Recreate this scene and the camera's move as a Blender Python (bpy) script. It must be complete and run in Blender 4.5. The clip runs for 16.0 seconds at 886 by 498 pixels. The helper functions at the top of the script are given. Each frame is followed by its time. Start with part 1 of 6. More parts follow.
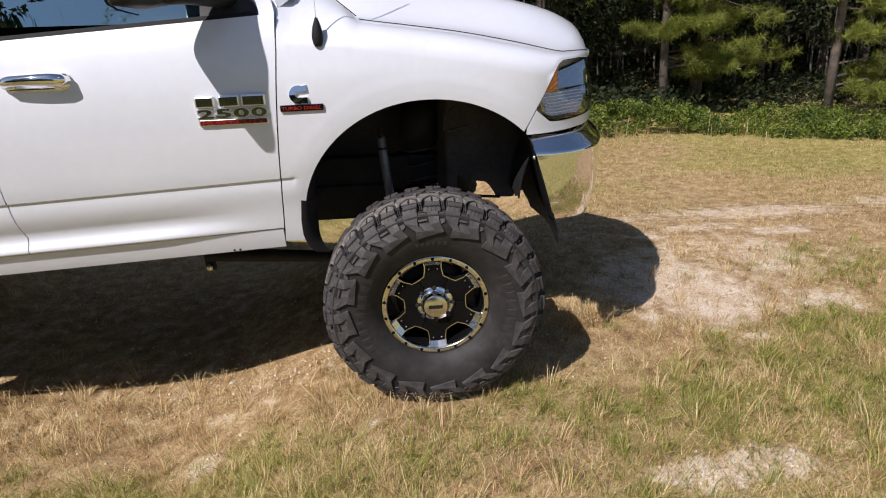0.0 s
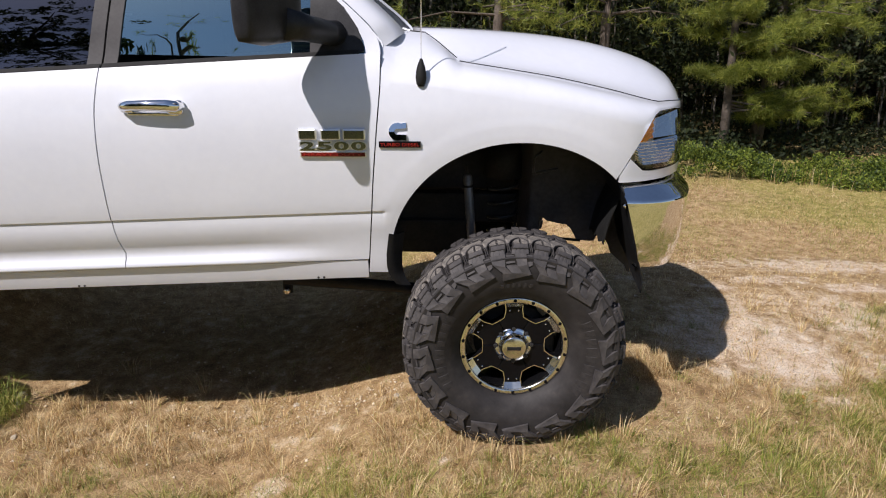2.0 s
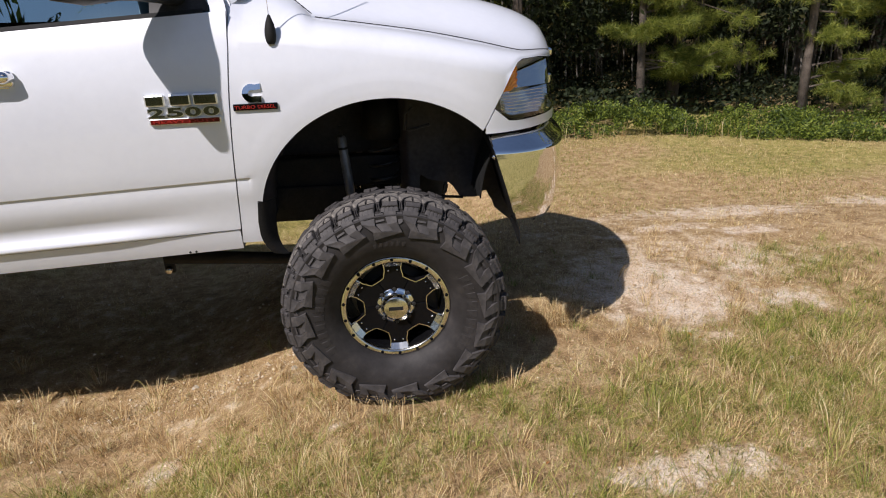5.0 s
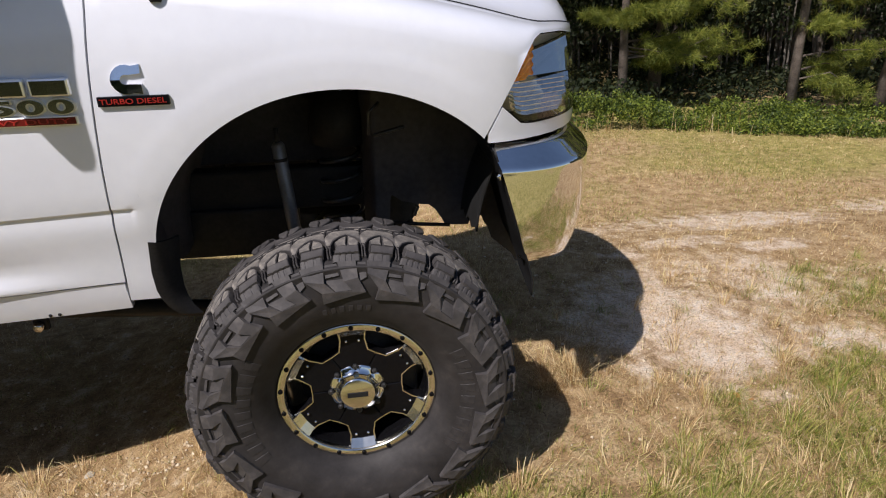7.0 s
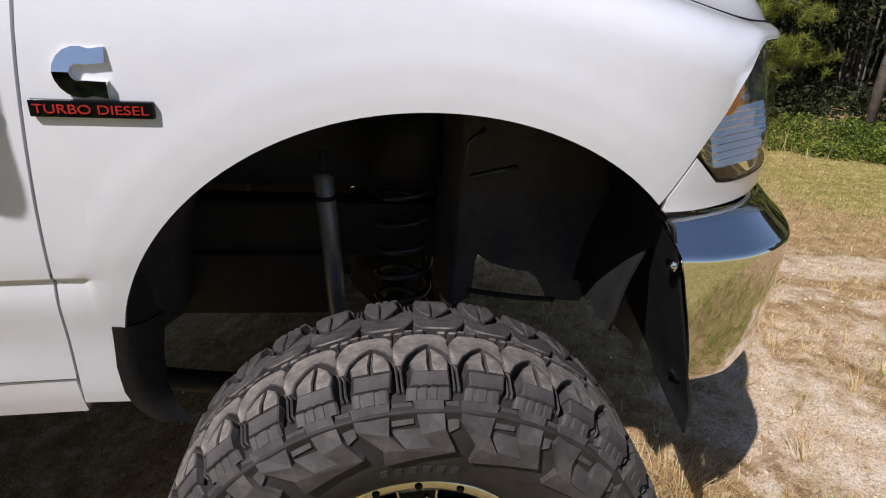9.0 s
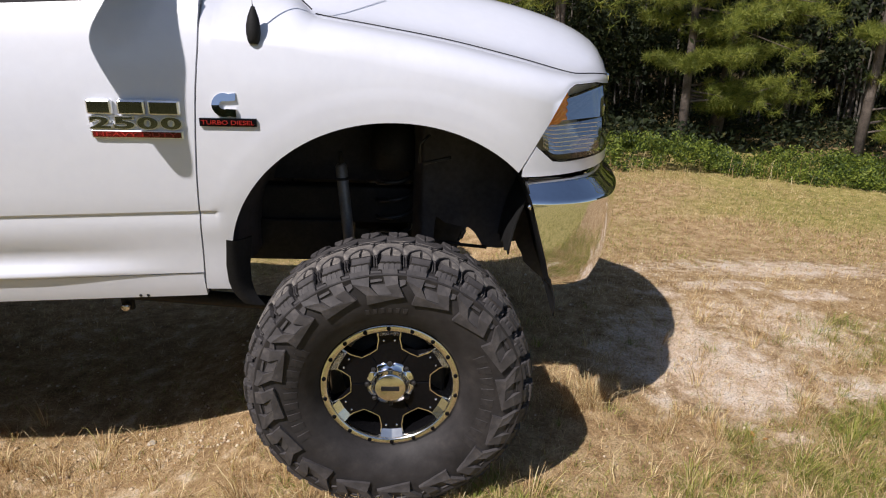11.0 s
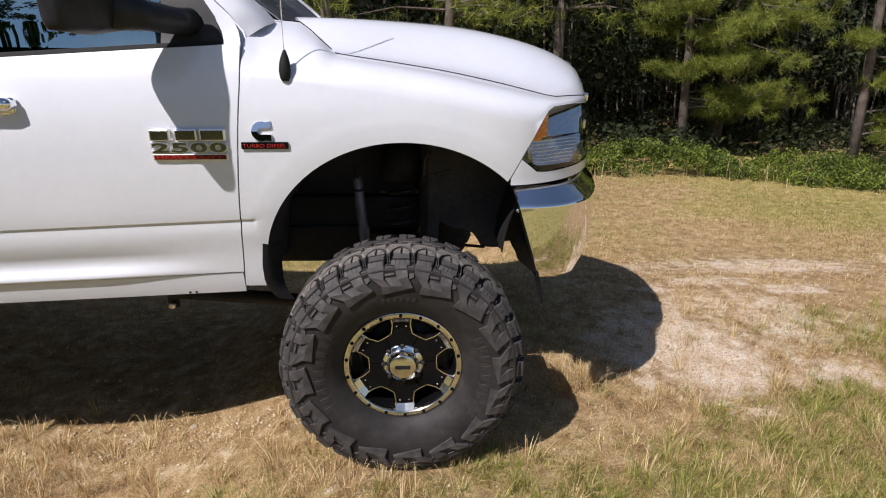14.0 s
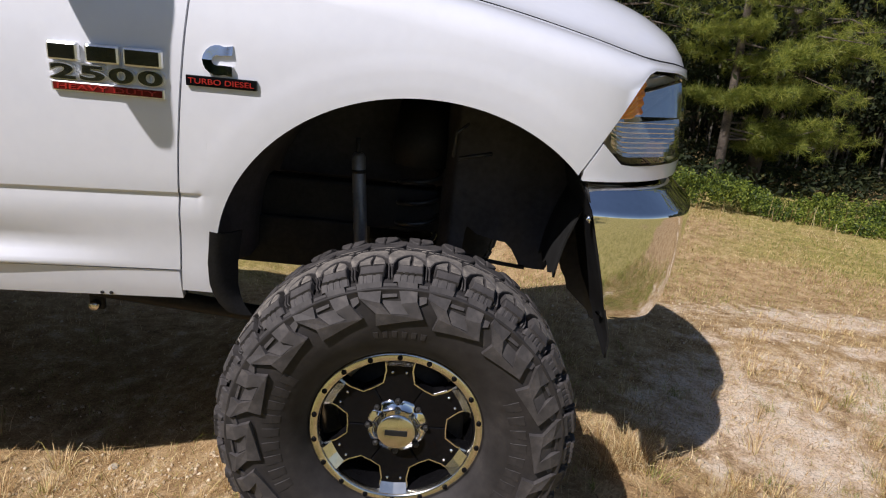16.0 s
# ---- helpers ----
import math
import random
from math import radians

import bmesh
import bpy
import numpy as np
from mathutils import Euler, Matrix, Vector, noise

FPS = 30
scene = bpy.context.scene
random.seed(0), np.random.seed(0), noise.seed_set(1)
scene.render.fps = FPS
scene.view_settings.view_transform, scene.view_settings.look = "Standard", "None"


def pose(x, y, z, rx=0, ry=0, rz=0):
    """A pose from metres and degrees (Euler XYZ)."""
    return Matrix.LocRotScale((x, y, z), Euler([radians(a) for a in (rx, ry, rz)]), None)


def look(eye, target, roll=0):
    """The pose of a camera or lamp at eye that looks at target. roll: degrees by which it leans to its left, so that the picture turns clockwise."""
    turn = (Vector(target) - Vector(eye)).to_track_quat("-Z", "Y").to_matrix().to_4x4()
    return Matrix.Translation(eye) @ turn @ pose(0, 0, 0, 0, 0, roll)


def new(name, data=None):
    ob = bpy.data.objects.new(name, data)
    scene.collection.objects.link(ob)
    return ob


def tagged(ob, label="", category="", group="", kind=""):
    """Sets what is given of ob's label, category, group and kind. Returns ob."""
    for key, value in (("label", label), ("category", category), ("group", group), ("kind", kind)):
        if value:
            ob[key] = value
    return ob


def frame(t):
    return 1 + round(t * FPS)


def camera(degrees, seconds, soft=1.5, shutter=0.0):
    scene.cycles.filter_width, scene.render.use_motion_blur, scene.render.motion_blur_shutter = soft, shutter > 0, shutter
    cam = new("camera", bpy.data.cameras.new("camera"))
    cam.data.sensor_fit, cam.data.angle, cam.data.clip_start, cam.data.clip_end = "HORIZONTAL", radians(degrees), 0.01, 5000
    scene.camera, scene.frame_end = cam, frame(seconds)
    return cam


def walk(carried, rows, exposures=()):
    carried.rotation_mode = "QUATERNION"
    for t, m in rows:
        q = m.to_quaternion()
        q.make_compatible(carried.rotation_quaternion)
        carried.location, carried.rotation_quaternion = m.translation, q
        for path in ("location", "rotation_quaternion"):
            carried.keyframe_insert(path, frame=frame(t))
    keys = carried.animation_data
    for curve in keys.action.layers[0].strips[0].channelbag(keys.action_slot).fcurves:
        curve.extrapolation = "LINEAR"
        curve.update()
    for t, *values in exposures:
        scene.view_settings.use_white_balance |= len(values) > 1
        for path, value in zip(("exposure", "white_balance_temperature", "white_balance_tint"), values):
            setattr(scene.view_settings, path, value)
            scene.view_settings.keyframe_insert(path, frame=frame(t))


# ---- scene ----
import collections

cam = camera(72.43, 16.0, soft=1.1)
ROWS = [
    (0, -0.1365, -2.4311, 1.6496, 67.752, 1.427, -5.163),
    (0.5, -0.1330, -2.4324, 1.6800, 67.558, 1.964, -4.638),
    (1, -0.0882, -2.4472, 1.6924, 68.811, 0.888, -5.533),
    (1.5, -0.1645, -2.4468, 1.6961, 69.971, -1.059, -5.220),
    (2, -0.3376, -2.4052, 1.7080, 70.156, -0.940, -0.611),
    (2.5, -0.4730, -2.4137, 1.6906, 70.688, -1.431, 1.810),
    (3, -0.2738, -2.4134, 1.7031, 68.975, -1.504, -1.736),
    (3.5, -0.1364, -2.4517, 1.6859, 68.333, -0.071, -4.766),
    (4, -0.0939, -2.4774, 1.6826, 68.117, 1.041, -6.180),
    (6.5, 0.0353, -1.9260, 1.5343, 67.383, 1.226, -7.010),
    (7, 0.0165, -1.6137, 1.5254, 66.879, 0.245, -9.592),
    (7.5, 0.0664, -1.2912, 1.4546, 68.892, -1.328, -5.528),
    (8, 0.0276, -1.0843, 1.5204, 67.345, -0.690, -1.479),
    (8.5, -0.0471, -1.0026, 1.5089, 64.295, -0.503, -0.530),
    (9, -0.0911, -0.9198, 1.4865, 65.485, -3.523, -6.237),
    (9.5, -0.0256, -1.0875, 1.4680, 68.673, -3.474, -6.879),
    (12, 0.0571, -2.1565, 1.6582, 69.227, -1.634, -1.184),
    (12.5, 0.0688, -2.1998, 1.6339, 69.207, -1.724, -1.569),
    (13, 0.0807, -2.2142, 1.6574, 69.074, -1.755, -2.609),
    (13.5, 0.1028, -2.2060, 1.6656, 69.724, -1.598, -3.580),
    (14, 0.0549, -2.1939, 1.6812, 70.041, -0.857, -2.581),
    (14.5, 0.0030, -2.1776, 1.6641, 69.717, -0.819, -0.628),
    (15, 0.0291, -2.1162, 1.6249, 70.186, -2.394, -1.166),
    (15.5, 0.0853, -1.8448, 1.5461, 70.856, -4.011, -0.404),
    (16, 0.0224, -1.4955, 1.4186, 71.476, -5.989, -0.432),
]

# stops, and a slightly cool, magenta white balance
EXPOSURES = [(t, e, 6450, 17) for t, e in ((0.0, 0.04), (4.0, 0.0), (7.0, 0.02), (8.5, 0.02), (12.0, 0.02), (14.5, 0.03), (16.0, -0.02))]
walk(cam, [(t, pose(x, y, z, rx, ry, rz)) for t, x, y, z, rx, ry, rz in ROWS], EXPOSURES)

# ---------------------------------------------------------------- light
SUN_WAY = Vector((0.61, 0.60, -1.0)).normalized()
world = bpy.data.worlds.new("sky_world")
scene.world = world
world.use_nodes = True
wn = world.node_tree
wn.nodes.clear()
w_out = wn.nodes.new("ShaderNodeOutputWorld")
w_bg = wn.nodes.new("ShaderNodeBackground")
w_sky = wn.nodes.new("ShaderNodeTexSky")
w_sky.sky_type = 'NISHITA'
w_sky.sun_disc = False
w_sky.sun_elevation = math.asin(-SUN_WAY.z)
w_sky.sun_rotation = math.atan2(-SUN_WAY.x, -SUN_WAY.y)
w_sky.air_density = 1.0
w_sky.dust_density = 0.3
w_bg.inputs["Strength"].default_value = 0.083
wn.links.new(w_sky.outputs[0], w_bg.inputs[0])
wn.links.new(w_bg.outputs[0], w_out.inputs[0])
sun_data = bpy.data.lights.new("sun", 'SUN')
sun_data.energy = 5.0
sun_data.angle = radians(0.53)
sun_data.color = (1.0, 0.965, 0.91)
sun = new("sun", sun_data)
sun.matrix_world = look((-6, -8, 10), Vector((-6, -8, 10)) + SUN_WAY)


# ---------------------------------------------------------------- materials
def node_mat(name):
    m = bpy.data.materials.new(name)
    m.use_nodes = True
    nt = m.node_tree
    nt.nodes.clear()
    out = nt.nodes.new("ShaderNodeOutputMaterial")
    b = nt.nodes.new("ShaderNodeBsdfPrincipled")
    nt.links.new(b.outputs[0], out.inputs[0])
    return m, nt, b


def noise_node(nt, scale, detail=4.0, rough=0.55, coord="Object"):
    tc = nt.nodes.new("ShaderNodeTexCoord")
    n = nt.nodes.new("ShaderNodeTexNoise")
    n.inputs["Scale"].default_value = scale
    n.inputs["Detail"].default_value = detail
    n.inputs["Roughness"].default_value = rough
    nt.links.new(tc.outputs[coord], n.inputs["Vector"])
    return n


def ramp(nt, src, stops):
    r = nt.nodes.new("ShaderNodeValToRGB")
    e = r.color_ramp.elements
    while len(e) < len(stops):
        e.new(0.5)
    for el, (p, c) in zip(e, stops):
        el.position = p
        el.color = (*c, 1)
    nt.links.new(src, r.inputs[0])
    return r


def bump(nt, b, src, strength, distance):
    n = nt.nodes.new("ShaderNodeBump")
    n.inputs["Strength"].default_value = strength
    n.inputs["Distance"].default_value = distance
    nt.links.new(src, n.inputs["Height"])
    nt.links.new(n.outputs[0], b.inputs["Normal"])
    return n


def speckled(name, dark, light, scale, rough=0.5, metal=0.0, bump_s=0.0, bump_d=0.002, coat=0.0, rough2=None):
    """A surface whose colour wanders between two tones, at a broad and a fine scale."""
    m, nt, b = node_mat(name)
    n1 = noise_node(nt, scale)
    n2 = noise_node(nt, scale * 9.0, 3.0)
    mix = nt.nodes.new("ShaderNodeMath")
    mix.operation = 'MULTIPLY_ADD'
    mix.inputs[1].default_value = 0.4
    nt.links.new(n2.outputs["Fac"], mix.inputs[0])
    sc = nt.nodes.new("ShaderNodeMath")
    sc.operation = 'MULTIPLY'
    sc.inputs[1].default_value = 0.6
    nt.links.new(n1.outputs["Fac"], sc.inputs[0])
    nt.links.new(sc.outputs[0], mix.inputs[2])
    r = ramp(nt, mix.outputs[0], [(0.36, dark), (0.64, light)])
    nt.links.new(r.outputs[0], b.inputs["Base Color"])
    b.inputs["Roughness"].default_value = rough
    if rough2 is not None:
        mr = nt.nodes.new("ShaderNodeMapRange")
        mr.inputs["To Min"].default_value = rough
        mr.inputs["To Max"].default_value = rough2
        nt.links.new(n1.outputs["Fac"], mr.inputs["Value"])
        nt.links.new(mr.outputs[0], b.inputs["Roughness"])
    b.inputs["Metallic"].default_value = metal
    b.inputs["Coat Weight"].default_value = coat
    b.inputs["Coat Roughness"].default_value = 0.03
    if bump_s:
        bump(nt, b, n2.outputs["Fac"], bump_s, bump_d)
    return m


MAT = {}
MAT["paint"] = speckled("white_paint", (0.680, 0.700, 0.762), (0.720, 0.740, 0.798), 3.0, 0.32, coat=0.9, rough2=0.4)
MAT["chrome"] = speckled("chrome", (0.80, 0.80, 0.81), (0.88, 0.88, 0.88), 6.0, 0.035, 1.0, rough2=0.06)
MAT["badge_chrome"] = speckled("badge_chrome", (0.84, 0.85, 0.86), (0.93, 0.94, 0.94), 12.0, 0.36, 1.0)
# badge faces: chrome darkened and greened for the surroundings it mirrors
MAT["badge_reflection"] = speckled("badge_reflection", (0.20, 0.23, 0.21), (0.27, 0.30, 0.28), 12.0, 0.22, 1.0)
MAT["machined"] = speckled("machined_alloy", (0.70, 0.68, 0.63), (0.82, 0.80, 0.75), 40.0, 0.16, 1.0, 0.05, 0.0005, rough2=0.26)
MAT["gloss_black"] = speckled("gloss_black", (0.004, 0.004, 0.0045), (0.007, 0.007, 0.008), 8.0, 0.12)
MAT["plastic"] = speckled("black_plastic", (0.012, 0.012, 0.013), (0.022, 0.022, 0.023), 14.0, 0.5, 0.0, 0.2, 0.001)
MAT["liner"] = speckled("liner_plastic", (0.050, 0.046, 0.047), (0.085, 0.078, 0.079), 6.0, 0.8, 0.0, 0.2, 0.002)
MAT["frame_steel"] = speckled("frame_steel", (0.012, 0.011, 0.012), (0.028, 0.026, 0.025), 9.0, 0.6, 0.0, 0.2, 0.001)
MAT["shock"] = speckled("grey_shock_paint", (0.13, 0.127, 0.13), (0.20, 0.197, 0.20), 12.0, 0.35, 0.3)
MAT["spring"] = speckled("spring_steel", (0.03, 0.03, 0.032), (0.07, 0.07, 0.07), 12.0, 0.35, 0.5)
MAT["pillar"] = speckled("grey_pillar_trim", (0.05, 0.048, 0.05), (0.075, 0.072, 0.073), 9.0, 0.55)
MAT["mirror_shell"] = speckled("mirror_shell", (0.018, 0.018, 0.020), (0.034, 0.034, 0.037), 20.0, 0.38, 0.0, 0.1, 0.0005)
MAT["rubber_trim"] = speckled("rubber_trim", (0.012, 0.012, 0.012), (0.02, 0.02, 0.02), 20.0, 0.7)
MAT["red"] = speckled("red_letter", (0.34, 0.02, 0.016), (0.44, 0.03, 0.02), 30.0, 0.3)
MAT["red_bar"] = speckled("red_bar", (0.10, 0.008, 0.008), (0.17, 0.012, 0.010), 18.0, 0.25)
MAT["amber"] = speckled("amber_reflector", (0.85, 0.20, 0.01), (1.0, 0.36, 0.02), 30.0, 0.15, 0.0)
MAT["lamp_metal"] = speckled("lamp_metal", (0.66, 0.65, 0.58), (0.78, 0.77, 0.70), 12.0, 0.35, 0.1)
MAT["seat"] = speckled("seat_cloth", (0.03, 0.03, 0.03), (0.05, 0.05, 0.05), 20.0, 0.9)

for key, spec in (("gloss_black", 0.13), ("liner", 0.2), ("frame_steel", 0.25), ("plastic", 0.15), ("mirror_shell", 0.2), ("pillar", 0.15), ("rubber_trim", 0.2)):
    MAT[key].node_tree.nodes["Principled BSDF"].inputs["Specular IOR Level"].default_value = spec

# tyre rubber with a dusty bloom and a little soil
m, nt, b = node_mat("tyre_rubber")
n1 = noise_node(nt, 11.0, 6.0, 0.65)
n2 = noise_node(nt, 120.0, 3.0)
r = ramp(nt, n1.outputs["Fac"], [(0.32, (0.016, 0.0145, 0.0145)), (0.56, (0.033, 0.030, 0.030)), (0.80, (0.066, 0.058, 0.054))])
nt.links.new(r.outputs[0], b.inputs["Base Color"])
b.inputs["Roughness"].default_value = 0.62
b.inputs["Specular IOR Level"].default_value = 0.3
bump(nt, b, n2.outputs["Fac"], 0.25, 0.0008)
MAT["rubber"] = m
# flanks of the blocks: the same rubber under a film of dust
m, nt, b = node_mat("dusty_rubber")
n1 = noise_node(nt, 17.0, 6.0, 0.7)
n2 = noise_node(nt, 130.0, 3.0)
r = ramp(nt, n1.outputs["Fac"], [(0.32, (0.028, 0.0255, 0.026)), (0.54, (0.056, 0.051, 0.051)), (0.78, (0.115, 0.102, 0.096))])
nt.links.new(r.outputs[0], b.inputs["Base Color"])
b.inputs["Roughness"].default_value = 0.7
bump(nt, b, n2.outputs["Fac"], 0.3, 0.0008)
MAT["flank"] = m
# worn tread faces: paler and dustier
m, nt, b = node_mat("worn_tread")
n1 = noise_node(nt, 26.0, 8.0, 0.75)
n2 = noise_node(nt, 160.0, 4.0, 0.7)
r = ramp(nt, n1.outputs["Fac"], [(0.32, (0.062, 0.056, 0.053)), (0.50, (0.145, 0.132, 0.120)), (0.72, (0.34, 0.30, 0.255))])
nt.links.new(r.outputs[0], b.inputs["Base Color"])
b.inputs["Roughness"].default_value = 0.85
bump(nt, b, n2.outputs["Fac"], 0.5, 0.0012)
MAT["tread"] = m


def glass(name, tint, mirror=0.05, rough=0.0, edge=0.9, coat=(1, 1, 1)):
    """A clear pane: a glossy coat over a tinted see-through sheet."""
    m = bpy.data.materials.new(name)
    m.use_nodes = True
    nt = m.node_tree
    nt.nodes.clear()
    out = nt.nodes.new("ShaderNodeOutputMaterial")
    tr = nt.nodes.new("ShaderNodeBsdfTransparent")
    tr.inputs[0].default_value = (*tint, 1)
    gl = nt.nodes.new("ShaderNodeBsdfGlossy")
    gl.inputs["Roughness"].default_value = rough
    gl.inputs["Color"].default_value = (*coat, 1)
    lw = nt.nodes.new("ShaderNodeLayerWeight")
    lw.inputs["Blend"].default_value = 0.25
    mr = nt.nodes.new("ShaderNodeMapRange")
    mr.inputs["To Min"].default_value = mirror
    mr.inputs["To Max"].default_value = edge
    nt.links.new(lw.outputs["Facing"], mr.inputs["Value"])
    mx = nt.nodes.new("ShaderNodeMixShader")
    nt.links.new(mr.outputs[0], mx.inputs[0])
    nt.links.new(tr.outputs[0], mx.inputs[1])
    nt.links.new(gl.outputs[0], mx.inputs[2])
    nt.links.new(mx.outputs[0], out.inputs[0])
    return m


MAT["window"] = glass("tinted_window", (0.12, 0.15, 0.17), 0.42, coat=(0.62, 0.92, 1.0))
MAT["privacy"] = glass("privacy_window", (0.02, 0.02, 0.02), 0.09, coat=(0.75, 0.75, 0.85))
MAT["windscreen"] = glass("dark_windscreen", (0.10, 0.12, 0.12), 0.06)
MAT["lens"] = glass("headlight_lens", (0.95, 0.96, 0.95), 0.02, edge=0.35)

# ground: pale sand on the worn track, brown thatch round it, turf over the field
m, nt, b = node_mat("sandy_soil")
n1 = noise_node(nt, 1.3, 6.0, 0.6)
n2 = noise_node(nt, 9.0, 8.0, 0.72)
n3 = noise_node(nt, 85.0, 5.0, 0.75)
thatch = ramp(nt, n2.outputs["Fac"], [(0.30, (0.19, 0.110, 0.047)), (0.46, (0.43, 0.28, 0.135)), (0.62, (0.63, 0.465, 0.26))])
sand = ramp(nt, n2.outputs["Fac"], [(0.28, (0.50, 0.33, 0.18)), (0.44, (0.74, 0.57, 0.41)), (0.58, (0.86, 0.73, 0.59)), (0.74, (0.95, 0.88, 0.78))])
turf = ramp(nt, n2.outputs["Fac"], [(0.30, (0.16, 0.15, 0.032)), (0.48, (0.36, 0.31, 0.085)), (0.66, (0.58, 0.46, 0.19))])


def attr(nt, name):
    n = nt.nodes.new("ShaderNodeAttribute")
    n.attribute_name = name
    return n.outputs["Fac"]


def roughened(nt, src, noise_out, amount):
    """A mask whose border is broken up by noise."""
    a = nt.nodes.new("ShaderNodeMath")
    a.operation = 'MULTIPLY_ADD'
    nt.links.new(noise_out, a.inputs[0])
    a.inputs[1].default_value = amount
    nt.links.new(src, a.inputs[2])
    r = nt.nodes.new("ShaderNodeMapRange")
    r.inputs["From Min"].default_value = 0.30 + amount / 2
    r.inputs["From Max"].default_value = 0.62 + amount / 2
    nt.links.new(a.outputs[0], r.inputs["Value"])
    return r.outputs[0]


mx = nt.nodes.new("ShaderNodeMix")
mx.data_type = 'RGBA'
nt.links.new(roughened(nt, attr(nt, "sand"), n2.outputs["Fac"], 0.9), mx.inputs[0])
nt.links.new(thatch.outputs[0], mx.inputs[6])
nt.links.new(sand.outputs[0], mx.inputs[7])
mt = nt.nodes.new("ShaderNodeMix")
mt.data_type = 'RGBA'
nt.links.new(roughened(nt, attr(nt, "turf"), n1.outputs["Fac"], 0.8), mt.inputs[0])
nt.links.new(mx.outputs[2], mt.inputs[6])
nt.links.new(turf.outputs[0], mt.inputs[7])
r3 = ramp(nt, n3.outputs["Fac"], [(0.36, (0.34, 0.30, 0.26)), (0.50, (0.86, 0.85, 0.83)), (0.60, (1.0, 1.0, 1.0))])
mm = nt.nodes.new("ShaderNodeMix")
mm.data_type = 'RGBA'
mm.blend_type = 'MULTIPLY'
mm.inputs[0].default_value = 0.75
nt.links.new(mt.outputs[2], mm.inputs[6])
nt.links.new(r3.outputs[0], mm.inputs[7])
nt.links.new(mm.outputs[2], b.inputs["Base Color"])
b.inputs["Roughness"].default_value = 0.95
add = nt.nodes.new("ShaderNodeMath")
add.operation = 'ADD'
nt.links.new(n2.outputs["Fac"], add.inputs[0])
nt.links.new(n3.outputs["Fac"], add.inputs[1])
bump(nt, b, add.outputs[0], 0.8, 0.015)
MAT["soil"] = m


def island_mat(name, stops, rough=0.6, trans=0.25, scale=0.0):
    """Leaves and blades: each piece takes its own tone."""
    m, nt, b = node_mat(name)
    g = nt.nodes.new("ShaderNodeNewGeometry")
    src = g.outputs["Random Per Island"]
    if scale:
        n = noise_node(nt, scale, 3.0)
        a = nt.nodes.new("ShaderNodeMath")
        a.operation = 'MULTIPLY_ADD'
        a.inputs[1].default_value = 0.45
        nt.links.new(src, a.inputs[0])
        s = nt.nodes.new("ShaderNodeMath")
        s.operation = 'MULTIPLY'
        s.inputs[1].default_value = 0.55
        nt.links.new(n.outputs["Fac"], s.inputs[0])
        nt.links.new(s.outputs[0], a.inputs[2])
        src = a.outputs[0]
    r = ramp(nt, src, stops)
    nt.links.new(r.outputs[0], b.inputs["Base Color"])
    b.inputs["Roughness"].default_value = rough
    out = nt.nodes["Material Output"]
    tl = nt.nodes.new("ShaderNodeBsdfTranslucent")
    nt.links.new(r.outputs[0], tl.inputs[0])
    mx = nt.nodes.new("ShaderNodeMixShader")
    mx.inputs[0].default_value = trans
    nt.links.new(b.outputs[0], mx.inputs[1])
    nt.links.new(tl.outputs[0], mx.inputs[2])
    nt.links.new(mx.outputs[0], out.inputs[0])
    return m


MAT["dry_grass"] = island_mat("dry_grass", [(0.0, (0.20, 0.115, 0.045)), (0.3, (0.48, 0.31, 0.13)), (0.7, (0.74, 0.55, 0.29)), (0.86, (0.86, 0.72, 0.44)), (1.0, (0.52, 0.45, 0.14))], 0.7, 0.2)
MAT["green_grass"] = island_mat("green_grass", [(0.0, (0.10, 0.145, 0.018)), (0.45, (0.25, 0.285, 0.042)), (0.78, (0.43, 0.40, 0.10)), (1.0, (0.66, 0.53, 0.22))], 0.6, 0.3)
MAT["needles"] = island_mat("pine_needles", [(0.0, (0.06, 0.10, 0.016)), (0.5, (0.22, 0.27, 0.042)), (1.0, (0.50, 0.50, 0.10))], 0.5, 0.4)
# leaves kept near-black: shade among the trees is put into their colour
MAT["leaves"] = island_mat("shaded_leaves", [(0.0, (0.010, 0.018, 0.006)), (0.6, (0.024, 0.038, 0.010)), (0.92, (0.05, 0.065, 0.018)), (1.0, (0.12, 0.10, 0.03))], 0.75, 0.3)
MAT["shrub"] = island_mat("shrub_leaves", [(0.0, (0.012, 0.026, 0.005)), (0.42, (0.050, 0.085, 0.012)), (0.56, (0.18, 0.24, 0.030)), (1.0, (0.42, 0.44, 0.070))], 0.6, 0.35, 2.3)
MAT["bark"] = speckled("pine_bark", (0.055, 0.042, 0.034), (0.19, 0.155, 0.125), 7.0, 0.95, 0.0, 0.8, 0.01)
MAT["pale_bark"] = speckled("pale_bark", (0.09, 0.078, 0.065), (0.22, 0.20, 0.17), 9.0, 0.95, 0.0, 0.6, 0.006)
MAT["pebble"] = island_mat("pebbles", [(0.0, (0.42, 0.30, 0.19)), (0.6, (0.58, 0.46, 0.31)), (1.0, (0.78, 0.68, 0.52))], 0.8, 0.0)
MAT["stone"] = speckled("field_stone", (0.42, 0.36, 0.28), (0.66, 0.60, 0.50), 30.0, 0.9, 0.0, 0.6, 0.004)
MAT["dead_leaf"] = speckled("dead_leaf", (0.30, 0.13, 0.04), (0.50, 0.25, 0.08), 40.0, 0.8)
MAT["twig"] = island_mat("twig_litter", [(0.0, (0.05, 0.03, 0.018)), (0.6, (0.12, 0.075, 0.04)), (1.0, (0.24, 0.16, 0.09))], 0.8, 0.0)
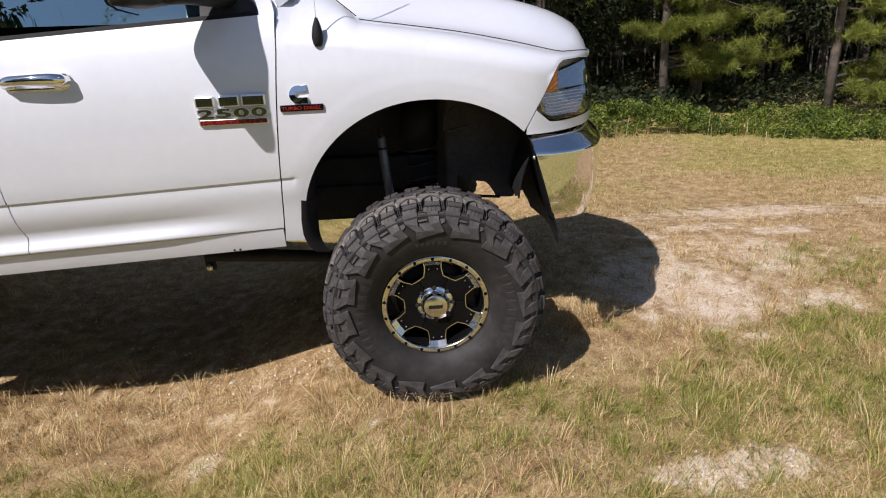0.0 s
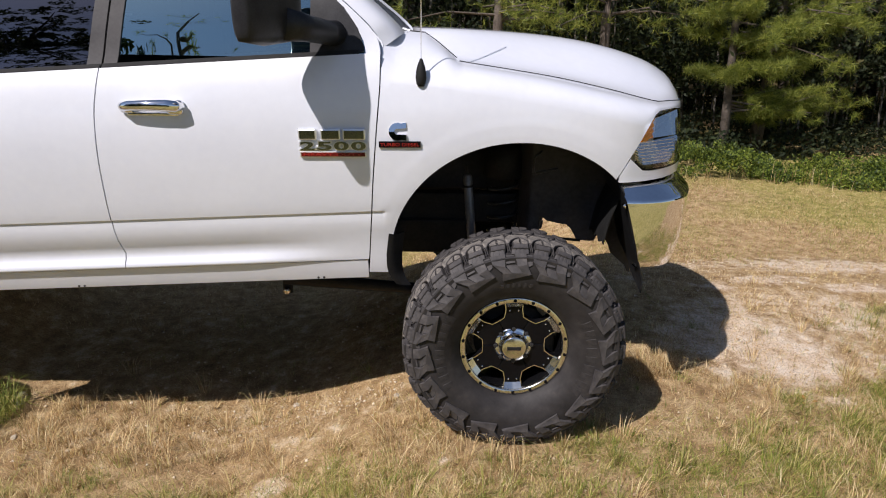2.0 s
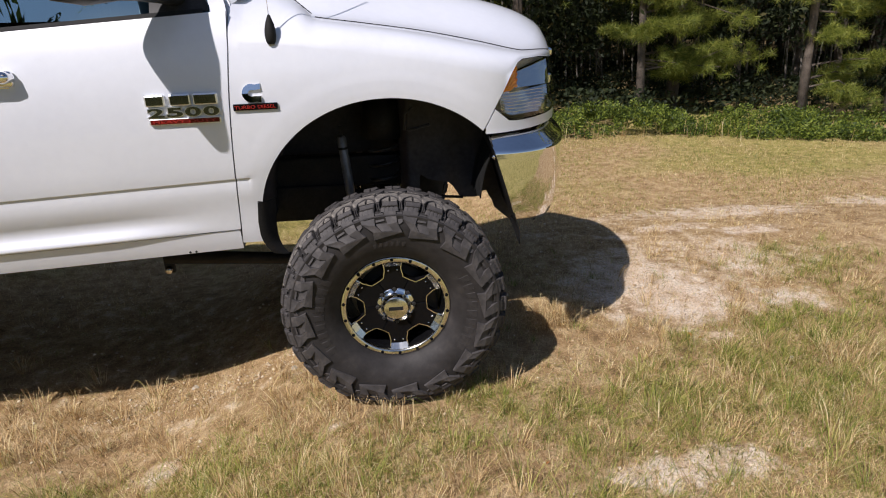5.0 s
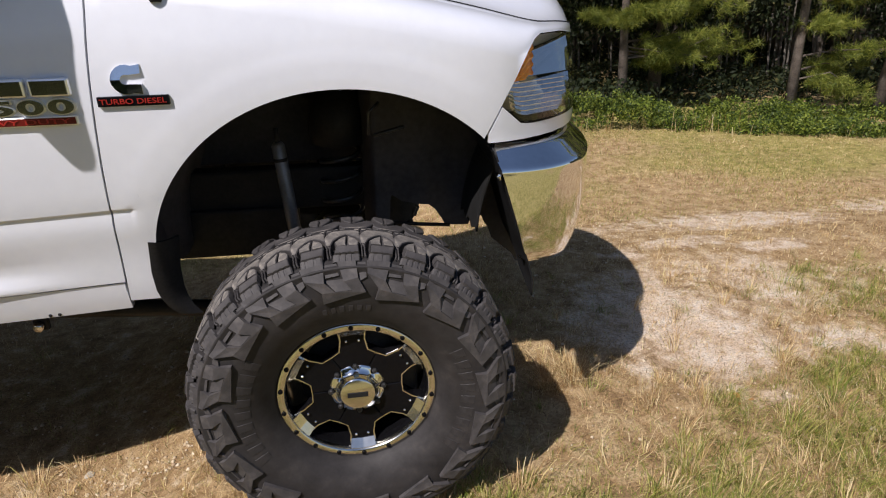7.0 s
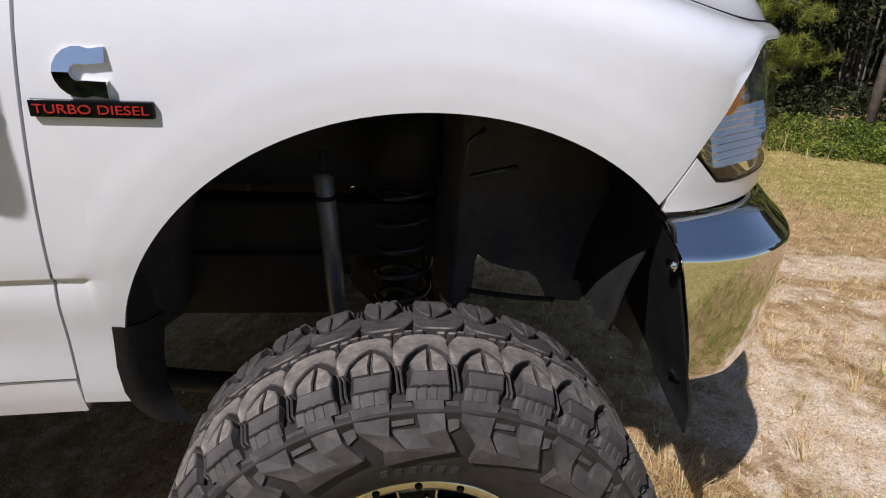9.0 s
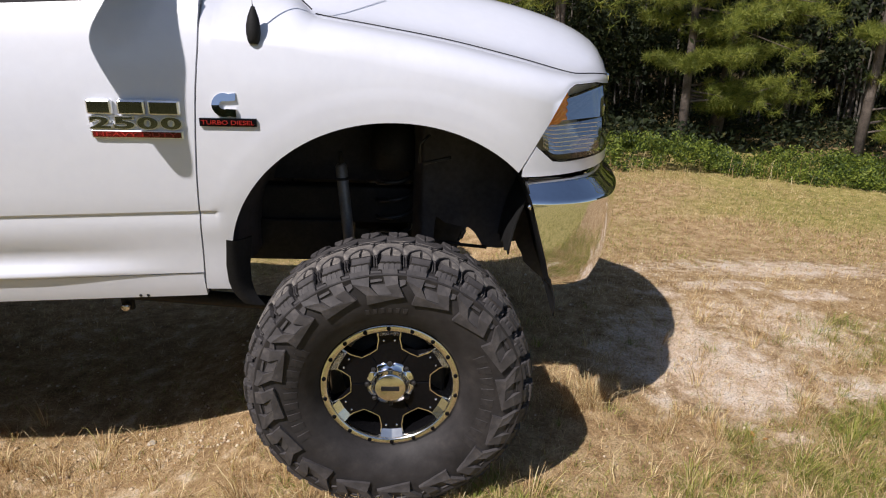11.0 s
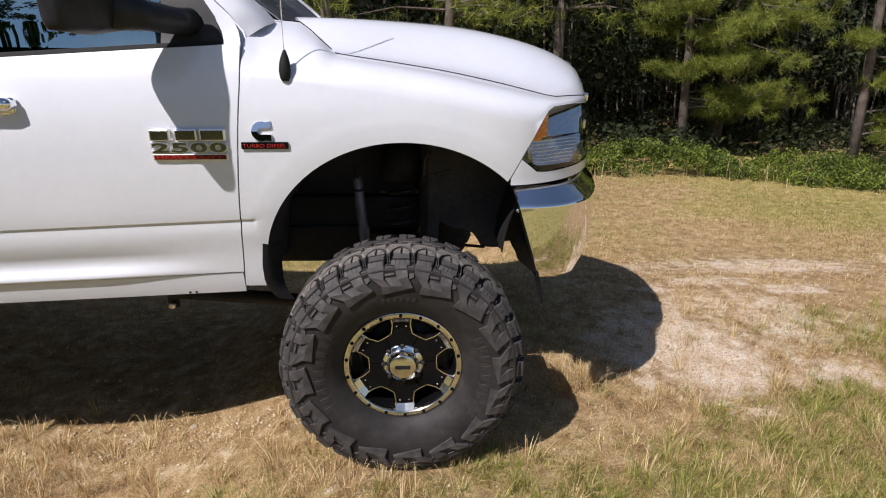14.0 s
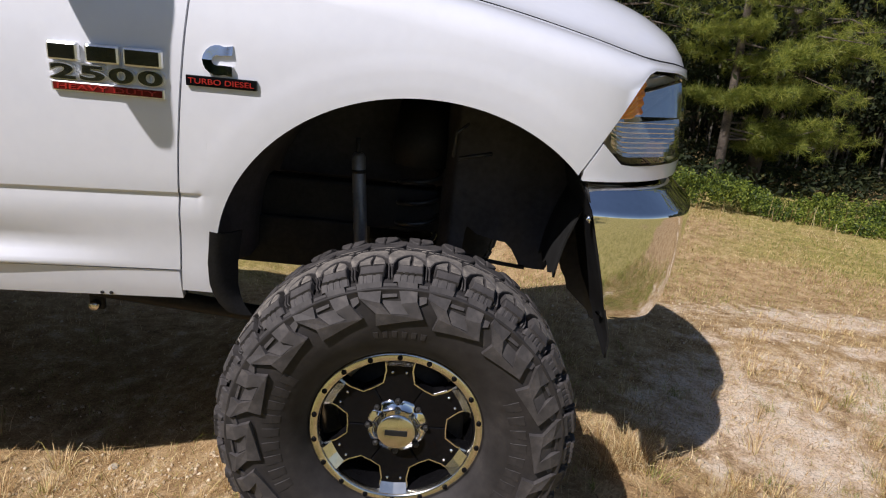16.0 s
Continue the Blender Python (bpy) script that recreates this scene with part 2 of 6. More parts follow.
# near-black for the backdrop: the wood's deep shade is put into the colour
MAT["woods"] = speckled("woods_shade", (0.004, 0.006, 0.003), (0.022, 0.030, 0.012), 1.2, 1.0)


# ---------------------------------------------------------------- mesh tools
def mesh_from(name, verts, faces, mat, smooth=False):
    me = bpy.data.meshes.new(name)
    me.from_pydata([tuple(v) for v in verts], [], [tuple(f) for f in faces])
    me.materials.append(mat)
    if smooth:
        me.polygons.foreach_set("use_smooth", [True] * len(me.polygons))
    me.update()
    return me


def mesh_np(name, verts, faces, mat, smooth=False):
    """A large mesh from arrays: verts (n, 3), faces (m, 3 or 4)."""
    me = bpy.data.meshes.new(name)
    k = faces.shape[1]
    me.vertices.add(len(verts))
    me.vertices.foreach_set("co", verts.astype(np.float32).ravel())
    me.loops.add(faces.size)
    me.loops.foreach_set("vertex_index", faces.astype(np.int32).ravel())
    me.polygons.add(len(faces))
    me.polygons.foreach_set("loop_start", np.arange(0, faces.size, k, dtype=np.int32))
    me.polygons.foreach_set("loop_total", np.full(len(faces), k, dtype=np.int32))
    if smooth:
        me.polygons.foreach_set("use_smooth", np.ones(len(faces), dtype=bool))
    me.materials.append(mat)
    me.update(calc_edges=True)
    me.validate()
    return me


def part(name, data, parent, label=""):
    """Links a mesh (or a bmesh with a material) as one object under a thing or a part."""
    ob = new(name, data)
    if parent is not None:
        ob.parent = parent
        ob.matrix_parent_inverse = parent.matrix_basis.inverted() if parent.type == 'EMPTY' else Matrix()
    return tagged(ob, label)


def thing(name, label, category, data=None, group="", kind=""):
    return tagged(new(name, data), label, category, group, kind)


def bm_mesh(name, bm, mat, smooth=False):
    me = bpy.data.meshes.new(name)
    bmesh.ops.recalc_face_normals(bm, faces=bm.faces)
    bm.to_mesh(me)
    bm.free()
    me.materials.append(mat)
    if smooth:
        me.polygons.foreach_set("use_smooth", [True] * len(me.polygons))
    return me


def box_bm(bm, lo, hi, bevel=0.0, m=None):
    c = [(a + b) / 2 for a, b in zip(lo, hi)]
    s = [abs(b - a) for a, b in zip(lo, hi)]
    made = bmesh.ops.create_cube(bm, size=1.0)["verts"]
    bmesh.ops.scale(bm, vec=s, verts=made)
    bmesh.ops.translate(bm, vec=c, verts=made)
    if m is not None:
        bmesh.ops.transform(bm, matrix=m, verts=made)
    if bevel:
        edges = list({e for v in made for e in v.link_edges})
        bmesh.ops.bevel(bm, geom=edges, offset=bevel, segments=2, affect='EDGES', profile=0.5)


def box(name, lo, hi, mat, bevel=0.0, m=None):
    bm = bmesh.new()
    box_bm(bm, lo, hi, bevel, m)
    return bm_mesh(name, bm, mat)


def tube(name, pts, radii, mat, sides=12, smooth=True):
    """A round bar along points; radii one number or one for each point."""
    pts = [Vector(p) for p in pts]
    if not isinstance(radii, (list, tuple)):
        radii = [radii] * len(pts)
    verts, faces = [], []
    for i, p in enumerate(pts):
        d = (pts[min(i + 1, len(pts) - 1)] - pts[max(i - 1, 0)]).normalized()
        q = d.to_track_quat("Z", "Y")
        for k in range(sides):
            a = 2 * math.pi * k / sides
            verts.append(p + q @ Vector((math.cos(a) * radii[i], math.sin(a) * radii[i], 0)))
    for i in range(len(pts) - 1):
        for k in range(sides):
            faces.append((i * sides + k, i * sides + (k + 1) % sides, (i + 1) * sides + (k + 1) % sides, (i + 1) * sides + k))
    faces.append(tuple(range(sides - 1, -1, -1)))
    faces.append(tuple((len(pts) - 1) * sides + k for k in range(sides)))
    return mesh_from(name, verts, faces, mat, smooth)


def sheet(name, fn, nu, nv, mat, thick=0.0, us=None, vs=None, flip=False, smooth=True):
    """A curved panel: fn(u, v) for u, v in 0..1, with a folded-in thickness away from its front."""
    us = us or [i / nu for i in range(nu + 1)]
    vs = vs or [j / nv for j in range(nv + 1)]
    nu, nv = len(us) - 1, len(vs) - 1
    p = [[Vector(fn(u, v)) for v in vs] for u in us]
    verts = [q for row in p for q in row]
    w = nv + 1
    faces = [(i * w + j, (i + 1) * w + j, (i + 1) * w + j + 1, i * w + j + 1) for i in range(nu) for j in range(nv)]
    if flip:
        faces = [f[::-1] for f in faces]
    if thick:
        n0 = len(verts)
        back = []
        for i in range(nu + 1):
            for j in range(nv + 1):
                du = p[min(i + 1, nu)][j] - p[max(i - 1, 0)][j]
                dv = p[i][min(j + 1, nv)] - p[i][max(j - 1, 0)]
                n = du.cross(dv)
                n = n.normalized() if n.length > 1e-9 else Vector((0, -1, 0))
                if flip:
                    n = -n
                back.append(p[i][j] - n * thick)
        verts += back
        faces += [tuple(n0 + k for k in f[::-1]) for f in faces]
        rim = [i * w for i in range(nu + 1)] + [nu * w + j for j in range(1, nv + 1)] + [i * w + nv for i in range(nu - 1, -1, -1)] + [j for j in range(nv - 1, 0, -1)]
        n = len(rim)
        base = len(verts)
        verts += [verts[k].copy() for k in rim] + [verts[n0 + k].copy() for k in rim]
        for a in range(n):
            c = (a + 1) % n
            f = (base + a, base + n + a, base + n + c, base + c)
            faces.append(f[::-1] if flip else f)
    return mesh_from(name, verts, faces, mat, smooth)


YC = 1.0


def mirrored(me, yc=YC):
    """The same mesh on the other side of the plane y = yc."""
    m2 = me.copy()
    m2.transform(Matrix.Translation((0, 2 * yc, 0)) @ Matrix.Diagonal((1, -1, 1, 1)))
    m2.flip_normals()
    return m2


def lerp(a, b, t):
    return a + (b - a) * t


def curve(x, pts):
    """Smooth interpolation through (x, value) points."""
    if x <= pts[0][0]:
        return pts[0][1]
    for i in range(len(pts) - 1):
        x0, y0 = pts[i]
        x1, y1 = pts[i + 1]
        if x <= x1:
            t = (x - x0) / (x1 - x0)
            s0 = (y1 - pts[i - 1][1]) / (x1 - pts[i - 1][0]) if i else (y1 - y0) / (x1 - x0)
            s1 = (pts[i + 2][1] - y0) / (pts[i + 2][0] - x0) if i + 2 < len(pts) else (y1 - y0) / (x1 - x0)
            h = x1 - x0
            return (2 * t ** 3 - 3 * t * t + 1) * y0 + (t ** 3 - 2 * t * t + t) * h * s0 + (-2 * t ** 3 + 3 * t * t) * y1 + (t ** 3 - t * t) * h * s1
    return pts[-1][1]


def line(x, pts):
    """Straight interpolation through (x, value) points."""
    return float(np.interp(x, [p[0] for p in pts], [p[1] for p in pts]))


def step(a, b, x):
    t = min(1, max(0, (x - a) / (b - a)))
    return t * t * (3 - 2 * t)


# ---------------------------------------------------------------- the pickup truck
# x runs along the truck, nose to +x; its near side is about y = 0, its middle y = YC.
AXLE_Z, TYRE_R, WHEEL_X = 0.442, 0.475, 0.010
SKIN = [(0.61, 0.100), (0.65, 0.076), (0.726, 0.053), (0.741, 0.048), (0.750, 0.037), (0.765, 0.037), (0.785, 0.052), (0.800, 0.0605), (0.812, 0.0615), (0.836, 0.049), (0.858, 0.0335), (0.872, 0.0285),
        (0.926, 0.0165), (0.964, 0.010), (0.977, 0.0075), (1.01, 0.001), (1.10, -0.008), (1.22, -0.014), (1.34, -0.010), (1.44, 0.008), (1.52, 0.032), (1.60, 0.070), (1.70, 0.125)]
# ahead of the doors the sill's flare has died away
SKIN_FRONT = [(0.61, 0.090), (0.70, 0.062), (0.84, 0.037), (0.92, 0.0175), (0.964, 0.010), (0.977, 0.0075)] + SKIN[-9:]
CREASE, SILL = 0.9705, 0.745
ARCH_A, ARCH_B, ARCH_Z, ARCH_X, ARCH_N = 0.54, 0.515, 0.78, 0.02, 2.05


def tilt(x):
    return 0.05 * (x + 1.1)


def nose_in(x):
    """How far the skin has turned in towards the front corner."""
    t = min(1, max(0, (x - 0.2) / 0.66))
    return 0.75 * (1 - math.sqrt(max(0.0, 1 - t ** 3)))


def nose_lean(x, z):
    """The lamp and the panel above it lean back towards the hood."""
    return line(x, [(0.52, 0), (0.60, 0.045), (0.78, 0.08), (0.90, 0.09)]) * min(1.0, max(0.0, (z - 1.25) / 0.15))


def arch_z(x):
    d = min(1.0, abs(x - ARCH_X) / ARCH_A)
    return ARCH_Z + ARCH_B * (1 - d ** ARCH_N) ** (1 / ARCH_N)


def arch_r(x, z, cx=0.0):
    return (abs((x - cx - ARCH_X) / ARCH_A) ** ARCH_N + max(0.0, (z - ARCH_Z) / ARCH_B) ** ARCH_N) ** (1 / ARCH_N)


def skin_y(x, z):
    y = curve(z - tilt(x), SKIN)
    k = step(-1.20, -0.66, x)
    if k > 0:
        y = lerp(y, curve(z - tilt(x), SKIN_FRONT), k)
    if x < -0.535 and x > -2.6:
        # the pressed crease: a small overhang that fades downwards
        y += 0.0065 * line(z - tilt(x), [(CREASE - 0.045, 0), (CREASE - 0.0025, 1), (CREASE + 0.0025, 0)]) * min(1.0, (-0.535 - x) / 0.015)
    r = min(arch_r(x, z), arch_r(x, z, -3.80))
    f = line(r, [(1.0, 0.002), (1.05, 0.0), (1.13, -0.0012), (1.16, -0.0009), (1.20, 0.0)])
    y += f * step(0.72, 1.06, z)
    return y + nose_in(x) + nose_lean(x, z)


HOOD_EDGE = [(-0.60, 1.640), (-0.28, 1.600), (-0.22, 1.588), (-0.04, 1.563), (0.18, 1.530), (0.40, 1.486), (0.55, 1.451), (0.60, 1.442), (0.70, 1.437), (0.78, 1.428)]


def edge_z(x):
    return curve(x, HOOD_EDGE)


def door_front_x(z):
    return line(z, [(0.61, -0.630), (0.75, -0.616), (0.99, -0.596), (1.13, -0.586), (1.31, -0.570), (1.50, -0.553), (1.62, -0.551), (1.655, -0.556), (1.69, -0.573), (1.73, -0.608), (1.80, -0.688), (2.06, -1.03)])


def door_rear_x(z):
    return line(z, [(0.61, -1.662), (0.75, -1.664), (0.92, -1.676), (1.20, -1.672), (1.40, -1.664), (1.57, -1.644), (1.85, -1.600), (2.10, -1.57)])


def cab_rear_x(z):
    return line(z, [(0.56, -2.44), (0.64, -2.50), (0.72, -2.535), (0.92, -2.56), (1.40, -2.57), (1.75, -2.52), (2.05, -2.42)])


def belt_z(x):
    return 1.620 + 0.068 * (x + 0.63)


GAP = 0.0026
truck = tagged(bpy.data.objects.new("pickup_truck", None), "lifted white four-door pickup truck with chunky mud tyres on dry grass", "pickup truck")
scene.collection.objects.link(truck)
truck.matrix_basis = pose(-1.9, YC, 0)


def both(name, me, parent=truck, label=""):
    """A part on the near side and its twin on the far side."""
    a = part(name, me, parent, label)
    b = part(name, mirrored(me), parent, label)
    return a, b


def sub(name, me, pair, label=""):
    part(name, me, pair[0], label)
    part(name, mirrored(me), pair[1], label)


# front fender
def fender_low(x):
    if x < -0.518:
        return 0.705
    if x < 0.405:
        return arch_z(x)
    return line(x, [(0.405, arch_z(0.405)), (0.455, 1.240), (0.50, 1.320), (0.53, 1.374), (0.548, 1.401), (0.58, 1.416), (0.68, 1.416), (0.78, 1.400)])


def fender_at(xs, v, x_of_z=None):
    lo = fender_low(xs)
    hi = edge_z(xs)
    zs = max(lo, hi - 0.10)
    if v <= 0.8:
        z = lerp(lo, zs, v / 0.8)
        x = x_of_z(z) if x_of_z else xs
        return x, skin_y(x, z), z
    t = (v - 0.8) / 0.2
    x = x_of_z(min(zs, 1.64)) if x_of_z else xs
    k = step(-0.12, -0.40, xs)
    yi = max(line(x, [(-0.56, 0.285), (-0.50, 0.335), (-0.385, 0.325), (-0.30, 0.235), (-0.25, 0.196), (-0.2, 0.192), (0.55, 0.192), (0.60, 0.194), (0.70, 0.290), (0.78, 0.403)]), skin_y(x, zs) + 0.02)
    top = line(x, [(-0.60, 1.742), (-0.54, 1.722), (-0.48, 1.706), (-0.385, 1.698), (-0.30, 1.640), (-0.25, hi)]) if x < -0.25 else hi
    a, c = Vector((skin_y(x, zs), zs)), Vector((yi, top))
    # the shoulder leaves the flank along the flank's own slope
    bz = lerp(top - 0.008, lerp(zs, top, 0.72), k)
    slope = (skin_y(x, zs) - skin_y(x, zs - 0.01)) / 0.01
    b = Vector((lerp(min(a.x + slope * (bz - zs), c.x), lerp(a.x, c.x, 0.34), k), bz))
    p = a * (1 - t) ** 2 + b * 2 * t * (1 - t) + c * t * t
    return x, p.x, p.y


def fender(u, v):
    return fender_at(line(u, [(0, -0.518), (0.8, 0.405), (0.86, 0.455), (0.90, 0.53), (0.94, 0.58), (1, 0.78)]), v)


def fender_rear(u, v):
    # the strip between the wheel opening and the door, its rear edge along the door gap
    return fender_at(lerp(-0.60, -0.5181, u), v, lambda z: lerp(door_front_x(z) + GAP, -0.518, u))


def joined(name, meshes):
    """Several sheets as one mesh of the first one's material."""
    verts, faces = [], []
    for me in meshes:
        n = len(verts)
        verts += [v.co.copy() for v in me.vertices]
        faces += [tuple(n + i for i in p.vertices) for p in me.polygons]
    return mesh_from(name, verts, faces, meshes[0].materials[0], True)


fu = [0] + [0.8 * (1 - math.cos(math.pi * i / 60)) / 2 for i in range(1, 61)] + [0.815, 0.83, 0.845, 0.86, 0.88, 0.90, 0.92, 0.94, 0.95, 0.96, 0.97, 0.98, 0.99, 1.0]
fv = [0, 0.004, 0.012] + [0.025 * i for i in range(1, 32)] + [0.8, 0.82, 0.84, 0.86, 0.88, 0.90, 0.92, 0.94, 0.97, 1.0]
fr = [0, 0.02, 0.03, 0.045, 0.06, 0.08, 0.11, 0.14, 0.17, 0.20, 0.23, 0.26, 0.266, 0.268, 0.270, 0.272, 0.274, 0.276, 0.278, 0.280, 0.282, 0.284, 0.287, 0.30, 0.32, 0.35, 0.40, 0.45, 0.5, 0.55, 0.6, 0.65, 0.7, 0.75, 0.8, 0.82, 0.84, 0.86, 0.88, 0.90, 0.92, 0.94, 0.97, 1.0]
fenders = both("front_fender", joined("front_fender", [sheet("fender_main", fender, 0, 0, MAT["paint"], 0.012, fu, fv), sheet("fender_rear", fender_rear, 0, 0, MAT["paint"], 0.012, us=[0, 0.2, 0.4, 0.5, 0.55, 0.6, 0.65, 0.7, 0.75, 0.85, 1.0], vs=fr)]))


# the rolled black lip of the wheel opening, and the liner behind it
def arch_pt(a, grow=0.0):
    """Round the wheel opening: a = 0 at the rear foot, 1 at the front."""
    x = lerp(ARCH_X - ARCH_A, 0.43, (1 - math.cos(math.pi * a)) / 2)
    z = arch_z(x) if x < 0.40 else arch_z(0.40) - (x - 0.40) * 1.2
    c = Vector((0, 0, 0.62))
    p = Vector((x, 0, z))
    return p + (p - c).normalized() * grow


def liner(u, v):
    p = arch_pt(0.02 + 0.98 * u, 0.012)
    if u < 0.03:
        p.z = lerp(0.70, p.z, u / 0.03)
    y = lerp(skin_y(p.x, p.z) + 0.016, 0.72, v)
    p = arch_pt(0.02 + 0.98 * u, 0.012 + 0.05 * math.sin(math.pi * min(1, v * 2)))
    if u < 0.03:
        p.z = lerp(0.70, p.z, u / 0.03)
    return p.x, y, p.z


both("wheel_well_liner", sheet("liner", liner, 40, 8, MAT["liner"], 0.006, flip=True))


def lip(u, v):
    z = lerp(0.640, 0.895, u)
    x = line(z, [(0.640, -0.500), (0.67, -0.522), (0.72, -0.540), (0.80, -0.540), (0.895, -0.528)])
    return x + 0.065 * v, lerp(skin_y(-0.51, z) - 0.004, 0.10, v ** 2.5), z - 0.01 * v


both("mud_guard", sheet("mud_guard", lip, 8, 5, MAT["plastic"], 0.006, flip=True), truck, "black plastic mud guard")

# hood
def hood(u, v):
    y = lerp(0.196, 2 * YC - 0.196, v)
    d = abs(y - YC) / (YC - 0.196)
    xr = -0.250 - 0.20 * (1 - d ** 5.3)
    xf = curve(d, [(0, 0.862), (0.373, 0.847), (0.60, 0.815), (0.74, 0.775), (0.88, 0.695), (0.95, 0.645), (1, 0.600)])
    x = lerp(xr, xf, u)
    ze = edge_z(lerp(-0.250, 0.600, u))
    zc = curve(lerp(-0.55, 0.858, u), [(-0.55, 1.715), (-0.30, 1.712), (0.07, 1.694), (0.32, 1.668), (0.57, 1.616), (0.73, 1.558), (0.82, 1.490), (0.858, 1.385)])
    w = 1 - step(lerp(0.72, 0.42, step(0.0, 0.6, u)), 1.005, d)
    return x, y, lerp(ze, zc, w) + 0.012 * (1 - d) 


hu = [0, 0.02] + [0.05 * i for i in range(1, 18)] + [0.88, 0.91, 0.94, 0.96, 0.98, 1.0]
part("hood", sheet("hood", hood, 0, 44, MAT["paint"], 0.014, us=hu, flip=False), truck)

# thin dark strips added along the hood seam, as the shade in its gap
both("hood_gap_strip", tube("hood_gap_strip", [(x, line(x, [(-0.24, 0.1935), (0.60, 0.1945), (0.70, 0.291), (0.78, 0.405)]), edge_z(x) + 0.001) for x in [-0.24 + 1.01 * i / 36 for i in range(37)]], 0.0022, MAT["rubber_trim"], 8), truck, "dark strip standing for the shaded gap along the hood edge")

both("cowl_gap_strip", tube("cowl_gap_strip", [(-0.252, 0.198, 1.605), (-0.30, 0.236, 1.643), (-0.34, 0.280, 1.673), (-0.385, 0.325, 1.701), (-0.45, 0.333, 1.706)], 0.0022, MAT["rubber_trim"], 8), truck, "dark seam beside the hood corner")

# cowl and windscreen
def cowl(u, v):
    y = lerp(0.12, 2 * YC - 0.12, v)
    d = abs(y - YC) / 0.88
    xr = -0.450
    return lerp(xr - 0.006, xr - 0.16 - 0.03 * d, u), lerp(y, YC, 0.22), lerp(1.690, 1.700, u)


part("cowl", sheet("cowl", cowl, 6, 24, MAT["plastic"], 0.01), truck, "black plastic windscreen cowl")


def glass_front(u, v):
    y = lerp(0.19, 2 * YC - 0.19, v)
    d = abs(y - YC) / 0.81
    b = Vector((-0.66 + 0.07 * (1 - d * d), lerp(y, YC, 0.10), 1.755 - 0.05 * (1 - d ** 4)))
    t = Vector((-1.32 + 0.10 * (1 - d * d), lerp(y, YC, 0.14), 2.075 + 0.02 * (1 - d * d)))
    p = b.lerp(t, u)
    return p.x, p.y, p.z + 0.03 * math.sin(math.pi * u)


part("windscreen", sheet("windscreen", glass_front, 8, 20, MAT["windscreen"], 0.0), truck, "dark tinted windscreen")


# doors
def door_panel(xl, xr, zlo=SILL, zgap=GAP):
    def fn(u, v):
        z0 = zlo + tilt(lerp(xl(0.7), xr(0.7), u)) + 0.002
        xm = lerp(xl(1.2), xr(1.2), u)
        c0, c1 = CREASE - 0.0025 + tilt(xm), CREASE + 0.0025 + tilt(xm)
        z = line(v, [(0, z0), (0.28, c0), (0.284, c1), (1, belt_z(xm))])
        x = lerp(xl(z) + zgap, xr(z) - zgap, u)
        return x, skin_y(x, z), z
    return fn


dv = [0, 0.006, 0.014, 0.028, 0.05, 0.08, 0.12, 0.17, 0.21, 0.24, 0.255, 0.268, 0.2785, 0.28, 0.284, 0.2855, 0.295, 0.31, 0.34] + [0.38 + 0.62 * i / 16 for i in range(17)]
front_doors = both("front_door", sheet("front_door", door_panel(door_rear_x, door_front_x), 26, 0, MAT["paint"], 0.014, vs=dv))
rear_doors = both("rear_door", sheet("rear_door", door_panel(lambda z: max(cab_rear_x(z) + 0.05, -2.52), door_rear_x), 18, 0, MAT["paint"], 0.014, vs=dv))


def cab_corner(u, v):
    z = lerp(0.60, 1.56, v)
    x = lerp(cab_rear_x(z), max(cab_rear_x(z) + 0.05, -2.52) - GAP, u)
    return x, skin_y(x, z), z


both("cab_corner", sheet("cab_corner", cab_corner, 3, 0, MAT["paint"], 0.014, vs=dv))


def rocker(u, v):
    x = lerp(-2.50, -0.622, u)
    zt = SILL - 0.002 + tilt(x)
    z = lerp(zt - 0.092, zt - 0.002, v)
    return x, skin_y(x, z) + 0.004, z


both("rocker_panel", sheet("rocker", rocker, 30, 8, MAT["paint"], 0.02))


def rocker_under(u, v):
    x = lerp(-2.50, -0.622, u)
    return x, lerp(0.10, 0.34, v), SILL - 0.092 + tilt(x) + 0.03 * v


both("rocker_floor", sheet("rocker_under", rocker_under, 10, 3, MAT["liner"], 0.004, flip=True))
for px in (-0.82, -0.845, -1.88, -1.905):
    both("drain_plug", tube("plug", [(px, 0.088, SILL - 0.088 + tilt(px)), (px, 0.075, SILL - 0.086 + tilt(px))], 0.005, MAT["rubber_trim"], 8))


# upper cab: pillars, side glass, roof
def tumble(x, z):
    zb = belt_z(x)
    return curve(z - zb, [(0, 0.078), (0.02, 0.092), (0.20, 0.155), (0.38, 0.24), (0.47, 0.33)])




def frame_piece(xl0, xl1, xr0, xr1, z1, off=0.0):
    """An upright piece of the cab side between two sloping edges."""
    def fn(u, v):
        x = lerp(lerp(xl0, xl1, v), lerp(xr0, xr1, v), u)
        z = lerp(belt_z(x) - 0.002, z1, v)
        return x, tumble(x, z) + off, z
    return fn


def door_edge(u, v):
    # glass of the front door, up to the sloping frame
    z = lerp(1.600, 2.02, v)
    x1 = door_front_x(z) - 0.058
    x = lerp(lerp(-1.590, -1.535, v), x1, u)
    z = max(z, belt_z(x) - 0.002)
    return x, tumble(x, z) + 0.006, z


def door_frame(u, v):
    z = lerp(1.610, 2.05, v)
    x = lerp(door_front_x(z) - 0.060, door_front_x(z) - GAP, u)
    return x, tumble(x, z) - 0.003 + 0.010 * u * step(1.62, 1.7, z), z


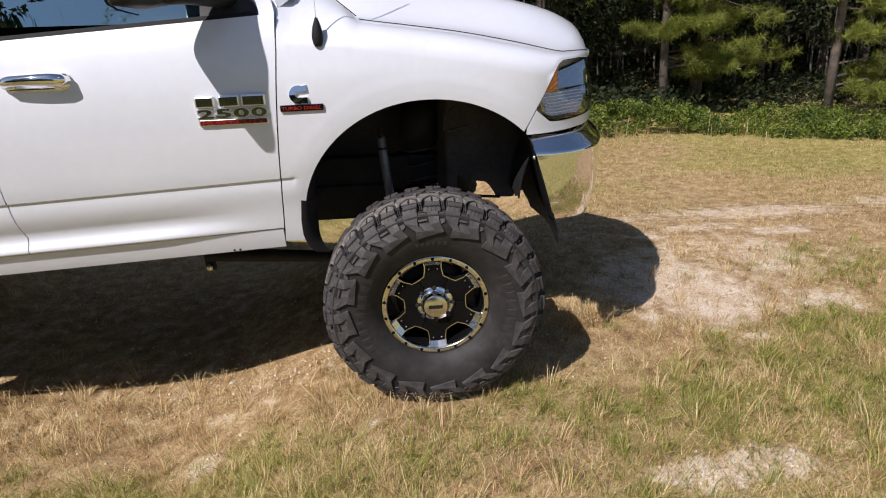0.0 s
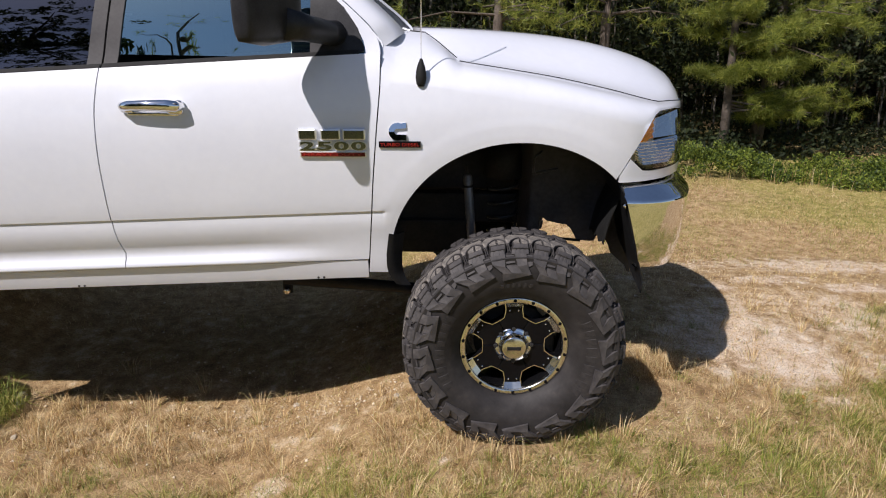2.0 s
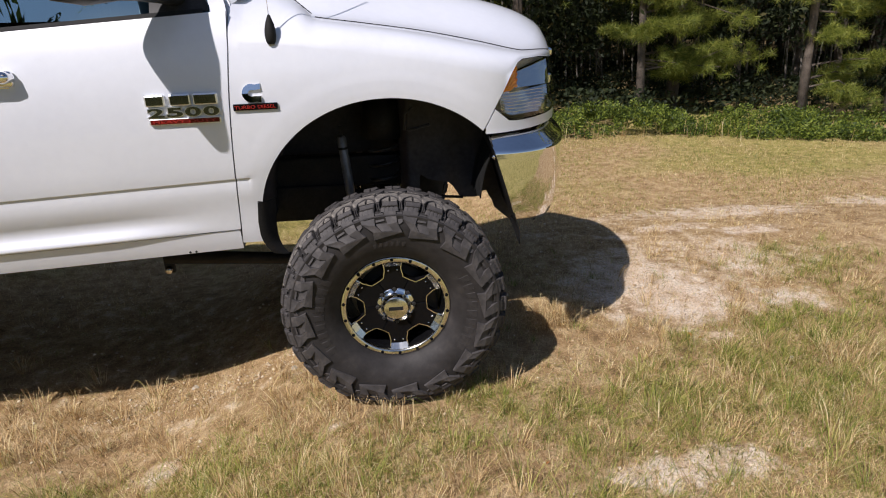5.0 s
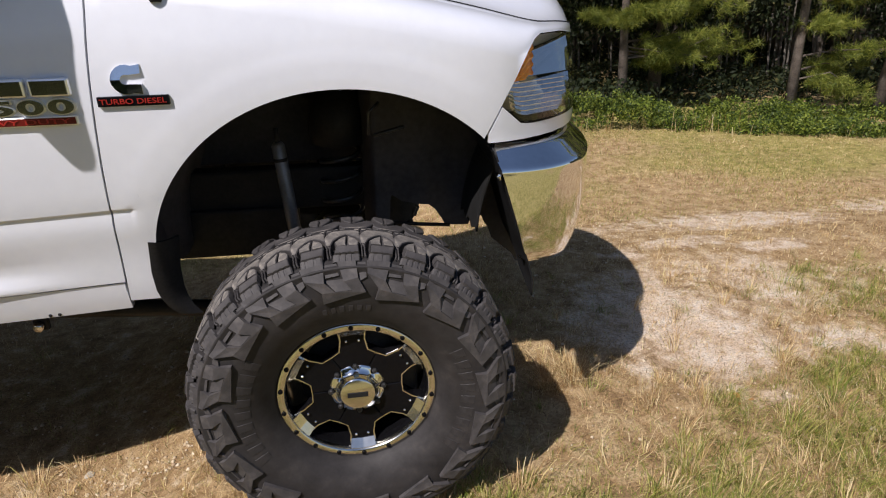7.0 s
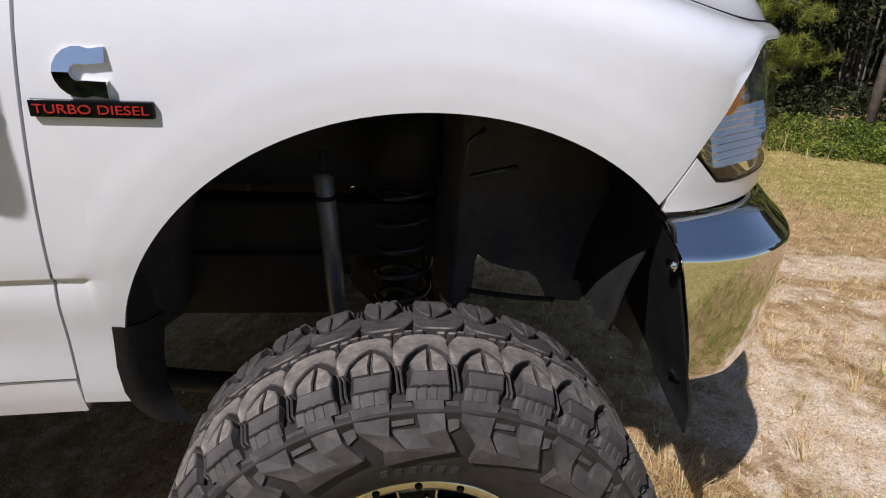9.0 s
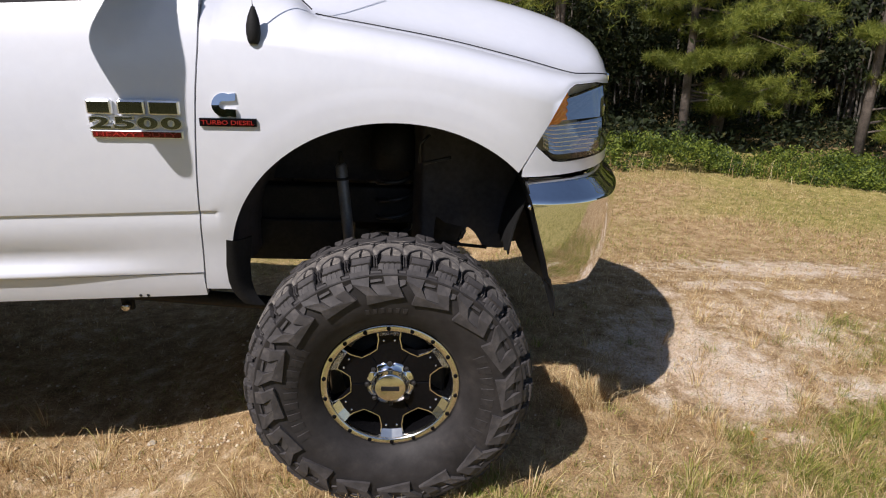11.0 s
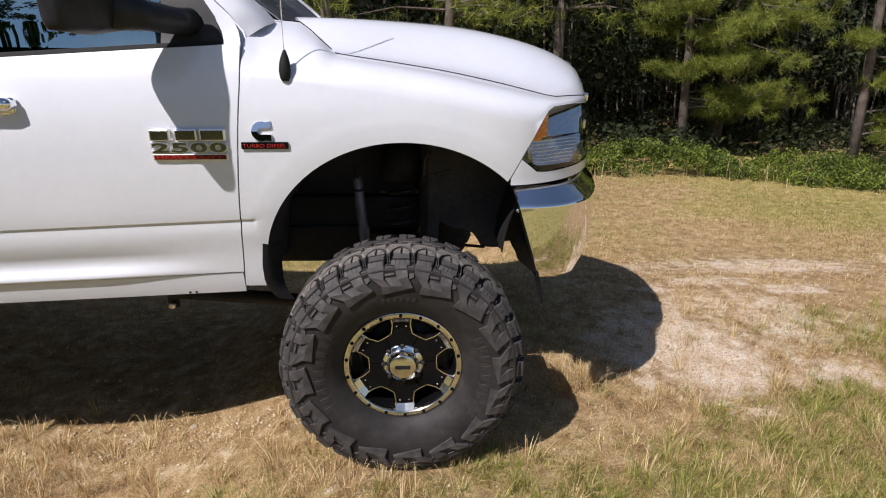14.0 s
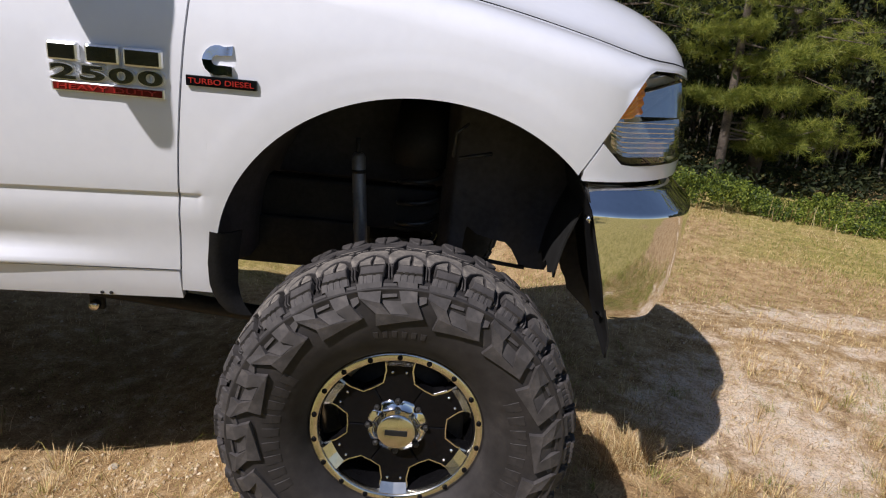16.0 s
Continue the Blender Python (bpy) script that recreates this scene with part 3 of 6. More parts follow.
sub("window", sheet("front_window", door_edge, 18, 10, MAT["window"], 0.0), front_doors, "tinted door glass")
sub("window_frame", sheet("window_frame", door_frame, 3, 16, MAT["paint"], 0.014), front_doors)
sub("window", sheet("rear_window", frame_piece(-2.40, -2.20, -1.706, -1.649, 2.00, 0.006), 10, 10, MAT["privacy"], 0.0), rear_doors, "dark privacy glass")
sub("window_pillar", sheet("b_pillar_front", frame_piece(-1.642, -1.588, -1.588, -1.533, 2.03), 4, 10, MAT["pillar"], 0.012), front_doors, "satin grey window pillar")
sub("window_pillar", sheet("b_pillar_rear", frame_piece(-1.708, -1.651, -1.650, -1.596, 2.03), 4, 10, MAT["pillar"], 0.012), rear_doors, "satin grey window pillar")


def belt_strip(x0, x1):
    def fn(u, v):
        x = lerp(x0, x1, u)
        z = belt_z(x) + lerp(-0.004, 0.014, v)
        return x, tumble(x, z) - 0.006, z
    return fn


sub("belt_moulding", sheet("belt_front", belt_strip(-1.644, -0.64), 20, 2, MAT["rubber_trim"], 0.008), front_doors, "black rubber belt moulding")
sub("belt_moulding", sheet("belt_rear", belt_strip(-2.42, -1.652), 14, 2, MAT["rubber_trim"], 0.008), rear_doors, "black rubber belt moulding")
both("c_pillar", sheet("c_pillar", frame_piece(-2.545, -2.42, -2.405, -2.205, 2.03), 6, 10, MAT["paint"], 0.02))


def a_pillar(u, v):
    z = lerp(1.640 + 0.045 * u, 2.06, v)
    x = door_front_x(z) + GAP + 0.10 * u
    return x, tumble(x, z) + 0.014 + 0.02 * u + 0.11 * u ** 5 + 0.03 * (1 - step(0.0, 0.2, v)), z + 0.012 * u


def hinge_jamb(u, v):
    # painted metal behind the seam between door and cowl
    z = lerp(1.50, 1.80, v)
    x = door_front_x(z) + lerp(-0.020, 0.008, u)
    k = step(1.58, 1.64, z)
    return x, lerp(skin_y(min(x, -0.56), min(z, 1.60)), tumble(x, max(z, 1.60)), k) + 0.036, z


both("hinge_jamb", sheet("hinge_jamb", hinge_jamb, 4, 20, MAT["paint"], 0.004))
both("a_pillar", sheet("a_pillar", a_pillar, 0, 18, MAT["paint"], 0.014, us=[0, 0.25, 0.5, 0.7, 0.82, 0.9, 0.96, 1.0]))


def roof(u, v):
    x = lerp(-2.44, -1.24, u)
    y = lerp(0.27, 2 * YC - 0.27, v)
    d = abs(y - YC) / (YC - 0.27)
    return x + 0.06 * (1 - d * d) * u, y, 2.015 + 0.085 * math.sqrt(max(0, 1 - d ** 3)) - 0.03 * (2 * u - 1) ** 2


part("roof", sheet("roof", roof, 12, 24, MAT["paint"], 0.02), truck)


def cab_back(u, v):
    y = lerp(0.10, 2 * YC - 0.10, u)
    z = lerp(0.62, 2.02, v)
    d = abs(y - YC) / 0.9
    return cab_rear_x(z) + 0.004, lerp(y, YC, 0.16 * step(1.5, 2.02, z)), z


part("cab_back_wall", sheet("cab_back", cab_back, 12, 16, MAT["paint"], 0.02, flip=True), truck)
part("rear_glass", box("rear_glass", (-2.575, 0.45, 1.62), (-2.568, 1.55, 1.92), MAT["privacy"]), truck, "dark rear cab glass")
part("cabin_floor", box("cabin_floor", (-2.50, 0.12, 0.70), (-0.60, 1.88, 0.74), MAT["seat"]), truck, "dark cabin floor")
part("dashboard", box("dashboard", (-0.95, 0.20, 1.30), (-0.62, 1.80, 1.58), MAT["seat"], 0.05), truck, "dark dashboard")
for sy in (0.55, 1.45):
    seat = part("seat", box("seat_base", (-1.70, sy - 0.26, 1.05), (-1.15, sy + 0.26, 1.22), MAT["seat"], 0.04), truck, "dark cloth seat")
    part("backrest", box("backrest", (-1.82, sy - 0.25, 1.15), (-1.68, sy + 0.25, 1.75), MAT["seat"], 0.04), seat)
    part("headrest", box("headrest", (-1.80, sy - 0.13, 1.76), (-1.71, sy + 0.13, 1.92), MAT["seat"], 0.03), seat)
rb = part("rear_bench", box("rear_bench", (-2.40, 0.25, 1.02), (-1.98, 1.75, 1.20), MAT["seat"], 0.04), truck, "dark cloth bench")
part("backrest", box("bench_back", (-2.50, 0.25, 1.15), (-2.38, 1.75, 1.75), MAT["seat"], 0.04), rb)
part("firewall", box("firewall", (-0.60, 0.15, 0.75), (-0.56, 1.85, 1.58), MAT["liner"]), truck, "dark bulkhead")


# cargo bed
def bed_low(x):
    d = abs(x + 3.80)
    base = 0.66
    return max(base, arch_z(x + 3.80)) if d < ARCH_A else base


def bed_side(u, v):
    x = lerp(-4.86, -2.60, u)
    z = lerp(bed_low(x), 1.50 + 0.03 * (x + 2.6) * -0.2, v)
    return x, skin_y(x, z), z


both("bed_side", sheet("bed_side", bed_side, 60, 20, MAT["paint"], 0.03))
part("bed_floor", box("bed_floor", (-4.84, 0.06, 0.98), (-2.62, 1.94, 1.02), MAT["plastic"]), truck, "black bed liner")
part("bed_front_wall", box("bed_front_wall", (-2.64, 0.06, 0.62), (-2.61, 1.94, 1.50), MAT["paint"], 0.004), truck)
part("tailgate", box("tailgate", (-4.90, 0.10, 0.86), (-4.84, 1.90, 1.50), MAT["paint"], 0.012), truck)
part("rear_bumper", box("rear_bumper", (-5.02, 0.02, 0.66), (-4.88, 1.98, 0.84), MAT["chrome"], 0.02), truck, "chrome rear bumper")
both("tail_lamp", box("tail_lamp", (-4.93, 0.012, 1.05), (-4.80, 0.10, 1.46), MAT["red"], 0.012), truck, "red tail lamp")


def rear_liner(u, v):
    x = lerp(-ARCH_A, ARCH_A, (1 - math.cos(math.pi * u)) / 2)
    z = arch_z(x) + 0.012
    return x - 3.80, lerp(skin_y(x - 3.8, z) + 0.034, 0.55, v), z


both("wheelhouse", box("wheelhouse", (-4.28, 0.12, 0.90), (-3.32, 0.14, 1.30), MAT["liner"], 0.004))
both("rear_wheel_well_liner", sheet("rear_liner", rear_liner, 24, 3, MAT["liner"], 0.006, flip=True))


# nose: lamp, filler panel, grille
def lamp_hi(x):
    return line(x, [(0.456, 1.238), (0.50, 1.316), (0.53, 1.370), (0.548, 1.397), (0.58, 1.412), (0.68, 1.412), (0.78, 1.396), (0.86, 1.37)])


def lamp_lo(x):
    return line(x, [(0.456, 1.233), (0.518, 1.184), (0.55, 1.179), (0.86, 1.179)])


def nose_pt(s, out=0.0):
    """Along the nose in plan: s = 0 at the rear of the lamp, 1 near the grille."""
    x = line(s, [(0, 0.455), (0.35, 0.60), (0.6, 0.72), (0.8, 0.80), (0.92, 0.838), (1.0, 0.852)])
    y = nose_in(x)
    dx = 0.01
    n = Vector((nose_in(x + dx) - nose_in(x - dx), -2 * dx))
    n.normalize()
    return x + n.x * out, y + n.y * out


def lamp_surface(inset, shrink=0.0):
    def fn(u, v):
        x, y = nose_pt(u * 0.995 + 0.0)
        lo, hi = lamp_lo(x) + shrink, lamp_hi(x) - shrink
        z = lerp(lo, max(lo, hi), v)
        xi, yi = nose_pt(u * 0.995, -inset)
        return xi, yi + nose_lean(x, z), z
    return fn


lamp_us = [0, 0.05, 0.1, 0.15, 0.2, 0.25, 0.3, 0.35, 0.4, 0.45, 0.5, 0.55, 0.6, 0.65, 0.7, 0.75, 0.8, 0.85, 0.9, 0.95, 1.0]
lamps = both("headlight", sheet("headlight_housing", lamp_surface(0.14, 0.002), 0, 12, MAT["lamp_metal"], 0.004, us=lamp_us), truck, "clear headlight with an amber reflector")
sub("lens", sheet("lens", lamp_surface(-0.002, 0.004), 0, 10, MAT["lens"], 0.0, us=lamp_us), lamps, "clear curved lens")


def lamp_rim(u, v):
    # a dark seal round the lens
    k = u * 4
    s = [0.0, 1.0, 1.0, 0.0, 0.0]
    i = min(3, int(k))
    f = k - i
    if i == 0:
        a, top = lerp(0, 1, f), 0
    elif i == 1:
        a, top = 1, f
    elif i == 2:
        a, top = lerp(1, 0, f), 1
    else:
        a, top = 0, 1 - f
    x, y = nose_pt(a * 0.995, 0.001 - 0.011 * v)
    xx, _ = nose_pt(a * 0.995)
    z = lerp(lamp_lo(xx), lamp_hi(xx), top)
    return x, y + nose_lean(xx, z), z


sub("lamp_seal", sheet("lamp_seal", lamp_rim, 80, 2, MAT["gloss_black"], 0.003), lamps)


def ribbed(u, v):
    k = min(v, 0.9999) * 8
    wave = 0.0085 * (k - math.floor(k))
    x, y = lerp(0.488, 0.735, u), lerp(0.112, 0.270, u) + wave * 0.5 - 0.062 * (1 - v)
    z = lerp(lamp_lo(x) + 0.014, 1.291, v)
    return x, max(y, nose_in(x) + nose_lean(x, z) + 0.016 + wave * 0.5), z


sub("ribbed_reflector", sheet("ribbed", ribbed, 12, 80, MAT["chrome"], 0.0, smooth=False), lamps, "ribbed chrome reflector")


def upper_reflector(u, v):
    x, y = lerp(0.560, 0.752, u), lerp(0.140, 0.285, u) + 0.080 * v
    z = lerp(1.295, lamp_hi(x) - 0.006, v)
    return x, max(y, nose_in(x) + nose_lean(x, z) + 0.018), z


sub("upper_reflector", sheet("upper_reflector", upper_reflector, 12, 10, MAT["chrome"], 0.0), lamps, "smooth chrome reflector")


def amber(u, v):
    s = lerp(0.11, 0.27, u)
    x0, _ = nose_pt(s)
    hi = lamp_hi(x0) - 0.010
    lo = max(1.294, hi - 0.06 - 0.03 * u)
    z = lerp(min(lo, hi - 0.004), hi, v)
    wave = 0.004 * math.sin(v * 2 * math.pi * 4)
    x, y = nose_pt(s, -0.014 + wave)
    return x, y + nose_lean(x, z), z


sub("amber_reflector", sheet("amber", amber, 12, 24, MAT["amber"], 0.003), lamps, "amber turn reflector")


def bowl(cx_s, cz, r, depth):
    x0, y0 = nose_pt(cx_s, -0.03)
    x1, y1 = nose_pt(cx_s, -0.13)
    c, d = Vector((x0, y0, cz)), (Vector((x0, y0, 0)) - Vector((x1, y1, 0))).normalized()
    side = Vector((-d.y, d.x, 0))
    def fn(u, v):
        a = 2 * math.pi * u
        q = v
        p = c + (side * math.cos(a) + Vector((0, 0, 1)) * math.sin(a)) * r * q - d * depth * (1 - q * q)
        return p
    return fn


sub("lamp_bowl", sheet("bowl_in", bowl(0.90, 1.30, 0.05, 0.05), 24, 6, MAT["chrome"], 0.0), lamps, "chrome lamp bowl")


def filler(u, v):
    x = line(u, [(0, 0.418), (0.1, 0.4555), (0.2, 0.518), (0.27, 0.56), (0.5, 0.70), (0.75, 0.81), (0.9, 0.845), (1, 0.858)])
    hi = line(x, [(0.418, 1.160), (0.4555, 1.231), (0.518, 1.180), (0.55, 1.175), (0.87, 1.175)])
    z = lerp(1.134, hi, v)
    return x, lerp(skin_y(x, max(z, 1.15)), nose_in(x), step(0.45, 0.60, x)), z


both("lamp_filler", sheet("lamp_filler", filler, 0, 8, MAT["paint"], 0.012, us=[0, 0.05, 0.1, 0.15, 0.2, 0.25, 0.32, 0.4, 0.5, 0.6, 0.7, 0.78, 0.85, 0.9, 0.95, 1]))


def grille_panel(u, v):
    y = lerp(0.56, 2 * YC - 0.56, u)
    return 0.812 - 0.03 * (2 * u - 1) ** 2 + 0.01 * v, y, lerp(1.15, 1.40, v)


grille = part("grille", sheet("grille_back", grille_panel, 12, 6, MAT["liner"], 0.01, flip=False), truck, "chrome crossbar grille")
part("grille_bar", box("grille_bar", (0.812, 0.58, 1.255), (0.845, 1.42, 1.305), MAT["chrome"], 0.01), grille, "chrome bar")
part("grille_bar", box("grille_post", (0.814, 0.965, 1.15), (0.848, 1.035, 1.40), MAT["chrome"], 0.01), grille, "chrome bar")
part("grille_bar", box("grille_top", (0.802, 0.56, 1.385), (0.840, 1.44, 1.425), MAT["chrome"], 0.012), grille, "chrome bar")
part("grille_bar", box("grille_bottom", (0.806, 0.56, 1.135), (0.840, 1.44, 1.165), MAT["chrome"], 0.01), grille, "chrome bar")


# chrome front bumper: a plan line and a section
BP = [(0.0, 0.430, -0.022), (0.15, 0.520, -0.018), (0.32, 0.625, 0.015), (0.48, 0.715, 0.085), (0.60, 0.775, 0.19), (0.72, 0.825, 0.34), (0.84, 0.868, 0.58), (1.0, 0.90, 1.0)]
BX = [(p[0], p[1]) for p in BP]
BY = [(p[0], p[2]) for p in BP]
BSEC = [(1.120, 0.085), (1.118, 0.052), (1.110, 0.042), (1.092, 0.022), (1.076, 0.002), (1.070, -0.006), (1.063, -0.0118), (1.055, -0.0128), (1.02, -0.0132), (0.95, -0.0118), (0.87, -0.0060), (0.80, 0.005), (0.745, 0.020), (0.720, 0.034), (0.710, 0.055), (0.713, 0.09)]


def bumper_pt(s, k):
    z, inn = BSEC[k]
    back = (1.118 - z) / 0.40 * 0.135
    s1 = lerp(back / 0.62, 1.0, s)
    x, y = curve(s1, BX), curve(s1, BY)
    dx = curve(min(1, s1 + 0.01), BX) - curve(max(0, s1 - 0.01), BX)
    dy = curve(min(1, s1 + 0.01), BY) - curve(max(0, s1 - 0.01), BY)
    n = Vector((dy, -dx)).normalized()
    zz = z + (0.035 * (1 - step(0.0, 0.5, s)) if z < 0.76 else 0)
    return x - n.x * inn, y - n.y * inn, zz


bus = [0, 0.01, 0.025] + [0.05 + 0.95 * i / 40 for i in range(41)]
bvs = [k / (len(BSEC) - 1) for k in range(len(BSEC))]
half_bumper = sheet("bumper_half", lambda u, v: bumper_pt(u, round(v * (len(BSEC) - 1))), 0, 0, MAT["chrome"], 0.006, us=bus, vs=bvs, flip=True)
bumper = part("front_bumper", half_bumper, truck, "polished chrome front bumper")
part("bumper_far_half", mirrored(half_bumper), bumper)


def splash(u, v):
    z = lerp(1.115, 0.645, u)
    zz = min(max(z, 0.705), 1.115)
    s = (1.118 - zz) / 0.40 * 0.135 / 0.62
    x, y = curve(s, BX), curve(s, BY)
    w = 0.020 + 0.006 * math.sin(u * 9) + 0.003 * math.sin(u * 31)
    return x + 0.004 + (0.010 - 0.3 * w) * v, y + 0.012 + 0.36 * v * (1 - 0.55 * step(0.80, 1.0, u)), z + 0.35 * w * v + 0.03 * v


sg = both("splash_guard", sheet("splash_guard", splash, 18, 4, MAT["plastic"], 0.005, flip=False), truck, "black plastic splash guard")
sub("bolt", tube("guard_bolt", [(0.447, -0.022, 1.043), (0.447, 0.004, 1.043)], [0.009, 0.009], MAT["chrome"], 8), sg, "small bright bolt")


def valance(u, v):
    y = lerp(0.25, 2 * YC - 0.25, u)
    return 0.80 - 0.10 * (2 * u - 1) ** 2, y, lerp(0.665, 0.74, v)


def skirt(u, v):
    # the torn lower edge of the front liner
    x = lerp(0.08, 0.63, u)
    low = line(x, [(0.08, 0.74), (0.160, 0.77), (0.166, 0.886), (0.205, 0.858), (0.296, 0.846), (0.322, 0.822), (0.346, 0.782), (0.356, 0.760), (0.437, 0.766), (0.444, 0.790), (0.487, 0.790), (0.496, 0.765), (0.513, 0.738), (0.525, 0.702), (0.56, 0.672), (0.60, 0.640), (0.615, 0.61), (0.63, 0.60)])
    return x, lerp(0.69, 0.36, step(0.03, 0.12, x)) + 0.010 * math.sin(x * 40) * (1 - v), lerp(low, 1.26, v)


both("liner_skirt", sheet("liner_skirt", skirt, 110, 6, MAT["liner"], 0.004), truck, "torn lower edge of the black liner")
part("valance", sheet("valance", valance, 20, 4, MAT["plastic"], 0.01), truck, "black plastic air dam")

# engine bay block, inner fender, frame and running gear
part("engine_bay", box("engine_bay", (-0.55, 0.72, 0.98), (0.80, 1.28, 1.55), MAT["liner"], 0.03), truck, "dark engine block and ancillaries")
both("inner_fender", box("inner_fender", (-0.52, 0.70, 0.93), (0.46, 0.73, 1.40), MAT["liner"], 0.004))
both("radiator_support", box("radiator_support", (0.46, 0.42, 0.95), (0.52, 0.95, 1.14), MAT["liner"], 0.01))
both("frame_rail", box("frame_rail", (-4.80, 0.52, 0.80), (0.12, 0.60, 0.95), MAT["frame_steel"], 0.01), truck, "black steel frame rail")
both("frame_bracket", box("frame_bracket", (-0.70, 0.50, 0.640), (-0.16, 0.62, 0.815), MAT["frame_steel"], 0.008), truck, "black steel frame bracket")
both("frame_horn", box("frame_horn", (0.10, 0.52, 0.900), (0.60, 0.60, 1.02), MAT["frame_steel"], 0.008), truck)
# full-width box added to stop sunlight through the gap between cab and bed
part("cab_gap_blocker", box("cab_gap_blocker", (-2.605, 0.12, 0.60), (-2.44, 1.88, 0.78), MAT["frame_steel"], 0.01), truck)
for fx in (-4.6, -3.2, -2.0, -0.95, 0.46):
    part("crossmember", box("crossmember", (fx - 0.06, 0.58, 0.80), (fx + 0.06, 1.42, 0.92), MAT["frame_steel"], 0.01), truck)
for ax in (WHEEL_X, -3.80):
    axle = part("axle", tube("axle_tube", [(ax, 0.10, AXLE_Z), (ax, 1.90, AXLE_Z)], 0.045, MAT["frame_steel"], 16), truck, "black steel axle")
    part("differential", tube("diff", [(ax - 0.16, 1.18, AXLE_Z), (ax - 0.08, 1.18, AXLE_Z), (ax + 0.08, 1.18, AXLE_Z), (ax + 0.15, 1.18, AXLE_Z)], [0.06, 0.14, 0.14, 0.07], MAT["frame_steel"], 20), axle)
# unseen tank, skid and muffler boxes, added to keep light from under the truck
part("tank_blocker", box("tank_blocker", (-3.15, 1.22, 0.50), (-1.95, 1.66, 0.82), MAT["frame_steel"], 0.06), truck, "black tank-shaped box added to block light under the truck")
part("skid_blocker", box("skid_blocker", (-1.85, 0.72, 0.52), (-0.95, 1.34, 0.60), MAT["frame_steel"], 0.02), truck)
part("muffler_blocker", box("muffler_blocker", (-2.75, 0.50, 0.52), (-2.05, 0.82, 0.72), MAT["frame_steel"], 0.06), truck)
part("drive_shaft", tube("drive_shaft", [(-3.62, 1.12, AXLE_Z + 0.02), (-1.3, 1.05, 0.72)], 0.045, MAT["frame_steel"], 14), truck)
part("transfer_case", box("transfer_case", (-1.75, 0.78, 0.60), (-1.05, 1.30, 0.95), MAT["frame_steel"], 0.05), truck)
part("exhaust_pipe", tube("exhaust", [(-4.7, 0.62, 0.82), (-3.9, 0.66, 0.86), (-2.4, 0.66, 0.62), (-0.9, 0.72, 0.66)], 0.05, MAT["frame_steel"], 14), truck)
both("radius_arm", tube("radius_arm", [(0.0, 0.42, AXLE_Z - 0.01), (-0.5, 0.44, 0.47), (-1.10, 0.50, 0.49)], [0.035, 0.03, 0.035], MAT["frame_steel"], 10), truck, "long black suspension arm")
both("arm_bushing", tube("bushing", [(-1.09, 0.455, 0.435), (-1.09, 0.477, 0.435)], [0.017, 0.017], MAT["machined"], 12), truck, "bare metal link end")
both("track_bar_bracket", box("link_bracket", (-1.115, 0.477, 0.412), (-1.065, 0.50, 0.53), MAT["frame_steel"], 0.006), truck)
both("liner_rail", tube("liner_rail", [(0.15, 0.355, 0.792), (0.27, 0.355, 0.774), (0.37, 0.355, 0.765)], 0.007, MAT["frame_steel"], 8), truck, "thin black rail below the torn liner")
# wall added inside the wheel well to shade the ground by the bumper
both("liner_shade_wall", sheet("liner_shade_wall", lambda u, v: (lerp(0.415, 0.475, v) - 0.012 * math.sin(math.pi * v), lerp(0.11, 0.355, u), lerp(0.83 + 0.012 * math.sin(u * 17), 1.06, v)), 10, 8, MAT["rubber_trim"], 0.006), truck, "black wall added in the wheel well to cast shade")
# plate added to block the sun between the tyre's and bumper's shadows
both("caliper_shade_plate", box("caliper_shade_plate", (0.12, 0.19, 0.665), (0.34, 0.34, 0.700), MAT["rubber_trim"], 0.014), truck, "black plate added behind the tyre to cast shade")
# unseen pan added to shade the ground beyond the nose
part("belly_shade_pan", sheet("belly_shade_pan", lambda u, v: (lerp(0.40, 0.74, u), lerp(1.25, 1.95, v), 0.70 + 0.03 * u + 0.006 * math.sin(u * 9) * math.sin(v * 11)), 10, 10, MAT["plastic"], 0.008), truck, "black pan added out of sight to cast shade under the engine")
# box added out of sight behind the tyre to stop sun through the arch
both("knuckle_shade_box", box("knuckle_shade_box", (-0.05, 0.16, 0.60), (0.28, 0.34, 0.68), MAT["frame_steel"], 0.015), truck, "black box added behind the tyre to block the sun")
part("track_bar", tube("track_bar", [(0.10, 0.45, 0.56), (0.10, 1.5, 0.70)], 0.02, MAT["frame_steel"], 10), truck)
part("tie_rod", tube("tie_rod", [(0.15, 0.22, 0.44), (0.15, 1.78, 0.44)], 0.018, MAT["frame_steel"], 10), truck)

shock_top, shock_low = Vector((-0.187, 0.33, 1.105)), Vector((-0.140, 0.30, 0.58))
mid = shock_top.lerp(shock_low, 0.50)
shock = both("shock_absorber", tube("shock_body", [shock_top.lerp(shock_low, 0.03), shock_top.lerp(shock_low, 0.05), mid, shock_low.lerp(mid, 0.2)], [0.014, 0.021, 0.021, 0.021], MAT["shock"], 20), truck, "grey tube shock absorber")
sub("stud", tube("stud", [shock_top + Vector((0, 0, 0.03)), shock_top.lerp(shock_low, 0.04)], 0.008, MAT["frame_steel"], 10), shock)
sub("piston_rod", tube("piston_rod", [shock_low.lerp(mid, 0.25), shock_low], 0.012, MAT["frame_steel"], 12), shock)
sub("dark_band", tube("dark_band", [shock_top.lerp(shock_low, 0.125), shock_top.lerp(shock_low, 0.145)], 0.0216, MAT["rubber_trim"], 20), shock, "dark printed band")
# plain upright bar where lettering runs down the body
d = (shock_low - shock_top).normalized()
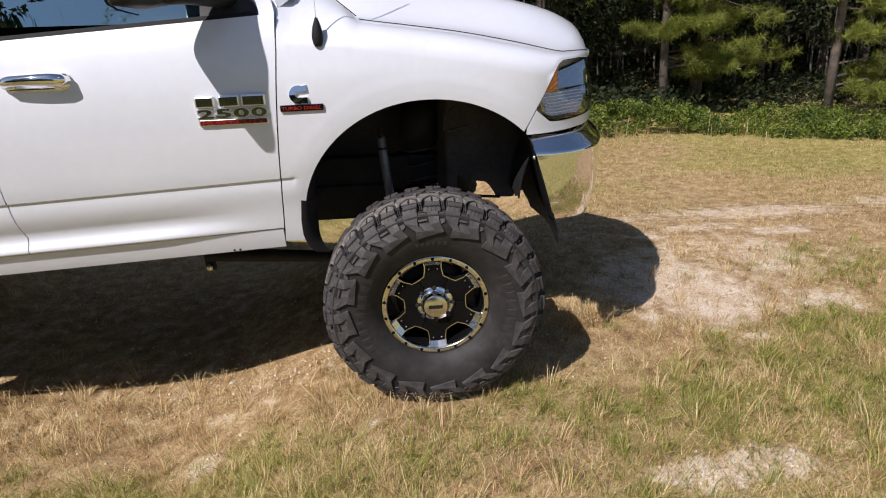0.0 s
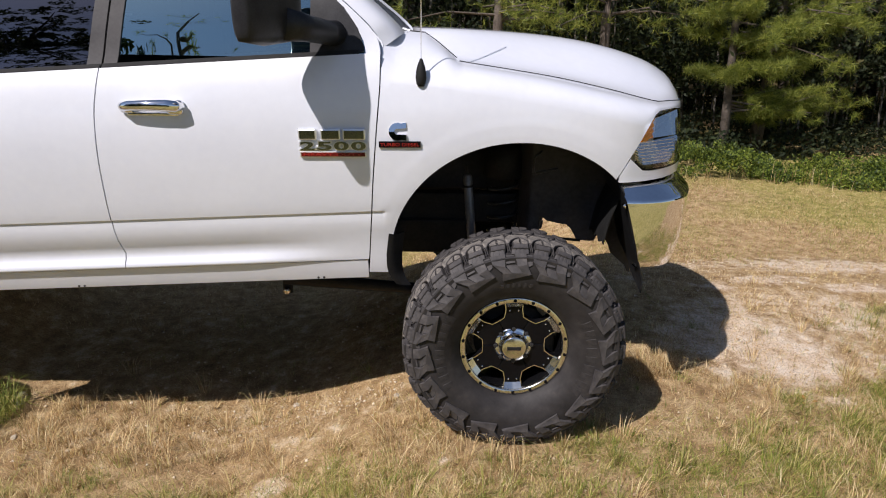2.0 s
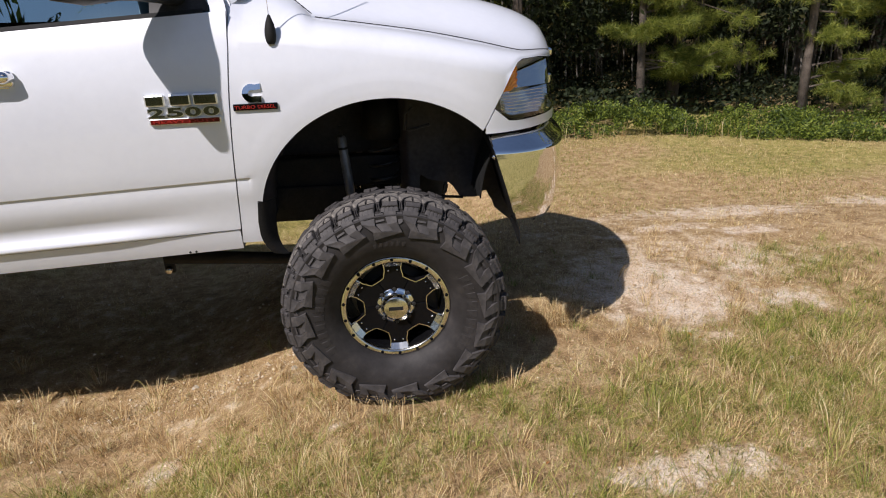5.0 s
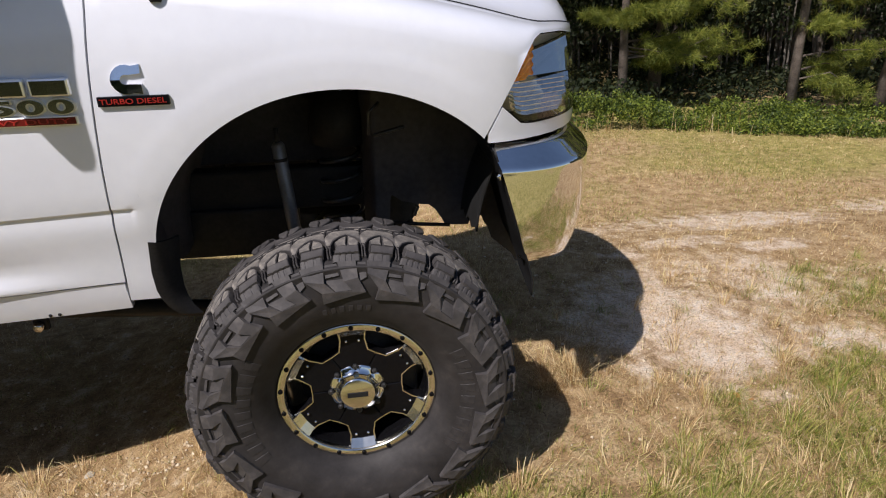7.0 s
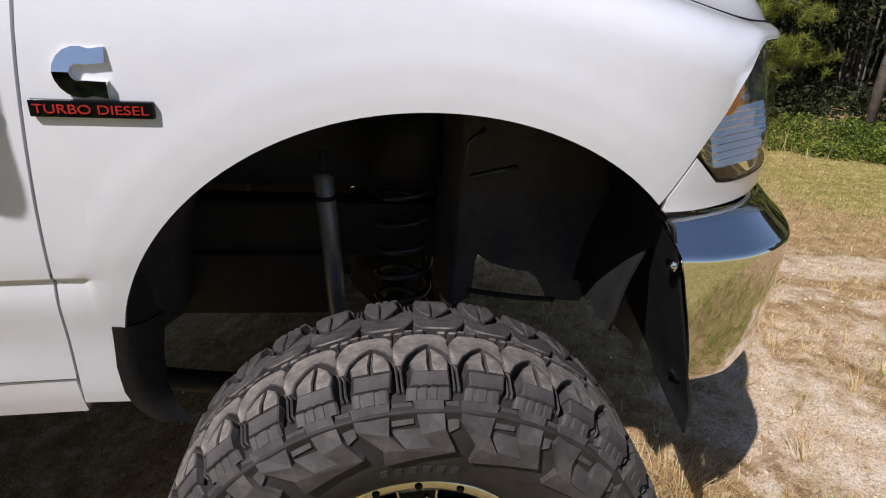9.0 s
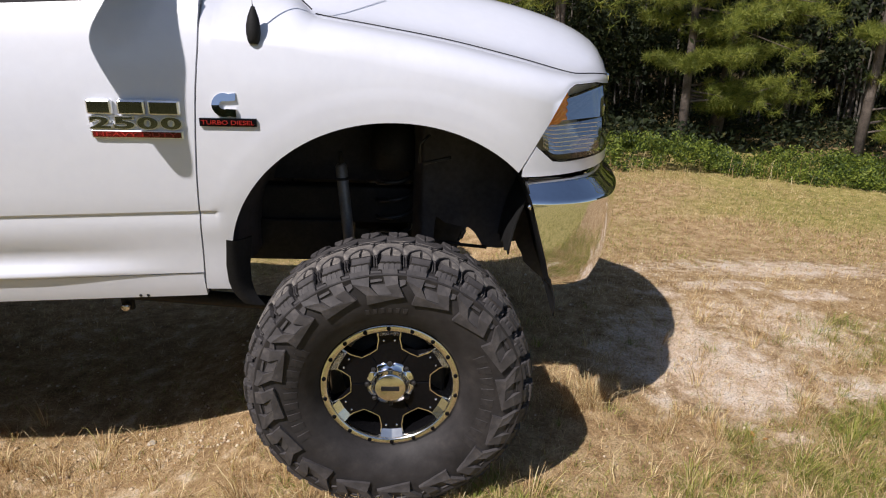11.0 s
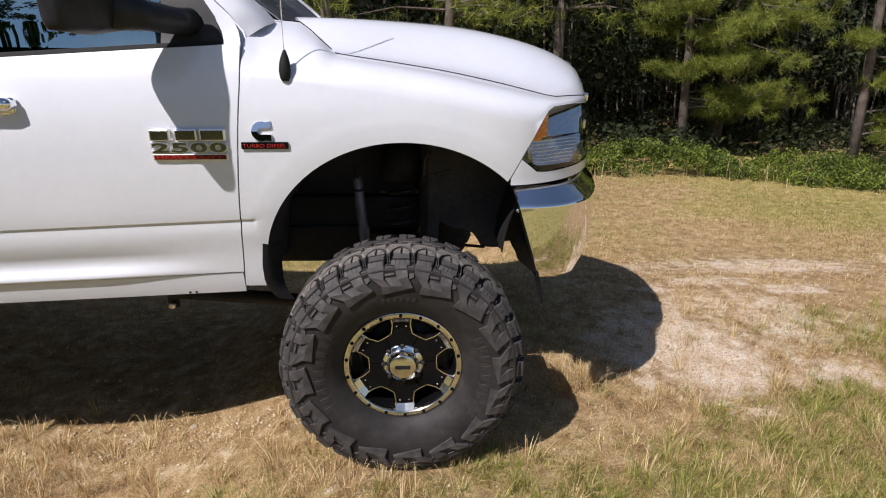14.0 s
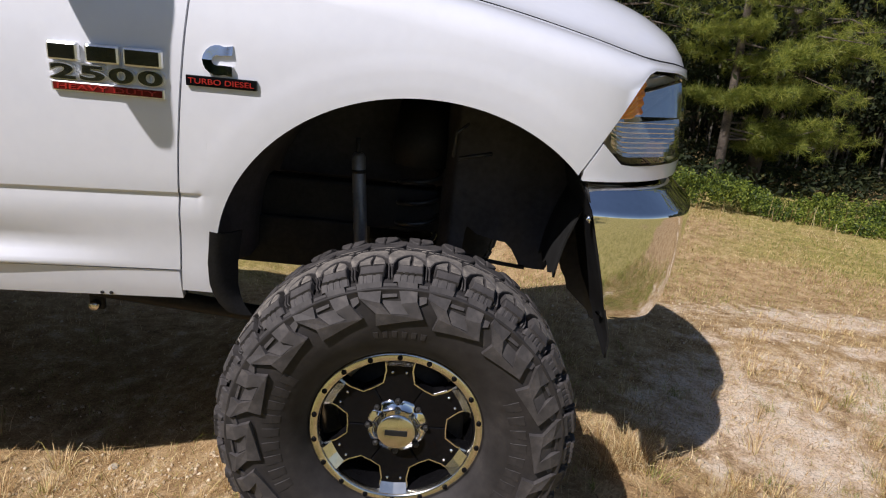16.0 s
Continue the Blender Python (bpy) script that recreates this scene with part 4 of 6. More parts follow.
sub("printed_bar", box("printed_bar", (-0.0035, -0.0225, 0.0), (0.0035, -0.020, 0.11), MAT["rubber_trim"], 0, Matrix.Translation(shock_top.lerp(shock_low, 0.42)) @ (-d).to_track_quat("Z", "Y").to_matrix().to_4x4()), shock, "dark printed bar")

coil = []
for i in range(0, 7 * 20 + 1):
    a = 2 * math.pi * i / 20
    coil.append((0.005 + 0.068 * math.cos(a), 0.52 + 0.068 * math.sin(a), 0.58 + 0.50 * i / 140))
both("coil_spring", tube("coil_spring", coil, 0.0085, MAT["spring"], 8), truck, "dark steel coil spring")
both("spring_tower", tube("spring_tower", [(0.005, 0.53, 1.04), (0.005, 0.53, 1.12), (0.005, 0.60, 1.22)], [0.10, 0.10, 0.09], MAT["frame_steel"], 18), truck)
both("brake_line", tube("brake_line", [(0.13, 0.40, 0.72), (0.115, 0.42, 0.90), (0.10, 0.50, 1.06), (0.16, 0.50, 1.18), (0.20, 0.48, 1.22)], 0.006, MAT["rubber_trim"], 8), truck, "thin brake hose")
both("harness_clip", tube("harness", [(0.095, 0.20, 1.128), (0.097, 0.20, 1.195), (0.130, 0.20, 1.225)], 0.005, MAT["spring"], 8), truck, "bent wire clip")
both("harness_rod", tube("harness_rod", [(0.110, 0.22, 1.122), (0.205, 0.22, 1.145)], 0.006, MAT["spring"], 8), truck)


# wheels
def wheel_profile():
    """The tyre's section from the outer bead over the tread to the inner bead: (radius, y)."""
    half = [(0.228, 0.078), (0.236, 0.098), (0.250, 0.118), (0.275, 0.138), (0.305, 0.152), (0.335, 0.159), (0.365, 0.161), (0.392, 0.159), (0.413, 0.154), (0.430, 0.146), (0.441, 0.131), (0.4475, 0.105), (0.449, 0.07), (0.450, 0.035), (0.4502, 0.0)]
    return [(r, -y) for r, y in half] + [(r, y) for r, y in half[-2::-1]]


PROF = wheel_profile()
SLEN = [0.0]
for a, b in zip(PROF, PROF[1:]):
    SLEN.append(SLEN[-1] + math.hypot(b[0] - a[0], b[1] - a[1]))


def on_tyre(theta, s, h=0.0):
    """A point of the tyre: angle, way along the section, height above the carcass."""
    r = float(np.interp(s, SLEN, [p[0] for p in PROF]))
    y = float(np.interp(s, SLEN, [p[1] for p in PROF]))
    e = 0.006
    dr = float(np.interp(s + e, SLEN, [p[0] for p in PROF])) - float(np.interp(s - e, SLEN, [p[0] for p in PROF]))
    dy = float(np.interp(s + e, SLEN, [p[1] for p in PROF])) - float(np.interp(s - e, SLEN, [p[1] for p in PROF]))
    n = math.hypot(dr, dy) or 1.0
    nr, ny = dy / n, -dr / n
    rr, yy = r + nr * h, y + ny * h
    return Vector((rr * math.cos(theta), yy, rr * math.sin(theta)))


S_MID = SLEN[14]


def s_at(r):
    """Way along the section at radius r on the outer side."""
    return float(np.interp(r, [p[0] for p in PROF[:15]], SLEN[:15]))


def s_across(y):
    """Way along the section at a distance y outboard of the middle of the tread."""
    return float(np.interp(-y, [p[1] for p in PROF[8:15]], SLEN[8:15]))


def lug(out, spans, low=-0.004, bevel=0.0022, slots=0):
    """A block standing on the tyre. spans: rows of (s, left angle, right angle, height)."""
    verts, faces, tops = out
    b = len(verts)
    n = len(spans)
    for s, l, r, h in spans:
        rad = max(0.2, float(np.interp(s, SLEN, [p[0] for p in PROF])))
        e = bevel / rad
        verts += [on_tyre(l, s, low), on_tyre(l + e * 0.3, s, h - bevel), on_tyre(l + e * 1.3, s, h), on_tyre(r - e * 1.3, s, h), on_tyre(r - e * 0.3, s, h - bevel), on_tyre(r, s, low)]
    for i in range(n - 1):
        for k in range(5):
            faces.append((b + i * 6 + k, b + i * 6 + k + 1, b + (i + 1) * 6 + k + 1, b + (i + 1) * 6 + k))
            tops.append(k == 2)
    faces.append(tuple(b + k for k in range(5, -1, -1)))
    tops.append(False)
    faces.append(tuple(b + (n - 1) * 6 + k for k in range(6)))
    tops.append(False)


# the raised sidewall pattern of one pitch, as quads of (share of the pitch, radius)
SIDE_PLATE = [((-0.20, 0.436), (0.15, 0.436), (0.11, 0.400), (-0.185, 0.414)), ((-0.185, 0.414), (0.11, 0.400), (0.26, 0.373), (0.03, 0.377)), ((0.03, 0.377), (0.26, 0.373), (0.42, 0.353), (0.0, 0.345)),
              ((0.26, 0.373), (0.56, 0.373), (0.80, 0.368), (0.42, 0.353)), ((0.43, 0.398), (0.66, 0.405), (0.80, 0.368), (0.56, 0.373)), ((0.36, 0.436), (0.63, 0.436), (0.66, 0.405), (0.43, 0.398))]
SIDE_SHELF = [((0.165, 0.436), (0.345, 0.436), (0.36, 0.412), (0.145, 0.410))]
SIDE_STEP = [((0.65, 0.436), (0.78, 0.436), (0.80, 0.405), (0.69, 0.395))]


def relief(out, quads, h, place):
    """Flat-topped relief with sloping flanks; place maps (share, radius, height) to a point."""
    verts, faces, tops = out
    heights = h if callable(h) else (lambda q: h)
    count = collections.Counter(frozenset((q[i], q[(i + 1) % 4])) for q in quads for i in range(4))
    for q in quads:
        b = len(verts)
        verts += [place(a, r, heights((a, r))) for a, r in q]
        faces.append((b, b + 1, b + 2, b + 3))
        tops.append(False)
        ca, cr = sum(p[0] for p in q) / 4, sum(p[1] for p in q) / 4
        for i in range(4):
            p, n = q[i], q[(i + 1) % 4]
            if count[frozenset((p, n))] == 1:
                b = len(verts)
                verts += [place(*p, heights(p)), place(*n, heights(n))]
                verts += [place(a + (a - ca) * 0.05, r + (r - cr) * 0.05, -0.002) for a, r in (n, p)]
                faces.append((b + 1, b, b + 3, b + 2))
                tops.append(False)


def tread_mesh(name, out):
    """A mesh whose worn outboard upper faces carry the dusty tread material."""
    verts, faces, tops = out
    me = mesh_from(name, verts, faces, MAT["flank"])
    me.materials.append(MAT["tread"])
    flags = [0] * len(faces)
    for k, (f, t) in enumerate(zip(faces, tops)):
        if t:
            c = sum((Vector(verts[v]) for v in f), Vector()) / len(f)
            # inboard tops keep the darker rubber, standing in for shade under the fender
            flags[k] = int(math.hypot(c.x, c.z) > 0.4715 and c.y < 0.02)
    me.polygons.foreach_set("material_index", flags)
    me.update()
    return me


TREAD_N = 16


def build_tyre():
    """The carcass, and the blocks of one pitch that stand on it, all about the wheel's axle."""
    P = 2 * math.pi / TREAD_N
    W = P / 2
    t0 = radians(100.0)
    foot, brow = s_at(0.4365), s_at(0.4425)
    A = s_across
    # flank and cap of the two shoulder lugs of a pitch: (way, left, right, height), in shares of half a pitch
    plain_flank = [(foot, -0.42, 0.41, 0.009), (brow, -0.39, 0.40, 0.0165), (A(0.126), -0.33, 0.38, 0.0235), (A(0.106), -0.27, 0.36, 0.0282)]
    plain_cap = [(A(0.1055), -0.27, 0.36, 0.0284), (A(0.088), -0.31, 0.38, 0.0292), (A(0.070), -0.20, 0.30, 0.0290), (A(0.054), -0.04, 0.14, 0.0282)]
    step_flank = [(foot, -0.37, 0.31, 0.009), (brow, -0.35, 0.31, 0.0160), (A(0.125), -0.31, 0.33, 0.0215)]
    step_face = [(A(0.1245), -0.29, 0.35, 0.0228), (A(0.103), -0.28, 0.38, 0.0258)]
    step_cap = [(A(0.1015), -0.31, 0.39, 0.0285), (A(0.084), -0.33, 0.37, 0.0292), (A(0.067), -0.21, 0.29, 0.0288), (A(0.053), -0.04, 0.13, 0.0280)]
    # a hood of two legs and a crown round each cap
    hood_left = [(A(0.082), -0.57, -0.42, 0.0200), (A(0.068), -0.60, -0.33, 0.0270), (A(0.050), -0.60, -0.14, 0.0285), (A(0.0385), -0.58, 0.05, 0.0285)]
    hood_right = [(A(0.078), 0.45, 0.52, 0.0210), (A(0.066), 0.41, 0.50, 0.0270), (A(0.050), 0.24, 0.45, 0.0285), (A(0.0385), 0.07, 0.42, 0.0285)]
    hood_crown = [(A(0.038), -0.58, 0.42, 0.0286), (A(0.026), -0.50, 0.44, 0.0288), (A(0.014), -0.40, 0.34, 0.0286), (A(0.009), -0.18, 0.20, 0.0275)]
    tie = [(brow, 0.44, 0.60, 0.0085), (A(0.120), 0.44, 0.58, 0.0150), (A(0.090), 0.43, 0.57, 0.0185), (A(0.076), 0.40, 0.46, 0.0200)]
    centre = [(A(0.006), 0.24, 0.62, 0.0270), (A(0.0), 0.26, 0.66, 0.0275)]


    def spans(rows, t, lo=0.0, hi=1.0, far=False):
        """Rows set at the angle t, or a share lo..hi of their width; the inner side is the same, a quarter pitch on."""
        got = [(a, t - lerp(l, r, hi) * W, t - lerp(l, r, lo) * W, h) for a, l, r, h in rows]
        return [(2 * S_MID - a, -r + P * 0.25, -l + P * 0.25, h) for a, l, r, h in got][::-1] if far else got

    def place(a, r, h):
        return on_tyre(t0 - a * P, s_at(r), h)

    def block(out, stepped, t, far=False):
        flank, cap = (step_flank, step_cap) if stepped else (plain_flank, plain_cap)
        lug(out, spans(flank, t, far=far))
        # the cap is cut by one sipe
        lug(out, spans(cap, t, 0.0, 0.475, far), 0.014)
        lug(out, spans(cap, t, 0.525, 1.0, far), 0.014)
        lug(out, spans([(a, l, r, 0.0225) for a, l, r, h in cap], t, far=far))
        if stepped:
            lug(out, spans(step_face, t, far=far), 0.008)
            for lo, hi in ((0.06, 0.24), (0.34, 0.62), (0.72, 0.94)):
                lug(out, spans([(a, l, r, h + 0.0012) for a, l, r, h in flank[:2]], t, lo, hi, far), 0.004, 0.0010)
        else:
            for lo, hi in ((0.04, 0.25), (0.31, 0.47), (0.53, 0.69), (0.75, 0.96)):
                lug(out, spans([(a, l, r, h + 0.0014) for a, l, r, h in flank[:3]], t, lo, hi, far), 0.004, 0.0010)

    def hood_block(out, t, far=False):
        for rows in (hood_left, hood_right, hood_crown):
            lug(out, spans(rows, t, far=far))

    def tie_bar(out, t, far=False):
        lug(out, spans(tie, t, 0.0, 0.42, far))
        lug(out, spans(tie, t, 0.58, 1.0, far))

    made = {}
    for key, build in (("step_block", lambda o: block(o, True, t0)), ("plain_block", lambda o: block(o, False, t0)), ("hood_block", lambda o: hood_block(o, t0)), ("tie_bar", lambda o: tie_bar(o, t0))):
        out = ([], [], [])
        build(out)
        made[key] = tread_mesh(key, out)
    # the sidewall block of a pitch, with its pocket
    out = ([], [], [])
    relief(out, SIDE_PLATE, lambda p: 0.0130 if p[1] > 0.36 else 0.0095, place)
    relief(out, SIDE_SHELF, 0.0050, place)
    relief(out, SIDE_STEP, 0.0055, place)
    b = len(out[0])
    out[0].extend(place(a, r, h) for a, r, h in ((0.12, 0.404, 0.001), (0.42, 0.402, 0.001), (0.555, 0.374, 0.0115), (0.265, 0.374, 0.0115)))
    out[1].append((b, b + 1, b + 2, b + 3))
    out[2].append(False)
    made["sidewall_block"] = tread_mesh("sidewall_block", out)
    # the inboard half of the tread, which the rest hides
    out = ([], [], [])
    for i in range(TREAD_N):
        for q in (0, 1):
            t = t0 + i * P - q * W
            block(out, q == 0, t, True)
            hood_block(out, t, True)
            tie_bar(out, t, True)
            for far in (False, True):
                lug(out, spans(centre, t, 0.0, 0.48, far))
                lug(out, spans(centre, t, 0.52, 1.0, far))
    made["inner_tread"] = tread_mesh("inner_tread", out)
    # carcass with a ridge round the upper sidewall
    verts, faces = [], []
    seg = 144
    prof = PROF[:9] + [(0.4285, -0.1560), (0.4325, -0.1570), (0.4345, -0.1545), (0.4350, -0.1430)] + PROF[10:]
    for i in range(seg):
        a = 2 * math.pi * i / seg
        for r, y in prof:
            verts.append(Vector((r * math.cos(a), y, r * math.sin(a))))
    w = len(prof)
    for i in range(seg):
        j = (i + 1) % seg
        for k in range(w - 1):
            faces.append((i * w + k, i * w + k + 1, j * w + k + 1, j * w + k))
    made["tyre"] = mesh_from("tyre", verts, faces, MAT["rubber"], True)
    return made


def ring(name, prof, mat, seg=96, smooth=True):
    """A turned part about the wheel's axle: prof rows of (radius, y)."""
    verts = [(r * math.cos(2 * math.pi * i / seg), y, r * math.sin(2 * math.pi * i / seg)) for i in range(seg) for r, y in prof]
    w = len(prof)
    faces = [(i * w + k, i * w + k + 1, ((i + 1) % seg) * w + k + 1, ((i + 1) % seg) * w + k) for i in range(seg) for k in range(w - 1)]
    return mesh_from(name, verts, faces, mat, smooth)


def polar(r, deg, y):
    return Vector((r * math.cos(radians(deg)), y, r * math.sin(radians(deg))))


def slab(name, outline, y0, y1, mat, shrink=0.0):
    """A flat plate with the outline (r, degrees), from y0 in front to y1 behind."""
    a = [polar(r, d, y0) for r, d in outline]
    c = sum(a, Vector()) / len(a)
    if shrink:
        a2 = [p + (c - p).normalized() * shrink for p in a]
        a = [Vector((p.x, y0 + shrink, p.z)) for p in a]
        verts = [Vector((p.x, y0, p.z)) for p in a2] + a + [Vector((p.x, y1, p.z)) for p in a]
    else:
        verts = a + [Vector((p.x, y1, p.z)) for p in a]
    n = len(outline)
    faces = [tuple(range(n))]
    rows = len(verts) // n
    for k in range(rows - 1):
        for i in range(n):
            j = (i + 1) % n
            faces.append((k * n + i, (k + 1) * n + i, (k + 1) * n + j, k * n + j))
    faces.append(tuple(range((rows - 1) * n + n - 1, (rows - 1) * n - 1, -1)))
    return mesh_from(name, verts, faces, mat)


TYRE = build_tyre()
BARREL = ring("barrel", [(0.212, -0.088), (0.206, -0.080), (0.202, -0.06), (0.198, -0.01), (0.195, 0.08), (0.205, 0.12), (0.228, 0.13), (0.232, 0.115)], MAT["gloss_black"])
RIM_RING = ring("rim_ring", [(0.232, -0.074), (0.2345, -0.088), (0.2325, -0.095), (0.228, -0.098), (0.2115, -0.098), (0.2085, -0.094), (0.206, -0.080)], MAT["machined"])
HUBPLATE = ring("hub_plate", [(0.0, -0.060), (0.05, -0.060), (0.088, -0.060), (0.120, -0.060), (0.122, -0.045), (0.0, -0.045)], MAT["gloss_black"], 72)
SPOKE = slab("spoke", [(0.206, -11.5), (0.206, -4), (0.206, 4), (0.206, 11.5), (0.172, 12.3), (0.138, 18), (0.1335, 29.9), (0.055, 29.5), (0.055, -29.5), (0.1335, -29.9), (0.138, -18), (0.172, -12.3)], -0.072, -0.035, MAT["gloss_black"], 0.003)
def spoke_end():
    o = [(0.2062, 10.6, -0.0945), (0.2062, 0, -0.0945), (0.2062, -10.6, -0.0945), (0.184, -11.0, -0.0755), (0.183, 0, -0.0755), (0.184, 11.0, -0.0755)]
    verts = [polar(r, d, y) for r, d, y in o] + [polar(r, d, -0.066) for r, d, y in o]
    faces = [(0, 1, 4, 5), (1, 2, 3, 4)] + [(i, i + 6, (i + 1) % 6 + 6, (i + 1) % 6) for i in range(6)]
    return mesh_from("spoke_end", verts, faces, MAT["machined"])


SPOKE_END = spoke_end()


def outline_strip(sign):
    a = [(0.206, 11.5), (0.172, 12.3), (0.138, 18), (0.1335, 30)]
    b = [(0.206, 10.4), (0.171, 11.0), (0.1355, 16.9), (0.1300, 30)]
    verts = []
    for y in (-0.0745, -0.070):
        verts += [polar(r, d * sign, y) for r, d in a] + [polar(r, d * sign, y) for r, d in b]
    faces = []
    for i in range(3):
        faces += [(i, i + 1, 4 + i + 1, 4 + i), (8 + i, 8 + 4 + i, 8 + 4 + i + 1, 8 + i + 1), (i, 8 + i, 8 + i + 1, i + 1), (4 + i, 4 + i + 1, 12 + i + 1, 12 + i)]
    return mesh_from("edge", verts, [f if sign > 0 else f[::-1] for f in faces], MAT["machined"])


EDGES = [outline_strip(1), outline_strip(-1)]
def crown_cap():
    """The chrome cap: a round nose whose skirt is scalloped round the wheel nuts."""
    prof = [(0.0, -0.1045), (0.044, -0.1045), (0.0485, -0.1025), (0.0515, -0.098), (0.0555, -0.088), (0.062, -0.079), (0.072, -0.0735), (0.080, -0.0720), (0.081, -0.064)]
    seg, verts, faces = 128, [], []
    for i in range(seg):
        a = 2 * math.pi * i / seg
        notch = max(0.0, math.cos(8 * a)) ** 1.5
        for r, y in prof:
            k = step(0.058, 0.080, r)
            verts.append(((r - 0.017 * notch * k) * math.cos(a), y - 0.004 * notch * k, (r - 0.017 * notch * k) * math.sin(a)))
    w = len(prof)
    for i in range(seg):
        for k in range(w - 1):
            faces.append((i * w + k, i * w + k + 1, ((i + 1) % seg) * w + k + 1, ((i + 1) % seg) * w + k))
    return mesh_from("center_cap", verts, faces, MAT["chrome"], True)


CAP = crown_cap()
CAP_FACE = ring("cap_face", [(0.0, -0.1065), (0.046, -0.1060), (0.050, -0.1035)], MAT["machined"], 48)
BOLT = ring("rim_bolt", [(0.0, -0.1030), (0.0030, -0.1022), (0.0060, -0.1028), (0.0070, -0.1010), (0.0074, -0.097)], MAT["gloss_black"], 10)
NUT = ring("lug_nut", [(0.0, -0.082), (0.005, -0.082), (0.0075, -0.079), (0.0085, -0.060)], MAT["spring"], 6, False)
RIVET = ring("spoke_rivet", [(0.0, -0.0865), (0.003, -0.086), (0.0042, -0.082)], MAT["chrome"], 8)
BAR = box("cap_bar", (-0.030, -0.1085, -0.008), (0.030, -0.104, 0.008), MAT["rubber_trim"], 0.001)
DISC = ring("brake_disc", [(0.06, -0.012), (0.165, -0.012), (0.168, -0.004), (0.165, 0.006), (0.06, 0.006)], MAT["frame_steel"], 48)
CALIPER = box("brake_caliper", (0.10, -0.03, -0.07), (0.185, 0.05, 0.07), MAT["frame_steel"], 0.012)


# raised lettering on the sidewall becomes plain bars of its size
def sidewall_bar(half, r0, r1, h):
    verts, faces, tops = [], [], []
    lug((verts, faces, tops), [(s_at(r0), -half * 0.93, half * 0.93, h * 0.8), (s_at((r0 + r1) / 2), -half * 0.97, half * 0.97, h), (s_at(r1), -half, half, h * 0.8)], -0.001, 0.0012)
    return mesh_from("sidewall_bar", verts, faces, MAT["rubber"])


BAR_BIG, BAR_SMALL = sidewall_bar(0.043, 0.298, 0.338, 0.0016), sidewall_bar(0.022, 0.305, 0.322, 0.002)


def make_wheel(x, y, turn, far):
    m = pose(x, y, AXLE_Z, 0, 0, 180 if far else 0) @ pose(0, 0, 0, 0, turn, 0)
    w = part("wheel", BARREL, truck, "black alloy wheel with a polished bolted ring")
    w.matrix_basis = truck.matrix_basis.inverted() @ m
    w.matrix_parent_inverse = Matrix()
    part("tyre", TYRE["tyre"], w, "black mud-terrain tyre with dusty worn tread blocks")
    tagged(part("inner_tread", TYRE["inner_tread"], w), kind="stuff")
    for k in range(2 * TREAD_N):
        for name, me in (("tread_block", TYRE["plain_block" if k % 2 else "step_block"]), ("tread_hood", TYRE["hood_block"]), ("tie_bar", TYRE["tie_bar"])):
            part(name, me, w).matrix_basis = pose(0, 0, 0, 0, 180 / TREAD_N * k, 0)
    for k in range(TREAD_N):
        part("sidewall_block", TYRE["sidewall_block"], w).matrix_basis = pose(0, 0, 0, 0, 360 / TREAD_N * k, 0)
    for me, first, gap, count in ((BAR_BIG, 24, 7.4, 9), (BAR_BIG, 207, 7.4, 9), (BAR_SMALL, 101, 4.2, 6)):
        for k in range(count):
            o = part("sidewall_bar", me, w)
            o.matrix_basis = pose(0, 0, 0, 0, -(first - gap * k), 0)
    part("rim_ring", RIM_RING, w, "polished rim ring")
    part("hub_plate", HUBPLATE, w)
    part("center_cap", CAP, w, "chrome centre cap")
    part("cap_face", CAP_FACE, w)
    b = part("cap_bar", BAR, w, "dark bar on the centre cap")
    b.matrix_basis = pose(0, 0, 0, 0, -turn, 0)
    part("brake_disc", DISC, w)
    c = part("brake_caliper", CALIPER, w)
    for k in range(6):
        for name, me in (("spoke", SPOKE), ("spoke_end", SPOKE_END), ("spoke_edge", EDGES[0]), ("spoke_edge", EDGES[1])):
            o = part(name, me, w)
            o.matrix_basis = pose(0, 0, 0, 0, -60 * k - 30, 0)
        for dd in (-6.3, 6.3):
            o = part("spoke_rivet", RIVET, w)
            o.matrix_basis = Matrix.Translation(polar(0.166, 60 * k + 30 + dd, 0.006))
    for k in range(18):
        o = part("rim_bolt", BOLT, w)
        o.matrix_basis = Matrix.Translation(polar(0.220, 20 * k + 10, 0))
    for k in range(8):
        o = part("lug_nut", NUT, w)
        o.matrix_basis = Matrix.Translation(polar(0.078, 45 * k, 0))
    return w


make_wheel(WHEEL_X, -0.029, -1.8, False)
make_wheel(-3.80, -0.029, 17, False)
make_wheel(WHEEL_X, 2 * YC + 0.029, 41, True)
make_wheel(-3.80, 2 * YC + 0.029, 8, True)


